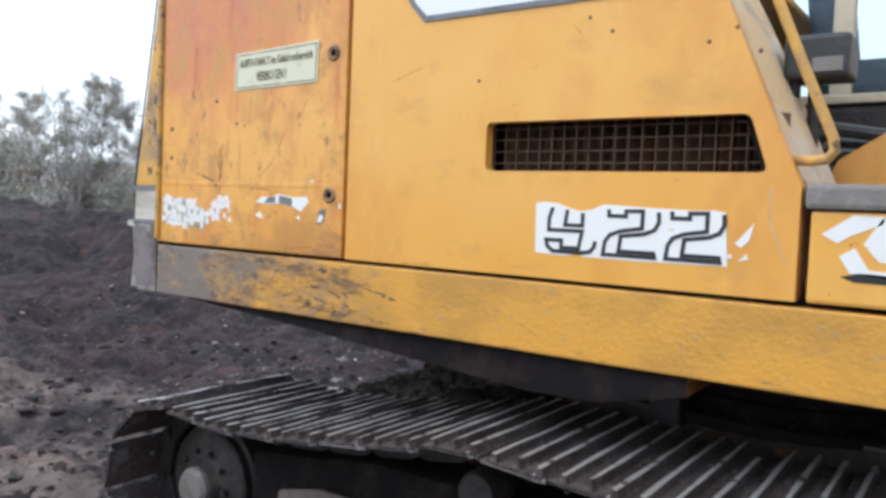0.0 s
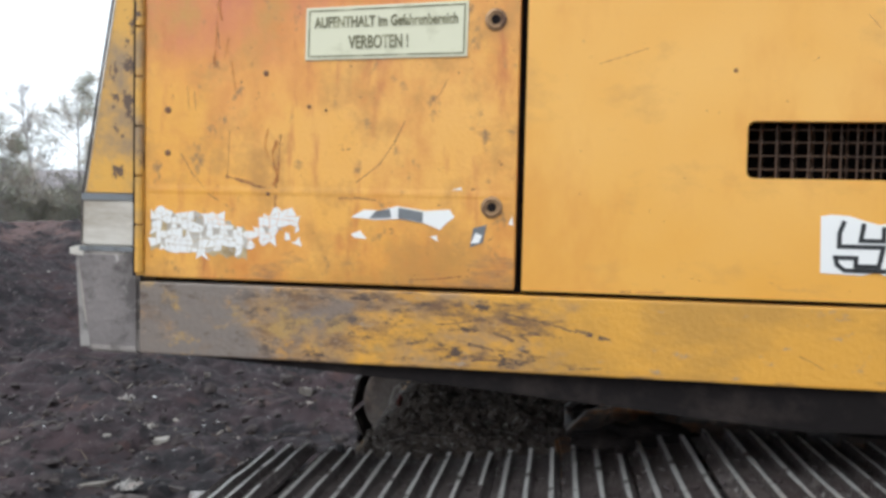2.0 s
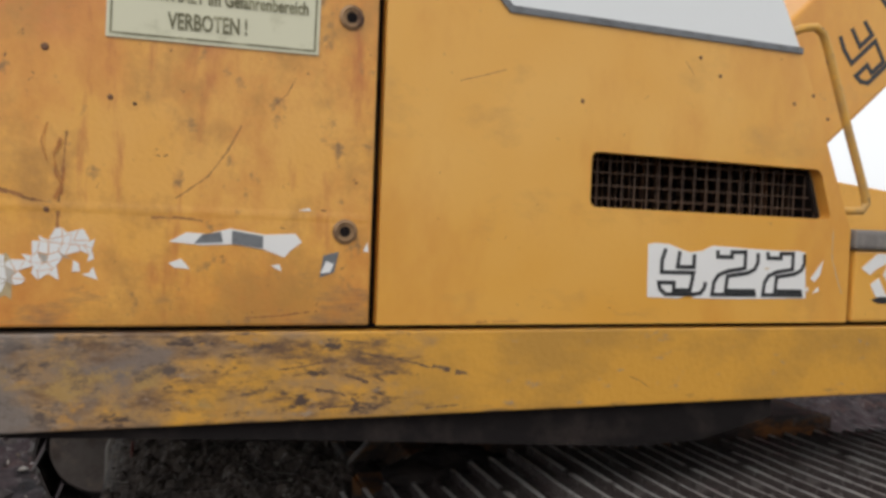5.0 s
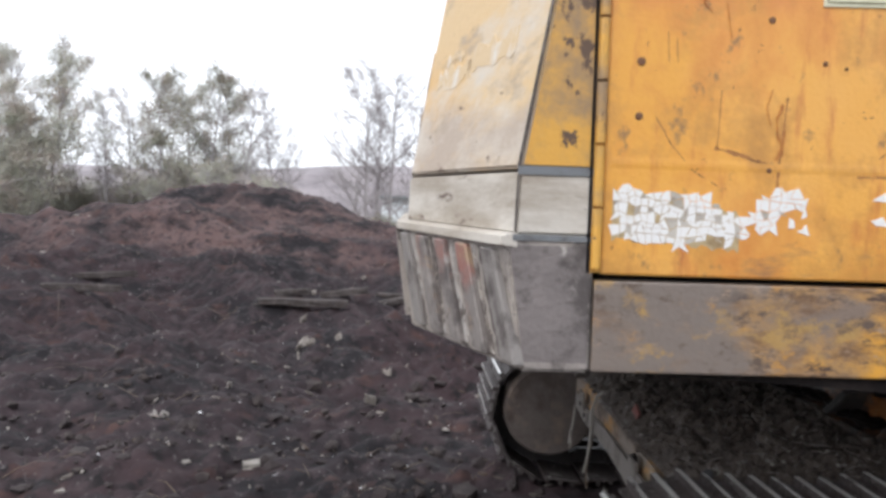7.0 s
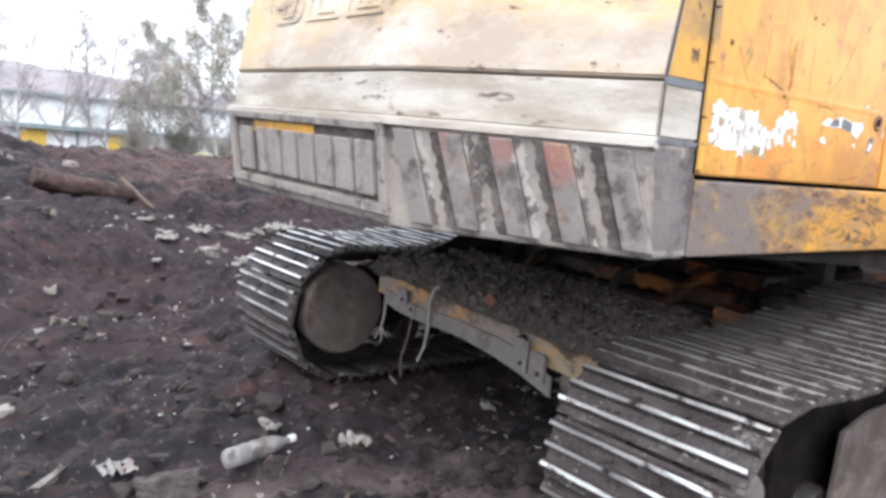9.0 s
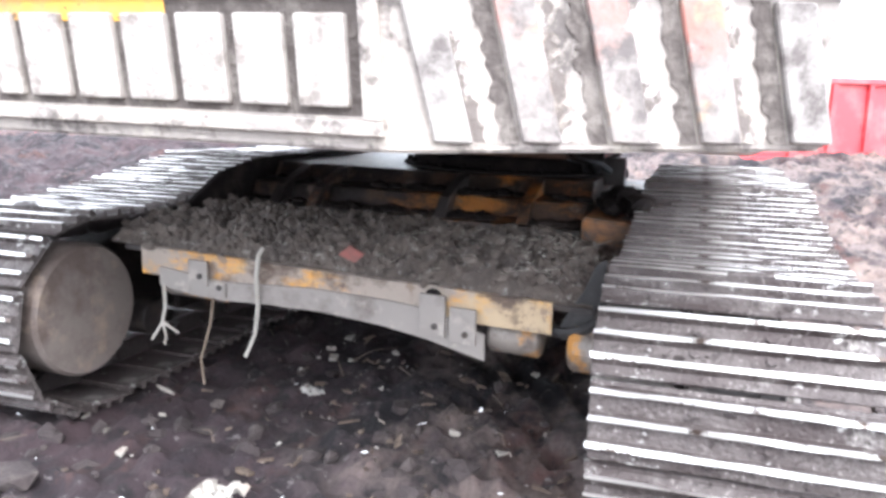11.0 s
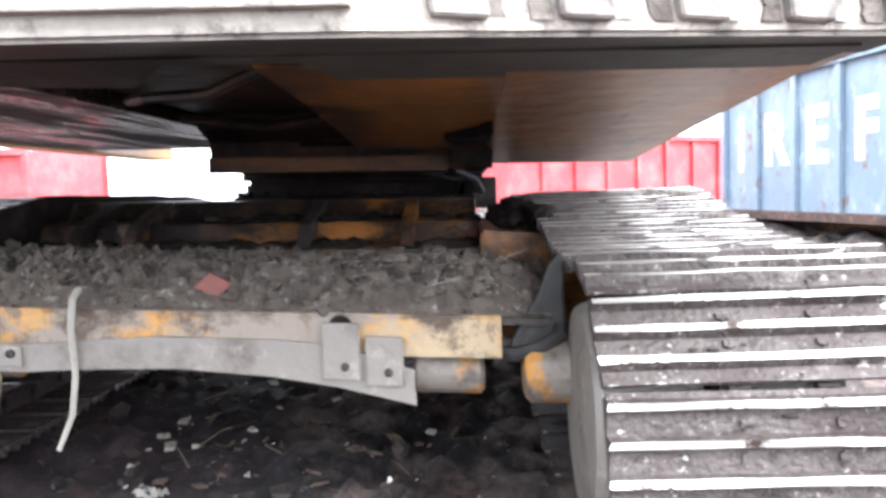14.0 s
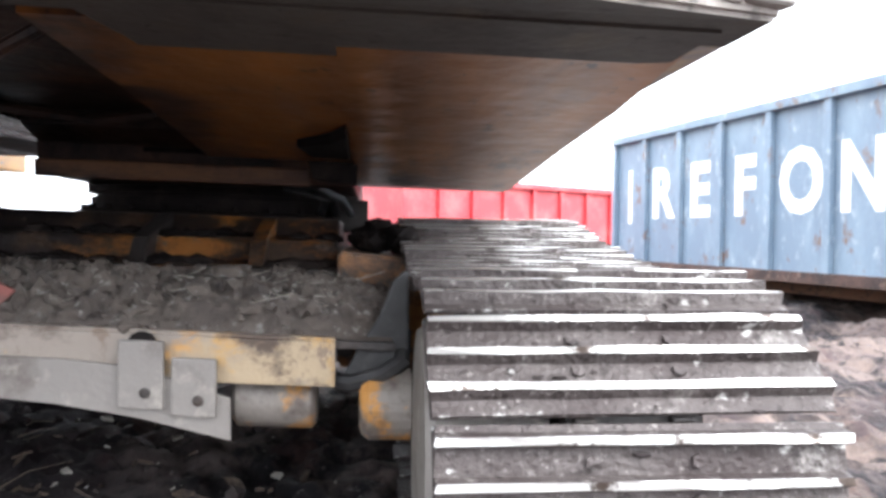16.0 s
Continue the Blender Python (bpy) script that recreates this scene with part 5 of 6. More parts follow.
def shoe_mesh(name, seed):
    """One triple-grouser plate: u along the chain, w across it, v outward."""
    rng = random.Random(seed)
    bm = bmesh.new()
    h = SHOE_W / 2
    prof = [(-0.112, 0.002), (-0.112, 0.010), (-0.084, 0.012), (-0.078, 0.036), (-0.064, 0.036), (-0.058, 0.013),
            (-0.013, 0.012), (-0.007, 0.037), (0.007, 0.037), (0.013, 0.012),
            (0.058, 0.012), (0.064, 0.036), (0.078, 0.036), (0.084, 0.010), (0.094, 0.006), (0.094, -0.006)]
    cuts = [-h, -h * 0.62, -h * 0.3, 0.02, h * 0.33, h * 0.6, h]
    cols = []
    for ci, w in enumerate(cuts):
        col = []
        for k, (u, v) in enumerate(prof):
            wear = rng.uniform(-0.004, 0.001) if v > 0.03 else 0
            col.append(bm.verts.new((u + rng.uniform(-0.0012, 0.0012), w + (rng.uniform(-0.006, 0.003) * (1 if ci else -1) if ci in (0, 6) else 0), v + wear)))
        cols.append(col)
    n = len(prof)
    for A, B in zip(cols, cols[1:]):
        for k in range(n):
            f = bm.faces.new((A[k], A[(k + 1) % n], B[(k + 1) % n], B[k]))
            if k in (3, 7, 11) and rng.random() > 0.03:
                f.material_index = 1
    for col in (cols[0], cols[-1][::-1]):
        bm.faces.new(col)
    for u, w in ((-0.03, -0.09), (-0.03, 0.09), (0.035, -0.09), (0.035, 0.09)):
        lathe(bm, [(0.013, 0.010), (0.013, 0.020)], u, w, 0, "z", 6)
    bmesh.ops.recalc_face_normals(bm, faces=bm.faces[:])
    me = bpy.data.meshes.new(name)
    bm.to_mesh(me)
    bm.free()
    me.materials.append(M_SHOE)
    me.materials.append(M_WORN)
    return me


def link_mesh():
    bm = bmesh.new()
    for w in (-0.085, 0.085):
        prism(bm, [(-0.115, -0.012), (-0.115, -0.075), (-0.07, -0.095), (0.07, -0.095), (0.115, -0.075), (0.115, -0.012)], "y", w - 0.02, w + 0.02, 0.006)
    lathe(bm, [(0.028, -0.12), (0.028, 0.12)], 0.1, 0, -0.055, "y", 10)
    me = bpy.data.meshes.new("link")
    bm.to_mesh(me)
    bm.free()
    me.materials.append(M_DARKSTEEL)
    return me


SHOES = [shoe_mesh("shoe", s) for s in (1, 2, 3, 4)]
LINK = link_mesh()


def crawler(cy):
    base = bmesh.new()
    prism(base, [(-2.35, 0.20), (0.85, 0.20), (0.85, 0.60), (0.6, 0.66), (-1.7, 0.66), (-2.35, 0.56)], "y", cy - 0.11, cy + 0.11, 0.02)
    fr = part("track_frame", base, M_DARK, excavator, "near-black track frame")
    for cx, cz, r in ((IDX, IDZ, 0.235), (FRX, 0.36, 0.25)):
        bm = bmesh.new()
        lathe(bm, [(0.04, -0.16), (0.10, -0.16), (0.115, -0.135), (0.19, -0.115), (r - 0.01, -0.11), (r, -0.10), (r, -0.065), (r + 0.022, -0.06), (r + 0.022, 0.06), (r, 0.065),
                   (r, 0.10), (r - 0.01, 0.11), (0.19, 0.115), (0.115, 0.135), (0.10, 0.16), (0.04, 0.16)], cx, cy, cz, "y", 40)
        idl = part("idler_wheel", bm, M_DARKSTEEL, fr, "mud-dark idler wheel", smooth=True)
        bm = bmesh.new()
        s0 = -1 if cy < 3 else 1
        lathe(bm, [(0.02, 0.20 * s0), (0.07, 0.20 * s0), (0.085, 0.18 * s0), (0.085, 0.15 * s0)], cx, cy, cz, "y", 24)
        part("hub_cap", bm, M_GREY, idl, "grey hub cap", smooth=True)
        for k in range(10):
            an = 6.2832 * k / 10
            bm = bmesh.new()
            lathe(bm, [(0.014, 0.13 * s0), (0.014, 0.148 * s0), (0.008, 0.15 * s0)], cx + 0.145 * math.cos(an), cy, cz + 0.145 * math.sin(an), "y", 6)
            part("bolt", bm, M_DARKSTEEL, idl)
    sg = 1 if cy < 3 else -1
    bm = bmesh.new()
    lathe(bm, [(0.10, 0.13 * sg), (0.245, 0.135 * sg), (0.25, 0.15 * sg), (0.25, 0.335 * sg), (0.238, 0.352 * sg), (0.12, 0.358 * sg), (0.06, 0.36 * sg)], IDX - 0.05, cy, IDZ + 0.03, "y", 44)
    # far drum gets the darker colour in place of its weaker side light
    part("final_drive", bm, M_GREY if cy < 3 else M_DRUM, fr, "smooth dusty grey final drive drum", smooth=True)
    if cy < 3:
        bm = bmesh.new()
        prism(bm, [(-2.12, 0.15), (-2.08, 0.50), (-1.88, 0.55), (0.62, 0.565), (0.62, 0.15)], "y", cy - 0.215, cy - 0.195, 0.004)
        sp = part("side_plate", bm, M_DRUM, fr, "dusty grey outer plate of the track frame")
        bm = bmesh.new()
        prism(bm, [(-2.30, 0.05), (-2.10, 0.146), (0.62, 0.146), (0.62, 0.115), (-2.18, 0.115)], "y", cy - 0.235, cy - 0.18, 0.004)
        part("plate_flange", bm, M_DARKSTEEL, sp, "grey flange of the outer plate")
    for cx in (-1.24, -0.05):
        bm = bmesh.new()
        lathe(bm, [(0.03, -0.19), (0.062, -0.188), (0.068, -0.17), (0.068, -0.06), (0.05, -0.05), (0.05, 0.05), (0.068, 0.06), (0.068, 0.17), (0.062, 0.188), (0.03, 0.19)], cx, cy, 0.69, "y", 24)
        part("carrier_roller", bm, M_DARKSTEEL, fr, "dusty carrier roller", smooth=True)
    for k in range(7):
        bm = bmesh.new()
        lathe(bm, [(0.03, -0.18), (0.075, -0.175), (0.085, -0.16), (0.085, -0.05), (0.07, -0.04), (0.07, 0.04), (0.085, 0.05), (0.085, 0.16), (0.075, 0.175), (0.03, 0.18)], -2.1 + k * 0.43, cy, 0.195, "y", 20)
        part("track_roller", bm, M_DARKSTEEL, fr, smooth=True)
    chain = new("crawler_chain")
    place(chain, excavator)
    tagged(chain, "crawler chain of worn triple-grouser shoes caked with mud")
    marks = track_path()
    n = len(marks)
    rng = random.Random(int(cy * 100))
    for i, (x, z) in enumerate(marks):
        xa, za = marks[i - 1]
        xb, zb = marks[(i + 1) % n]
        ang = math.atan2(zb - za, xb - xa)
        # outward is to the left of the way round
        rot = Matrix.Rotation(-ang, 4, "Y")
        ob = new("shoe", SHOES[rng.randrange(4)])
        place(ob, chain)
        ob.matrix_basis = Matrix.Translation((x, cy + rng.uniform(-0.008, 0.008), lifted(z, cy))) @ rot @ Matrix.Rotation(radians(rng.uniform(-0.5, 0.5)), 4, "Z")
        lk = new("link", LINK)
        place(lk, chain)
        lk.matrix_basis = ob.matrix_basis.copy()
    return fr


NEAR_Y, FAR_Y = 2.135, 4.73
crawler(NEAR_Y)
crawler(FAR_Y)

# clumps of mud pressed between the grousers
mrng = random.Random(91)
marks = [m for m in track_path() if m[0] < 0.2 and m[1] > 0.2]
for cy, count in ((NEAR_Y, 170), (FAR_Y, 90)):
    bm = bmesh.new()
    for _ in range(count):
        x, z = mrng.choice(marks)
        out = Vector((x - IDX, 0, z - IDZ)).normalized() if x < IDX + 0.05 else Vector((0, 0, 1))
        tang = Vector((-out.z, 0, out.x))
        y = cy + mrng.choice((mrng.uniform(-0.34, 0.34), mrng.gauss(-0.05, 0.12)))
        c = Vector((x, y, z)) + out * 0.014 + tang * (mrng.choice((-0.036, 0.036, 0.1)) + mrng.uniform(-0.012, 0.012))
        s = mrng.choice((0.003, 0.005, 0.007, 0.010))
        blob(bm, tuple(c), s * 0.9, s * mrng.uniform(0.9, 2.2), s * 0.6, 0.9, mrng)
    solo("track_mud", bm, M_CLOD, "clumps of dark mud stuck between the grousers", "mud", kind="stuff", lean=True)

# assumed plate, added to close the black gap inside the far track
bm = bmesh.new()
prism(bm, [(-2.20, 0.28), (0.60, 0.28), (0.60, 0.85), (-0.50, 0.900), (-1.50, 0.900), (-1.85, 0.850), (-2.20, 0.68)], "y", 4.345, 4.372, 0.006)
inner = part("assumed_guard", bm, M_DARK, excavator, "black plate assumed inside the far track")
for x in (-1.75, -1.35):
    bm = bmesh.new()
    box(bm, x, x + 0.06, 4.25, 4.343, 0.50, 0.70, 0.006)
    part("gusset", bm, M_OLDYEL, inner, "oily orange gusset")

# hub, hose and cover plate beside the near idler
bm = bmesh.new()
lathe(bm, [(0.05, 0.0), (0.078, 0.01), (0.078, 0.10), (0.066, 0.115), (0.05, 0.12)], IDX + 0.10, 2.485, 0.45, "y", 24)
part("idler_bearing", bm, M_HUB, excavator, "dusty grey bearing hub by the idler", smooth=False)
bm = bmesh.new()
prism(bm, [(2.652, 0.488), (2.61, 0.570), (2.565, 0.640), (2.535, 0.720), (2.512, 0.742), (2.500, 0.742), (2.499, 0.560), (2.535, 0.522), (2.60, 0.492)], "x", BX + 0.03, BX + 0.055, 0.006)
flap = part("rubber_flap", bm, M_RUBBER, excavator, "black rubber flap beside the drive")
bm = bmesh.new()
tube(bm, [(BX + 0.06, 2.68, 0.500), (BX + 0.02, 2.62, 0.497), (BX + 0.01, 2.56, 0.515), (BX + 0.02, 2.515, 0.545), (BX + 0.10, 2.51, 0.60)], 0.020, 8)
part("rolled_edge", bm, M_RUBBER, flap, "rolled lower edge", smooth=True)
bm = bmesh.new()
prism(bm, [(-2.40, 0.60), (-2.32, 0.66), (-1.9, 0.68), (-1.9, 0.45), (-2.40, 0.45)], "y", 2.505, 2.53, 0.006)
part("guard_plate", bm, M_DECKDIRT, excavator, "dirt-covered guard plate")

# ---- dirt on the deck ----
dr = random.Random(21)
dverts, dfaces = [], []
NXD, NYD = 60, 130
for j in range(NYD + 1):
    for i in range(NXD + 1):
        x = -2.56 + 0.82 * i / NXD
        y = 2.535 + 1.83 * j / NYD
        e = min(1, i / 7) * (0.8 + 0.2 * smooth((y - 2.50) / 0.22))
        z = 0.606 + e * (0.040 + 0.030 * smooth(i / 21) + 0.035 * noise.noise(Vector((x * 7, y * 7, 1))) + 0.030 * noise.noise(Vector((x * 19, y * 23, 4))) + 0.016 * noise.noise(Vector((x * 47, y * 47, 8))) + 0.014 * dr.random())
        dverts.append((x, y, z - 0.029 + 0.045 * (y - 2.02)))
for j in range(NYD):
    for i in range(NXD):
        a = j * (NXD + 1) + i
        dfaces.append((a, a + 1, a + NXD + 2, a + NXD + 1))
dm = bpy.data.meshes.new("dirt_heap")
dm.from_pydata(dverts, [], dfaces)
dm.materials.append(M_DECKDIRT)
bm = bmesh.new()
for _ in range(420):
    k = dr.randrange(len(dverts))
    s = dr.choice((0.005, 0.008, 0.012, 0.018, 0.026)) * dr.uniform(0.7, 1.2)
    p = dverts[k]
    blob(bm, (p[0] + dr.uniform(-0.01, 0.01), p[1] + dr.uniform(-0.01, 0.01), p[2] + s * 0.15), s, s * dr.uniform(0.6, 1.4), s * 0.7, 0.7, dr)
solo("dirt_lumps", bm, M_DECKDIRT, "dry grey lumps of soil and stones on the deck", "dirt", kind="stuff")
tagged(new("dirt_heap", dm), "grey dry dirt and litter heaped on the rear deck", "dirt", kind="stuff")

# ---- containers ----
def container(name, a, b, width, z0, z1, m, label, ribs, letters=""):
    a, b = Vector(a), Vector(b)
    d = (b - a).normalized()
    n = Vector((-d.y, d.x))
    L = (b - a).length
    root = thing(name, (a.x, a.y, z0), label, "container", "waste containers")
    rot = Matrix.Translation((a.x, a.y, 0)) @ Matrix.Rotation(math.atan2(d.y, d.x), 4, "Z")

    def put(nm, bm, mm, parent, lab=""):
        bm.transform(rot)
        return part(nm, bm, mm, parent, lab, lean=False)
    for nm, q in (("side_wall", (0, L, 0, 0.02)), ("side_wall", (0, L, width - 0.02, width)), ("end_wall", (0, 0.02, 0.022, width - 0.022)), ("end_wall", (L - 0.02, L, 0.022, width - 0.022))):
        bm = bmesh.new()
        box(bm, *q, z0 + 0.122, z1)
        put(nm, bm, m, root)
    bm = bmesh.new()
    box(bm, 0, L, 0, width, z0 + 0.09, z0 + 0.12)
    put("floor", bm, m, root)
    for sgn, y in ((-1, 0), (1, width)):
        for k in range(ribs + 1):
            bm = bmesh.new()
            x = L * k / ribs
            w = 0.05
            box(bm, x - w, x + w, min(y, y + sgn * 0.07), max(y, y + sgn * 0.07), z0 + 0.12, z1 - 0.06, 0.008)
            put("rib", bm, m, root)
        bm = bmesh.new()
        box(bm, -0.05, L + 0.05, min(y, y + sgn * 0.09), max(y, y + sgn * 0.09), z1 - 0.08, z1 + 0.03, 0.01)
        put("top_rail", bm, m, root)
        bm = bmesh.new()
        box(bm, -0.05, L + 0.05, min(y, y + sgn * 0.08), max(y, y + sgn * 0.08), z0 + 0.06, z0 + 0.18, 0.01)
        put("bottom_rail", bm, M_REDLOG if letters else m, root)
    for k in (0.3, 0.7):
        bm = bmesh.new()
        box(bm, 0.0, L, width * k - 0.08, width * k + 0.08, z0 - 0.12, z0 + 0.09, 0.01)
        put("skid", bm, M_RUSTY, root, "rusty steel skid")
    return root, rot, L


blue, brot, bl = container("blue_container", (7.438, -1.225), (1.376, -2.333), 2.3, 0.32, 2.34, M_BLUE, "weathered blue steel skip container with white letters", 7, "REFON")
container("red_container", (9.0, 2.05), (12.0, -2.55), 2.2, 0.30, 1.84, M_RED, "bright red steel skip container", 7)
container("red_container", (10.0, 9.65), (10.6, 15.8), 2.2, 0.30, 1.80, M_RED, "bright red steel skip container", 6)


def container_letter(ch, u, z, size, wide=1.0):
    me = text_faces(ch, size, 0.034)
    me.materials.append(M_LETTER)
    me.transform(brot @ Matrix.Translation((u, -0.004, z)) @ Matrix.Rotation(radians(90), 4, "X") @ Matrix.Diagonal((wide, 1, 1, 1)))
    ob = new("painted_letter", me)
    place(ob, blue)


for ch, u, wide in (("R", 1.28, 0.95), ("E", 2.16, 0.95), ("F", 3.05, 0.90), ("O", 3.97, 0.85), ("N", 4.80, 0.80)):
    container_letter(ch, u, 1.43, 0.95, wide)
bm = bmesh.new()
box(bm, 0.36, 0.46, -0.006, -0.002, 1.05, 1.85)
bm.transform(brot)
part("painted_letter", bm, M_LETTER, blue, "faded white painted stroke", lean=False)

# ---- distance: hill, yard building, scrub ----
def far(az, r):
    return (-4.2 + r * math.sin(radians(az)), 0.5 + r * math.cos(radians(az)))


hv, hf = [], []
K = 90
for i in range(K + 1):
    az = -75 + 130 * i / K
    top = 25 + 5 * noise.noise(Vector((az * 0.06, 0, 2))) + 1.6 * noise.noise(Vector((az * 0.7, 1, 2))) + 0.9 * noise.noise(Vector((az * 2.3, 1, 2)))
    top *= 0.72 + 0.28 * smooth((20 - abs(az - 2)) / 22)
    for r, z in ((300, -3), (330, top * 0.75), (380, top)):
        x, y = far(az, r)
        hv.append((x, y, z))
for i in range(K):
    for k in range(2):
        a = i * 3 + k
        hf.append((a, a + 3, a + 4, a + 1))
hm = bpy.data.meshes.new("far_hill")
hm.from_pydata(hv, [], hf)
hm.materials.append(M_HILL)
tagged(new("far_hill", hm), "distant wooded hill under a white sky", "hill", kind="structure")


def yard_building():
    root = thing("yard_building", (*far(11, 52), -1.1), "long low white warehouse with yellow panels behind the trees", "building")
    rot = Matrix.Translation((*far(11, 52), 0)) @ Matrix.Rotation(radians(-11), 4, "Z")

    def put(nm, bm, m, lab=""):
        bm.transform(rot)
        return part(nm, bm, m, root, lab, lean=False)
    bm = bmesh.new()
    box(bm, -12, 13, 0, 14, -1.6, 2.45)
    put("wall", bm, M_WALLW, "pale blue-white cladding")
    bm = bmesh.new()
    box(bm, -12.2, 13.2, -0.35, 14.2, 2.45, 2.62)
    put("roof", bm, M_WALLG)
    bm = bmesh.new()
    box(bm, -12.1, 13.1, -0.5, 0.0, 0.52, 0.78)
    put("canopy", bm, M_WALLG, "grey canopy")
    for x0, x1 in ((-8.4, -6.9), (-6.7, -5.2), (-2.6, -1.2), (2.2, 3.6), (3.8, 4.6), (8.5, 10.0)):
        bm = bmesh.new()
        box(bm, x0, x1, -0.12, 0.0, -1.0, 0.46)
        put("gate_panel", bm, M_WALLY, "yellow gate panel")
    for x in (-7.4, -5.6, -4.6, 2.5, 6.0):
        bm = bmesh.new()
        lathe(bm, [(0.38, 0.0), (0.36, 0.18), (0.22, 0.32), (0.05, 0.36)], x, 1.5, 2.62, "z", 14)
        put("skylight", bm, M_WALLW, "white roof dome")
    for k in range(9):
        bm = bmesh.new()
        box(bm, -12 + k * 3.1, -11.85 + k * 3.1, -0.2, -0.004, -1.2, 0.5)
        put("post", bm, M_WALLG)
    for x0, x1 in ((-9.6, -9.1), (-9.0, -8.5), (-6.6, -6.2), (-6.0, -5.6), (-5.5, -5.1), (-5.0, -4.6)):
        bm = bmesh.new()
        box(bm, x0, x1, -0.05, -0.004, 1.15, 1.75)
        put("sign_bar", bm, M_SIGNGREEN, "dark green sign bar")


yard_building()
bm = bmesh.new()
gr = random.Random(5)
for _ in range(420):
    az, r = gr.uniform(-8, 24), gr.uniform(24, 48)
    x, y = far(az, r)
    z = ground_z(x, y)
    blob(bm, (x, y, z + 0.1), gr.uniform(0.15, 0.5), gr.uniform(0.15, 0.5), gr.uniform(0.10, 0.32), 1.1, gr)
solo("dry_scrub", bm, M_SCRUB, "pale dry grass tufts on the far verge", "grass", kind="stuff")


# ---- trees ----
def tree_meshes(seed, height, spread, leaves, bush=False):
    """Trunk with rising limbs, side branches and many hair-thin twigs; leaves are small loose quads."""
    rng = random.Random(seed)
    V, F, LV, LF = [], [], [], []

    def stick(pts, r0, r1, n):
        prev = None
        for s, q in enumerate(pts):
            d = (pts[min(s + 1, len(pts) - 1)] - pts[max(s - 1, 0)]).normalized()
            sx = d.orthogonal().normalized()
            sy = d.cross(sx)
            rr = r0 + (r1 - r0) * s / (len(pts) - 1)
            base = len(V)
            V.extend(q + rr * (math.cos(6.2832 * k / n) * sx + math.sin(6.2832 * k / n) * sy) for k in range(n))
            if prev is not None:
                F.extend((prev + k, prev + (k + 1) % n, base + (k + 1) % n, base + k) for k in range(n))
            prev = base

    def grow(p, d, length, steps, wob, lift):
        pts, q, dd = [Vector(p)], Vector(p), Vector(d).normalized()
        for _ in range(steps):
            q = q + dd * (length / steps)
            pts.append(q.copy())
            dd = (dd + Vector((rng.uniform(-wob, wob), rng.uniform(-wob, wob), rng.uniform(-wob, wob) + lift))).normalized()
        return pts

    def splay(d, amount):
        side = Vector((rng.gauss(0, 1), rng.gauss(0, 1), rng.gauss(0, 0.6)))
        side = (side - d * side.dot(d)).normalized()
        return (d + side * amount).normalized()

    def along(pts, t):
        f = t * (len(pts) - 1)
        k = min(int(f), len(pts) - 2)
        return pts[k].lerp(pts[k + 1], f - k), (pts[k + 1] - pts[k]).normalized()

    def leaf(c):
        w = rng.uniform(0.03, 0.055)
        ax = Vector((rng.uniform(-1, 1), rng.uniform(-1, 1), rng.uniform(-1, 1))).normalized()
        bx = ax.orthogonal().normalized()
        b0 = len(LV)
        LV.extend([c + ax * w, c + bx * w * 0.6, c - ax * w, c - bx * w * 0.6])
        LF.append((b0, b0 + 1, b0 + 2, b0 + 3))

    def hair(p, d, length):
        pts = grow(p, d, length, 2, 0.25, 0.05)
        nn = d.orthogonal().normalized() * 0.006
        b0 = len(V)
        V.extend((pts[0] - nn, pts[0] + nn, pts[1] + nn, pts[1] - nn, pts[2]))
        F.extend(((b0, b0 + 1, b0 + 2, b0 + 3), (b0 + 3, b0 + 2, b0 + 4)))
        for _ in range(leaves):
            if rng.random() < 0.75:
                leaf(pts[rng.choice((1, 2))] + Vector((rng.gauss(0, 0.12), rng.gauss(0, 0.12), rng.gauss(0, 0.10))))

    stems = 5 if bush else rng.choice((1, 1, 2))
    for st in range(stems):
        lean = 0.35 if bush else (0.03 if st == 0 else 0.22)
        h = height * (rng.uniform(0.6, 1) if bush or st else 1)
        trunk = grow((rng.uniform(-0.3, 0.3) * bool(bush), rng.uniform(-0.3, 0.3) * bool(bush), -0.3), (rng.uniform(-lean, lean), rng.uniform(-lean, lean), 1), h, 9, 0.07, 0.04)
        stick(trunk, h * (0.008 if bush else 0.0105), 0.012, 6)
        limbs = 9 if bush else 24
        for k in range(limbs):
            t = 0.10 + 0.88 * (k + rng.random()) / limbs if bush else 0.20 + 0.79 * (k + rng.random()) / limbs
            p, d = along(trunk, min(t, 0.99))
            L = h * rng.uniform(0.20, 0.42) * (1.1 - 0.74 * t) * (1.5 if bush else max(1, spread / 0.8))
            limb = grow(p, splay(d, spread * rng.uniform(0.8, 1.7)), L, 4, 0.16, 0.10)
            stick(limb, max(0.012, 0.010 * L + 0.008), 0.008, 4)
            for _ in range(9):
                p2, d2 = along(limb, rng.uniform(0.15, 1.0) * 0.99)
                L2 = L * rng.uniform(0.18, 0.42)
                br = grow(p2, splay(d2, rng.uniform(0.5, 1.0)), L2, 2, 0.2, 0.06)
                stick(br, 0.009, 0.006, 3)
                for _ in range(8):
                    p3, d3 = along(br, rng.uniform(0.1, 0.99))
                    hair(p3, splay(d3, rng.uniform(0.5, 1.0)), rng.uniform(0.2, 0.55))
    out = []
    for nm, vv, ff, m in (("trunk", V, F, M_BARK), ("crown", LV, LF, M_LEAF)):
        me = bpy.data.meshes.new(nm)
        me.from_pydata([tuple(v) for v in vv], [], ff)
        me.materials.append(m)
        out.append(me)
    return out


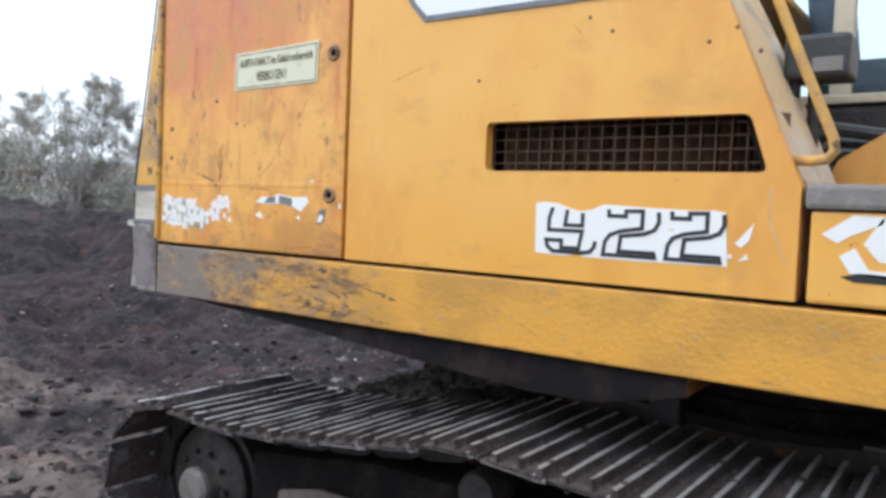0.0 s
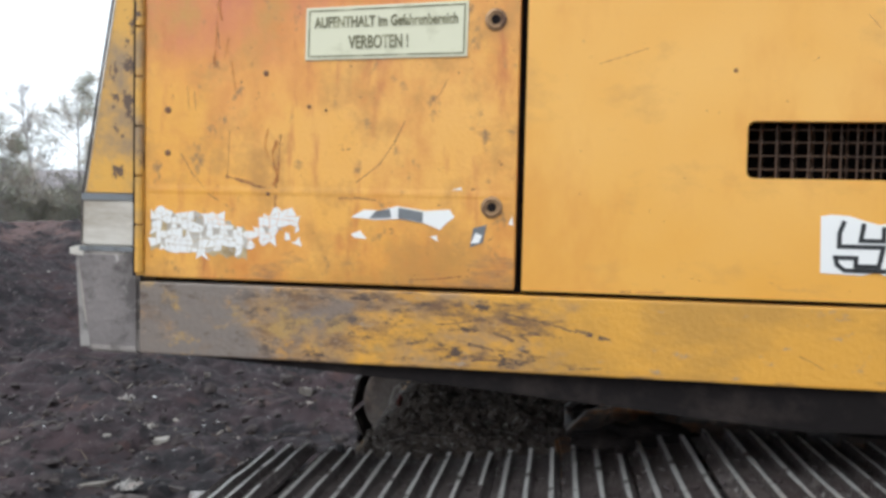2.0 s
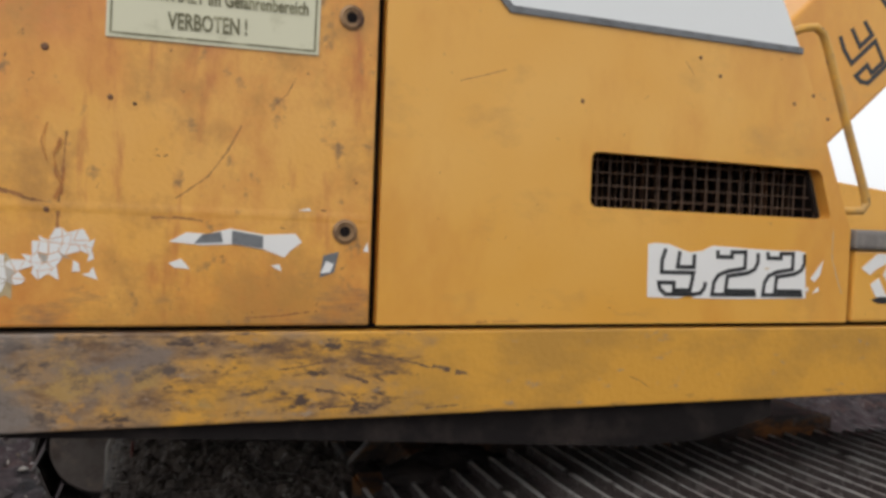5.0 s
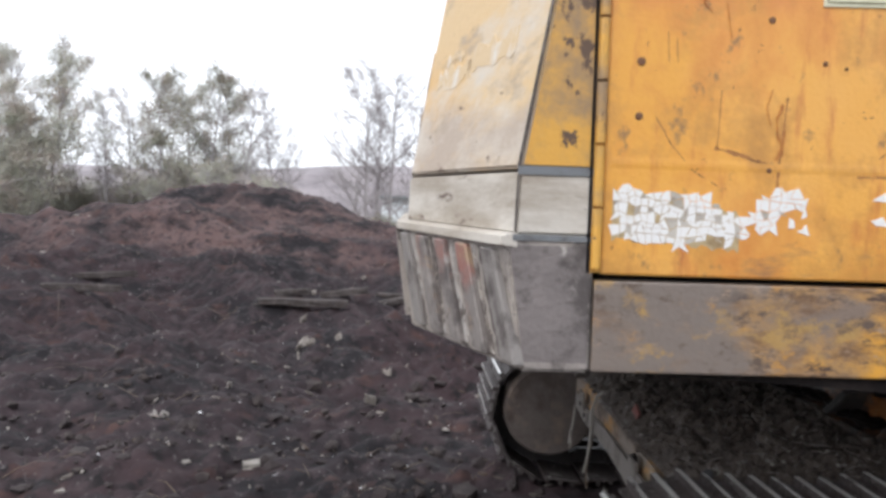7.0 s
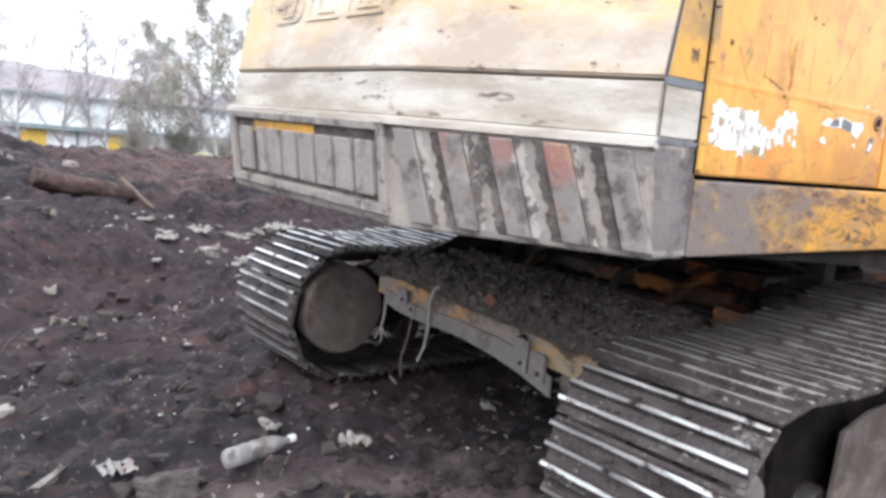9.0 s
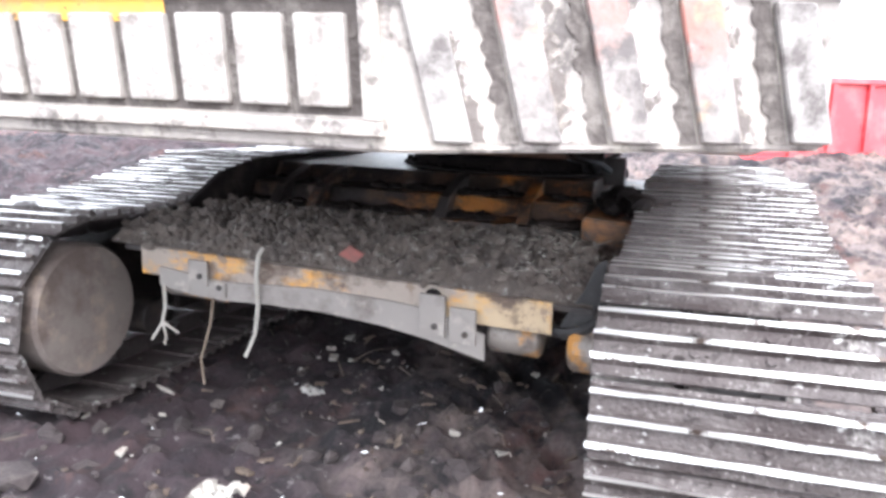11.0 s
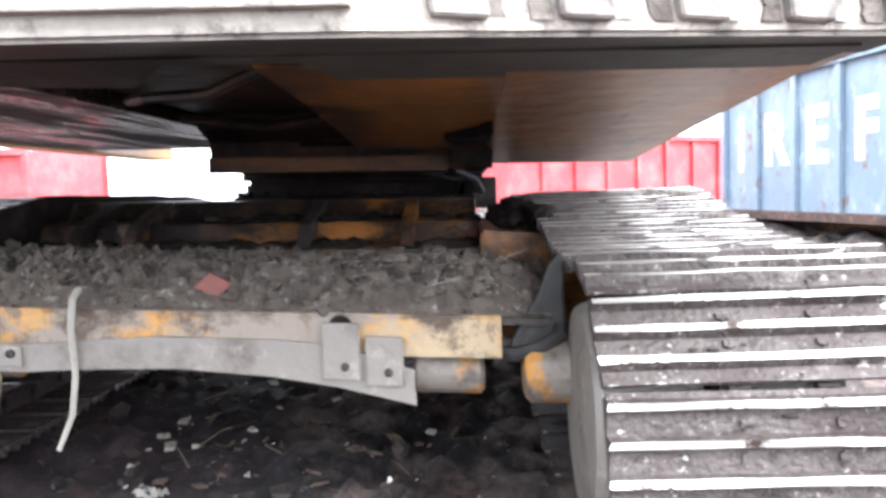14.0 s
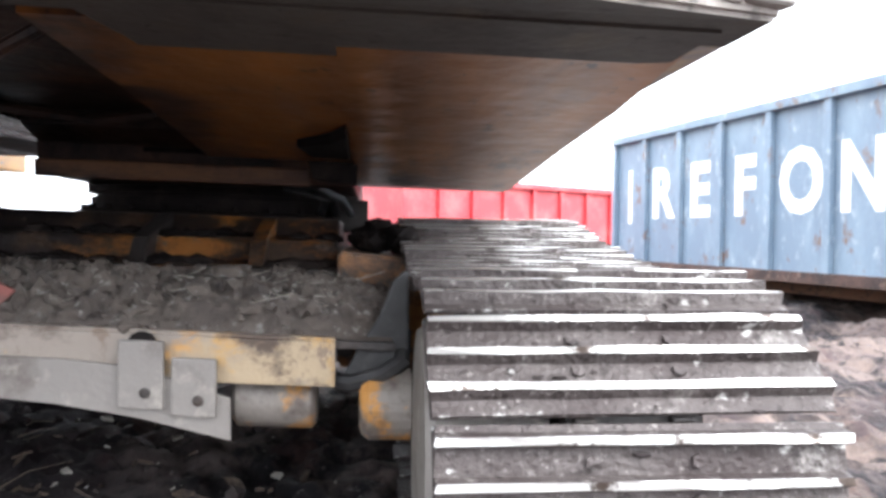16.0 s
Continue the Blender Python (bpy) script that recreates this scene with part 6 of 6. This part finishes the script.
def plant(meshes, label, x, y, scale, turn):
    root = thing("tree", (x, y, ground_z(x, y, False) - 0.1), label, "tree", "trees at the edge of the site")
    root.rotation_euler = (0, 0, turn)
    root.scale = (scale, scale, scale)
    for nm, me in zip(("trunk", "crown"), meshes):
        if len(me.polygons):
            ob = new(nm, me)
            ob.parent = root


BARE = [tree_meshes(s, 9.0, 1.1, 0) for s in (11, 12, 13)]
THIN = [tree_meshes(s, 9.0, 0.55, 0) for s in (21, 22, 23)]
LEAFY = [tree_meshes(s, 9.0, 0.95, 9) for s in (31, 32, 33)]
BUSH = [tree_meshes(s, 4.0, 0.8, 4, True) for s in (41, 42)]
tr = random.Random(77)
L_BARE, L_THIN, L_LEAFY, L_BUSH = ("bare grey tree with a forked trunk", "slender bare grey tree", "tall tree with young olive leaves", "tangled olive and brown bush")
spots = [(-29, 36, 7.1, LEAFY), (-27.2, 38, 6.5, LEAFY), (-26, 37, 7.5, THIN), (-24.8, 35, 7.3, LEAFY), (-23.4, 39, 5.5, BARE), (-20.8, 36, 5.7, THIN), (-19.4, 39, 6.3, BARE), (-17.4, 36, 6.9, LEAFY),
         (-16.0, 39, 6.7, LEAFY), (-14.2, 37, 7.1, LEAFY), (-12.8, 38, 6.7, BARE), (-11.6, 36, 6.5, THIN), (-9.2, 38, 6.5, THIN), (-8.0, 40, 5.1, BARE), (-4.0, 41, 5.3, BARE), (-2.8, 37, 8.1, BARE), (-1.9, 38, 8.3, THIN),
         (-0.9, 37, 8.3, BARE), (0.5, 40, 8.1, BARE), (1.9, 39, 6.7, BARE), (4.6, 37, 6.1, THIN), (6.9, 37, 6.2, THIN), (7.6, 36, 5.2, BARE), (10.3, 39, 6.6, BARE), (12.0, 40, 6.4, THIN), (12.9, 38, 7.0, BARE), (14.4, 41, 5.5, BARE), (15.6, 39, 5.1, THIN),
         (16.8, 38, 5.7, LEAFY), (18.0, 41, 5.5, BARE), (19.4, 39, 6.5, BARE), (20.4, 38, 7.1, LEAFY), (21.8, 40, 6.9, BARE), (23.2, 38, 7.1, LEAFY), (25, 42, 7.1, BARE), (27, 40, 6.9, LEAFY), (-31.5, 38, 6.9, LEAFY), (-34, 40, 6.5, THIN),
         (-37, 38, 6.7, LEAFY), (-41, 42, 6.5, BARE), (-45, 40, 6.3, BARE), (-49, 42, 6.5, LEAFY), (-52, 44, 7.1, BARE), (-54.5, 40, 5.3, LEAFY), (-56.2, 38, 5.7, BARE), (-57.6, 39, 6.9, LEAFY), (-58.8, 37, 6.7, LEAFY),
         (-60.0, 39, 6.3, BARE), (-61.4, 38, 5.9, LEAFY), (-62.8, 39, 5.5, BARE), (-64.5, 38, 6.1, LEAFY), (-67, 40, 6.5, BARE), (-70, 42, 6.7, LEAFY)]
for az, r, h, kindset in spots:
    x, y = far(az, r)
    lab = {id(BARE): L_BARE, id(THIN): L_THIN, id(LEAFY): L_LEAFY}[id(kindset)]
    plant(kindset[tr.randrange(len(kindset))], lab, x, y, (h + 1.2) / 9.0, tr.random() * 6.28)
for k in range(64):
    az = tr.choice((tr.uniform(-70, -48), tr.uniform(-34, -10), tr.uniform(-34, -7), tr.uniform(-5, 1.5), tr.uniform(15, 27)))
    r = tr.uniform(33, 46) if az < 5 else tr.uniform(41, 47)
    x, y = far(az, r)
    plant(BUSH[k % 2], L_BUSH, x, y, tr.uniform(0.7, 1.25) if az < -6 else tr.uniform(0.4, 0.8), tr.random() * 6.28)

# ---- litter on the ground ----
lr = random.Random(9)


def ground_spot():
    while True:
        x, y = lr.uniform(-9, 1.5), lr.uniform(1.2, 14)
        if lr.random() < 1.2 / (1 + 0.18 * max(0, y - 2)) and not (-0.2 < y - 1.79 < 0.7 and x > -3.0):
            return x, y


bm = bmesh.new()
for _ in range(1500):
    x, y = ground_spot()
    if y > 7:
        continue
    s = lr.choice((0.010, 0.014, 0.02, 0.03, 0.045)) * lr.uniform(0.8, 1.2) * (1 + 0.12 * max(0, y - 4))
    blob(bm, (x, y, ground_z(x, y) + s * 0.2), s, s * lr.uniform(0.6, 1.3), s * 0.7, 0.7, lr)
for _ in range(420):
    x, y = lr.gauss(-4.3, 1.3), lr.gauss(4.2, 1.7)
    s = lr.choice((0.018, 0.026, 0.036, 0.05)) * lr.uniform(0.7, 1.3)
    blob(bm, (x, y, ground_z(x, y) + s * 0.1), s, s * lr.uniform(0.6, 1.6), s * 0.6, 0.9, lr)
solo("soil_clods", bm, M_CLOD, "loose clods of dark soil", "soil", kind="stuff")
def PILE():
    return lr.gauss(-1.5, 0.6), lr.gauss(8.6, 0.8)


bm = bmesh.new()
for n_chip in range(430):
    x, y = ground_spot() if n_chip < 330 else PILE()
    s = lr.choice((0.006, 0.008, 0.010, 0.014, 0.022)) * lr.uniform(0.8, 1.3) * (1 + 0.06 * max(0, y - 4)) * (2.6 if n_chip >= 330 else 1)
    a = lr.random() * 6.28
    z = ground_z(x, y) + 0.012
    c, sn = math.cos(a), math.sin(a)
    k = lr.uniform(0.3, 0.9)
    lo = [bm.verts.new((x + s * (u * c - v * k * sn), y + s * (u * sn + v * k * c), z + lr.uniform(-0.006, 0.012))) for u, v in ((-1, -1), (1, -0.8), (1.1, 0.9), (-0.8, 1.1))]
    hi = [bm.verts.new(v.co + Vector((lr.uniform(-0.1, 0.1) * s, lr.uniform(-0.1, 0.1) * s, 0.3 * s + 0.002))) for v in lo]
    bm.faces.new(hi)
    for i in range(4):
        bm.faces.new((lo[i], lo[(i + 1) % 4], hi[(i + 1) % 4], hi[i]))
solo("litter_chips", bm, M_CHIP, "pale chips of wood, paper and plastic on the soil", "litter", kind="stuff")
bm = bmesh.new()
for _ in range(420):
    x, y = ground_spot()
    a, L = lr.random() * 6.28, lr.uniform(0.05, 0.28) * (1 + 0.05 * max(0, y - 4))
    p0 = Vector((x, y, ground_z(x, y) + 0.012))
    x1, y1 = x + L * math.cos(a), y + L * math.sin(a)
    p2 = Vector((x1, y1, ground_z(x1, y1) + lr.uniform(0.005, 0.05)))
    pm = (p0 + p2) / 2 + Vector((lr.uniform(-0.02, 0.02), lr.uniform(-0.02, 0.02), 0.015))
    tube(bm, [p0, pm, p2], lr.uniform(0.0015, 0.0042), 4, 0.001)
solo("dry_twigs", bm, M_TWIG, "dry twigs and roots scattered on the soil", "twigs", kind="stuff")


def log(name, p, q, r, m, label, cat):
    bm = bmesh.new()
    p, q = Vector(p), Vector(q)
    n = 8
    rng = random.Random(int(abs(p.x) * 100))
    pts = [p.lerp(q, k / n) + Vector((rng.uniform(-1, 1), rng.uniform(-1, 1), rng.uniform(-1, 1))) * r * 0.12 for k in range(n + 1)]
    tube(bm, pts, r, 10, r * 0.8)
    for v in bm.verts:
        v.co += Vector((rng.uniform(-1, 1), rng.uniform(-1, 1), rng.uniform(-1, 1))) * r * 0.08
    return solo(name, bm, m, label, cat, smooth=True)


def bottle(p, q, r):
    """A plastic bottle lying on its side, from its base p to its cap q."""
    p, q = Vector(p), Vector(q)
    L = (q - p).length
    m = Matrix.Translation(p) @ (q - p).to_track_quat("Z", "Y").to_matrix().to_4x4()
    root = thing("plastic_bottle", tuple(p), "dirty pale plastic bottle with a white cap on the soil", "bottle")
    bm = bmesh.new()
    lathe(bm, [(r * 0.55, 0.0), (r * 0.92, 0.006), (r, 0.02), (r, L * 0.30), (r * 0.93, L * 0.34), (r, L * 0.38), (r * 0.98, L * 0.60), (r * 0.86, L * 0.70), (r * 0.55, L * 0.80), (r * 0.33, L * 0.87), (r * 0.33, L * 0.905)], 0, 0, 0, "z", 24)
    for v in bm.verts:
        k = 1 - 0.10 * max(0, noise.noise(Vector((v.co.x * 20, v.co.y * 20, v.co.z * 14))))
        v.co.x, v.co.y = v.co.x * k, v.co.y * k
    bm.transform(m)
    part("bottle_body", bm, M_BOTTLE, root, "scuffed pale plastic", lean=False, smooth=True)
    bm = bmesh.new()
    lathe(bm, [(r * 0.40, L * 0.91), (r * 0.42, L * 0.92), (r * 0.42, L * 0.985), (r * 0.38, L)], 0, 0, 0, "z", 18)
    bm.transform(m)
    part("cap", bm, M_LETTER, root, "white screw cap", lean=False, smooth=True)


z1 = ground_z(-3.5, 3.62)
bottle((-3.66, 3.615, z1 + 0.040), (-3.315, 3.685, z1 + 0.050), 0.043)


def chunk(name, at, size, turn, m, label, cat, seed, arm=False):
    """A lump of wood or stone with broken faces."""
    rng = random.Random(seed)
    bm = bmesh.new()
    got = bmesh.ops.create_cube(bm, size=1.0)
    bmesh.ops.subdivide_edges(bm, edges=bm.edges[:], cuts=5, use_grid_fill=True)
    for v in bm.verts:
        x, y, z = v.co
        if arm and x < -0.12 and y < 0:
            y *= 1.9 if x > -0.36 else 1.0
        n = noise.noise(Vector((x * 3 + seed, y * 3, z * 3))) + 0.5 * noise.noise(Vector((x * 8, y * 8 + seed, z * 8)))
        f = 1 + 0.22 * n
        v.co = Vector((x * size[0] * f, y * size[1] * f, z * size[2] * (1 + 0.35 * n)))
    bm.transform(Matrix.Translation(at) @ Matrix.Rotation(turn, 4, "Z") @ Matrix.Rotation(rng.uniform(-0.15, 0.15), 4, "Y"))
    return solo(name, bm, m, label, cat)


chunk("root_piece", (-3.93, 3.50, ground_z(-3.93, 3.50) + 0.055), (0.22, 0.055, 0.10), -0.35, M_CHUNK, "grey forked root piece half buried in soil", "root", 3, True)
chunk("wood_chunk", (-4.28, 3.78, ground_z(-4.28, 3.78) + 0.02), (0.20, 0.03, 0.03), 0.9, M_LOG, "grey split stick on the soil", "wood", 5)
chunk("wood_chunk", (-3.88, 3.86, ground_z(-3.88, 3.86) + 0.015), (0.16, 0.03, 0.025), -0.15, M_CHUNK, "grey split stick on the soil", "wood", 6)
chunk("pale_stone", (-3.28, 4.07, ground_z(-3.28, 4.07) + 0.02), (0.035, 0.06, 0.04), 0.4, M_CHIP, "small pale yellowish stone", "stone", 7)
chunk("pale_stone", (-4.33, 4.55, ground_z(-4.33, 4.55) + 0.02), (0.09, 0.06, 0.05), 0.2, M_CHIP, "small pale yellowish stone", "stone", 8)
chunk("wood_chunk", (-3.02, 3.66, ground_z(-3.02, 3.66) + 0.02), (0.13, 0.035, 0.03), 0.1, M_LOG, "short pale stick behind the tracks", "wood", 9)


def crumpled(at, w, h, turn, seed, m=None):
    """A small crumpled sheet of paper or film."""
    rng = random.Random(seed)
    bm = bmesh.new()
    n = 9
    P = {}
    for i in range(n):
        for k in range(n):
            u, v = i / (n - 1) - 0.5, k / (n - 1) - 0.5
            e = Vector((u * 4 + seed, v * 4, seed * 0.7))
            z = 0.40 * w * abs(noise.noise(e)) + 0.14 * w * noise.noise(e * 3) + 0.008
            P[i, k] = bm.verts.new((u * w * (1 + 0.3 * noise.noise(e * 2)), v * h * (1 + 0.5 * noise.noise(e * 1.7)), z))
    for i in range(n - 1):
        for k in range(n - 1):
            if noise.noise(Vector((i * 0.6 + seed, k * 0.6, 3.0))) > -0.28:
                bm.faces.new((P[i, k], P[i + 1, k], P[i + 1, k + 1], P[i, k + 1]))
    bmesh.ops.delete(bm, geom=[v for v in bm.verts if not v.link_faces], context="VERTS")
    bmesh.ops.solidify(bm, geom=bm.faces[:], thickness=0.0015)
    bm.transform(Matrix.Translation(at) @ Matrix.Rotation(turn, 4, "Z"))
    return solo("crumpled_scrap", bm, m or M_PAPER, "crumpled dirty white paper scrap on the soil", "scrap", "paper scraps", smooth=True)


for k, (x, y, w, h) in enumerate(((-4.06, 3.70, 0.13, 0.11), (-3.66, 3.10, 0.11, 0.08), (-3.10, 3.53, 0.14, 0.07), (-3.30, 3.92, 0.09, 0.05), (-4.62, 4.9, 0.12, 0.07), (-4.0, 4.95, 0.07, 0.06), (-3.9, 6.0, 0.12, 0.08), (-5.2, 5.6, 0.14, 0.08),
                                  (-0.95, 8.9, 0.40, 0.22), (-1.35, 8.6, 0.34, 0.2), (-0.6, 9.5, 0.36, 0.22), (-1.7, 9.3, 0.3, 0.18), (-2.2, 8.9, 0.24, 0.16), (-2.12, 3.75, 0.10, 0.06))):
    crumpled((x, y, ground_z(x, y)), w, h, k * 1.3, 20 + k, M_CHIP if k in (1, 2, 4, 11, 12) else M_PAPER)

log("fallen_trunk", (-3.05, 11.35, ground_z(-3.05, 11.35) + 0.10), (-1.80, 11.55, ground_z(-1.80, 11.55) + 0.10), 0.13, M_REDLOG, "reddish fallen trunk on the mound", "trunk")
log("bent_branch", (-1.95, 11.6, ground_z(-1.95, 11.6) + 0.22), (-1.60, 11.3, ground_z(-1.6, 11.3) + 0.03), 0.035, M_TWIG, "pale bent branch beside the trunk", "branch")
z4 = ground_z(-5.6, 9.0)
log("long_branch", (-6.6, 9.2, z4 + 0.03), (-5.6, 9.4, z4 + 0.05), 0.025, M_TWIG, "long grey branch on the soil", "branch")
for k, (x, y, L, w, a) in enumerate(((-4.75, 9.05, 0.95, 0.13, 0.10), (-4.3, 9.5, 0.6, 0.10, -0.4), (-3.95, 9.9, 0.8, 0.08, 0.5), (-4.9, 9.4, 0.5, 0.07, 0.9), (-3.6, 10.3, 0.7, 0.10, -0.2), (-6.9, 8.3, 0.7, 0.06, 0.2), (-7.6, 10.5, 0.8, 0.08, 0.3), (-3.3, 9.2, 0.5, 0.06, 1.2))):
    chunk("timber_piece", (x, y, ground_z(x, y) + 0.06), (L, w, 0.07), a, M_CHUNK, "grey weathered timber lying on the mounds", "timber", 30 + k)

# strap and roots hanging from the deck's edge
def hanging(name, pts, r, m, label, cat):
    bm = bmesh.new()
    tube(bm, [(x, y, lifted(z, y)) for x, y, z in pts], r, 6, r * 0.7)
    return solo(name, bm, m, label, cat, smooth=True)


hanging("strap", [(-2.56, 3.702, 0.668), (-2.590, 3.702, 0.650), (-2.612, 3.70, 0.58), (-2.613, 3.695, 0.47), (-2.62, 3.705, 0.37), (-2.63, 3.74, 0.285)], 0.010, M_CHIP, "pale strap hanging over the deck edge", "strap")
hanging("hanging_root", [(-2.60, 4.10, 0.50), (-2.61, 4.09, 0.42), (-2.62, 4.10, 0.36), (-2.62, 4.15, 0.29)], 0.008, M_CHIP, "thin root hanging from the deck", "root")
hanging("hanging_root", [(-2.62, 4.10, 0.37), (-2.63, 4.06, 0.355), (-2.63, 4.02, 0.335)], 0.006, M_CHIP, "thin root hanging from the deck", "root")
hanging("hanging_root", [(-2.62, 4.095, 0.36), (-2.62, 4.085, 0.31), (-2.625, 4.09, 0.28)], 0.006, M_CHIP, "thin root hanging from the deck", "root")
hanging("hanging_root", [(-2.55, 3.92, 0.47), (-2.55, 3.94, 0.36), (-2.56, 3.98, 0.22), (-2.56, 3.97, 0.12)], 0.006, M_TWIG, "thin root hanging from the deck", "root")
bm = bmesh.new()
prism(bm, [(3.435, 0.664), (3.39, 0.702), (3.335, 0.674), (3.37, 0.640)], "x", -2.505, -2.495, 0.003)
solo("red_scrap", bm, M_REDSCRAP, "faded red scrap lying in the dirt", "scrap", lean=True)
bm = bmesh.new()
for _ in range(120):
    x, y = lr.uniform(-2.5, -1.8), lr.uniform(2.6, 4.2)
    a, L = lr.random() * 6.28, lr.uniform(0.03, 0.14)
    z = lifted(0.652 + 0.03 * smooth((x + 2.5) / 0.35), y)
    tube(bm, [(x, y, z), (x + L * math.cos(a), y + L * math.sin(a), z + lr.uniform(0, 0.03))], 0.0013, 3)
for _ in range(70):
    x, y = lr.uniform(-2.52, -1.8), lr.uniform(2.6, 4.2)
    s = lr.uniform(0.004, 0.011)
    blob(bm, (x, y, lifted(0.648 + 0.03 * smooth((x + 2.5) / 0.35), y)), s, s, s * 0.7, 0.6, lr, 1)
solo("deck_litter", bm, M_CHIP, "straw, stones and scraps in the deck dirt", "litter", kind="stuff")

# bark, plastic and wood scraps round the rear of the machine
def scraps(name, n, m, seed, label, sizes, thick, area):
    rng = random.Random(seed)
    bm = bmesh.new()
    for _ in range(n):
        x, y = rng.gauss(area[0], area[2]), rng.gauss(area[1], area[3])
        L, W = rng.uniform(*sizes), rng.uniform(0.12, 0.5)
        a = rng.random() * 6.28
        c, sn = math.cos(a), math.sin(a)
        k = rng.randint(4, 6)
        z = ground_z(x, y) + 0.006
        tx, ty = rng.uniform(-0.5, 0.5), rng.uniform(-0.5, 0.5)
        lo, hi = [], []
        for q in range(k):
            an = 6.283 * q / k
            u, v = L * math.cos(an) * rng.uniform(0.35, 1.2), L * W * math.sin(an) * rng.uniform(0.3, 1.2)
            px, py = u * c - v * sn, u * sn + v * c
            pz = z + px * tx + py * ty
            lo.append(bm.verts.new((x + px, y + py, pz)))
            hi.append(bm.verts.new((x + px * 0.94, y + py * 0.94, pz + thick * rng.uniform(0.6, 1.4))))
        bm.faces.new(hi)
        for q in range(k):
            bm.faces.new((lo[q], lo[(q + 1) % k], hi[(q + 1) % k], hi[q]))
    bmesh.ops.recalc_face_normals(bm, faces=bm.faces[:])
    solo(name, bm, m, label, "scraps", kind="stuff")


scraps("bark_scraps", 170, M_BARKBIT, 51, "dark bark and wood scraps in the soil", (0.008, 0.045), 0.010, (-3.6, 3.7, 0.9, 1.3))
scraps("soil_crusts", 300, M_CLOD, 52, "broken crusts of soil", (0.012, 0.035), 0.018, (-4.0, 4.8, 1.6, 2.2))
scraps("grey_wood_bits", 90, M_LOG, 57, "grey broken wood and bark on the soil", (0.010, 0.045), 0.014, (-4.4, 4.6, 1.3, 1.9))
scraps("pale_scraps", 130, M_LETTER, 53, "white torn plastic and paper scraps", (0.005, 0.018), 0.003, (-3.4, 4.0, 1.0, 1.8))
scraps("timber_offcuts", 60, M_LOG, 54, "grey splintered timber on the mound", (0.03, 0.12), 0.05, (-2.6, 9.0, 1.6, 1.8))
scraps("under_scraps", 24, M_CHIP, 55, "pale litter under the machine", (0.004, 0.016), 0.004, (-2.2, 3.4, 0.6, 0.6))
scraps("under_bark", 90, M_BARKBIT, 56, "dark bark litter under the machine", (0.008, 0.05), 0.010, (-2.2, 3.4, 0.7, 0.6))
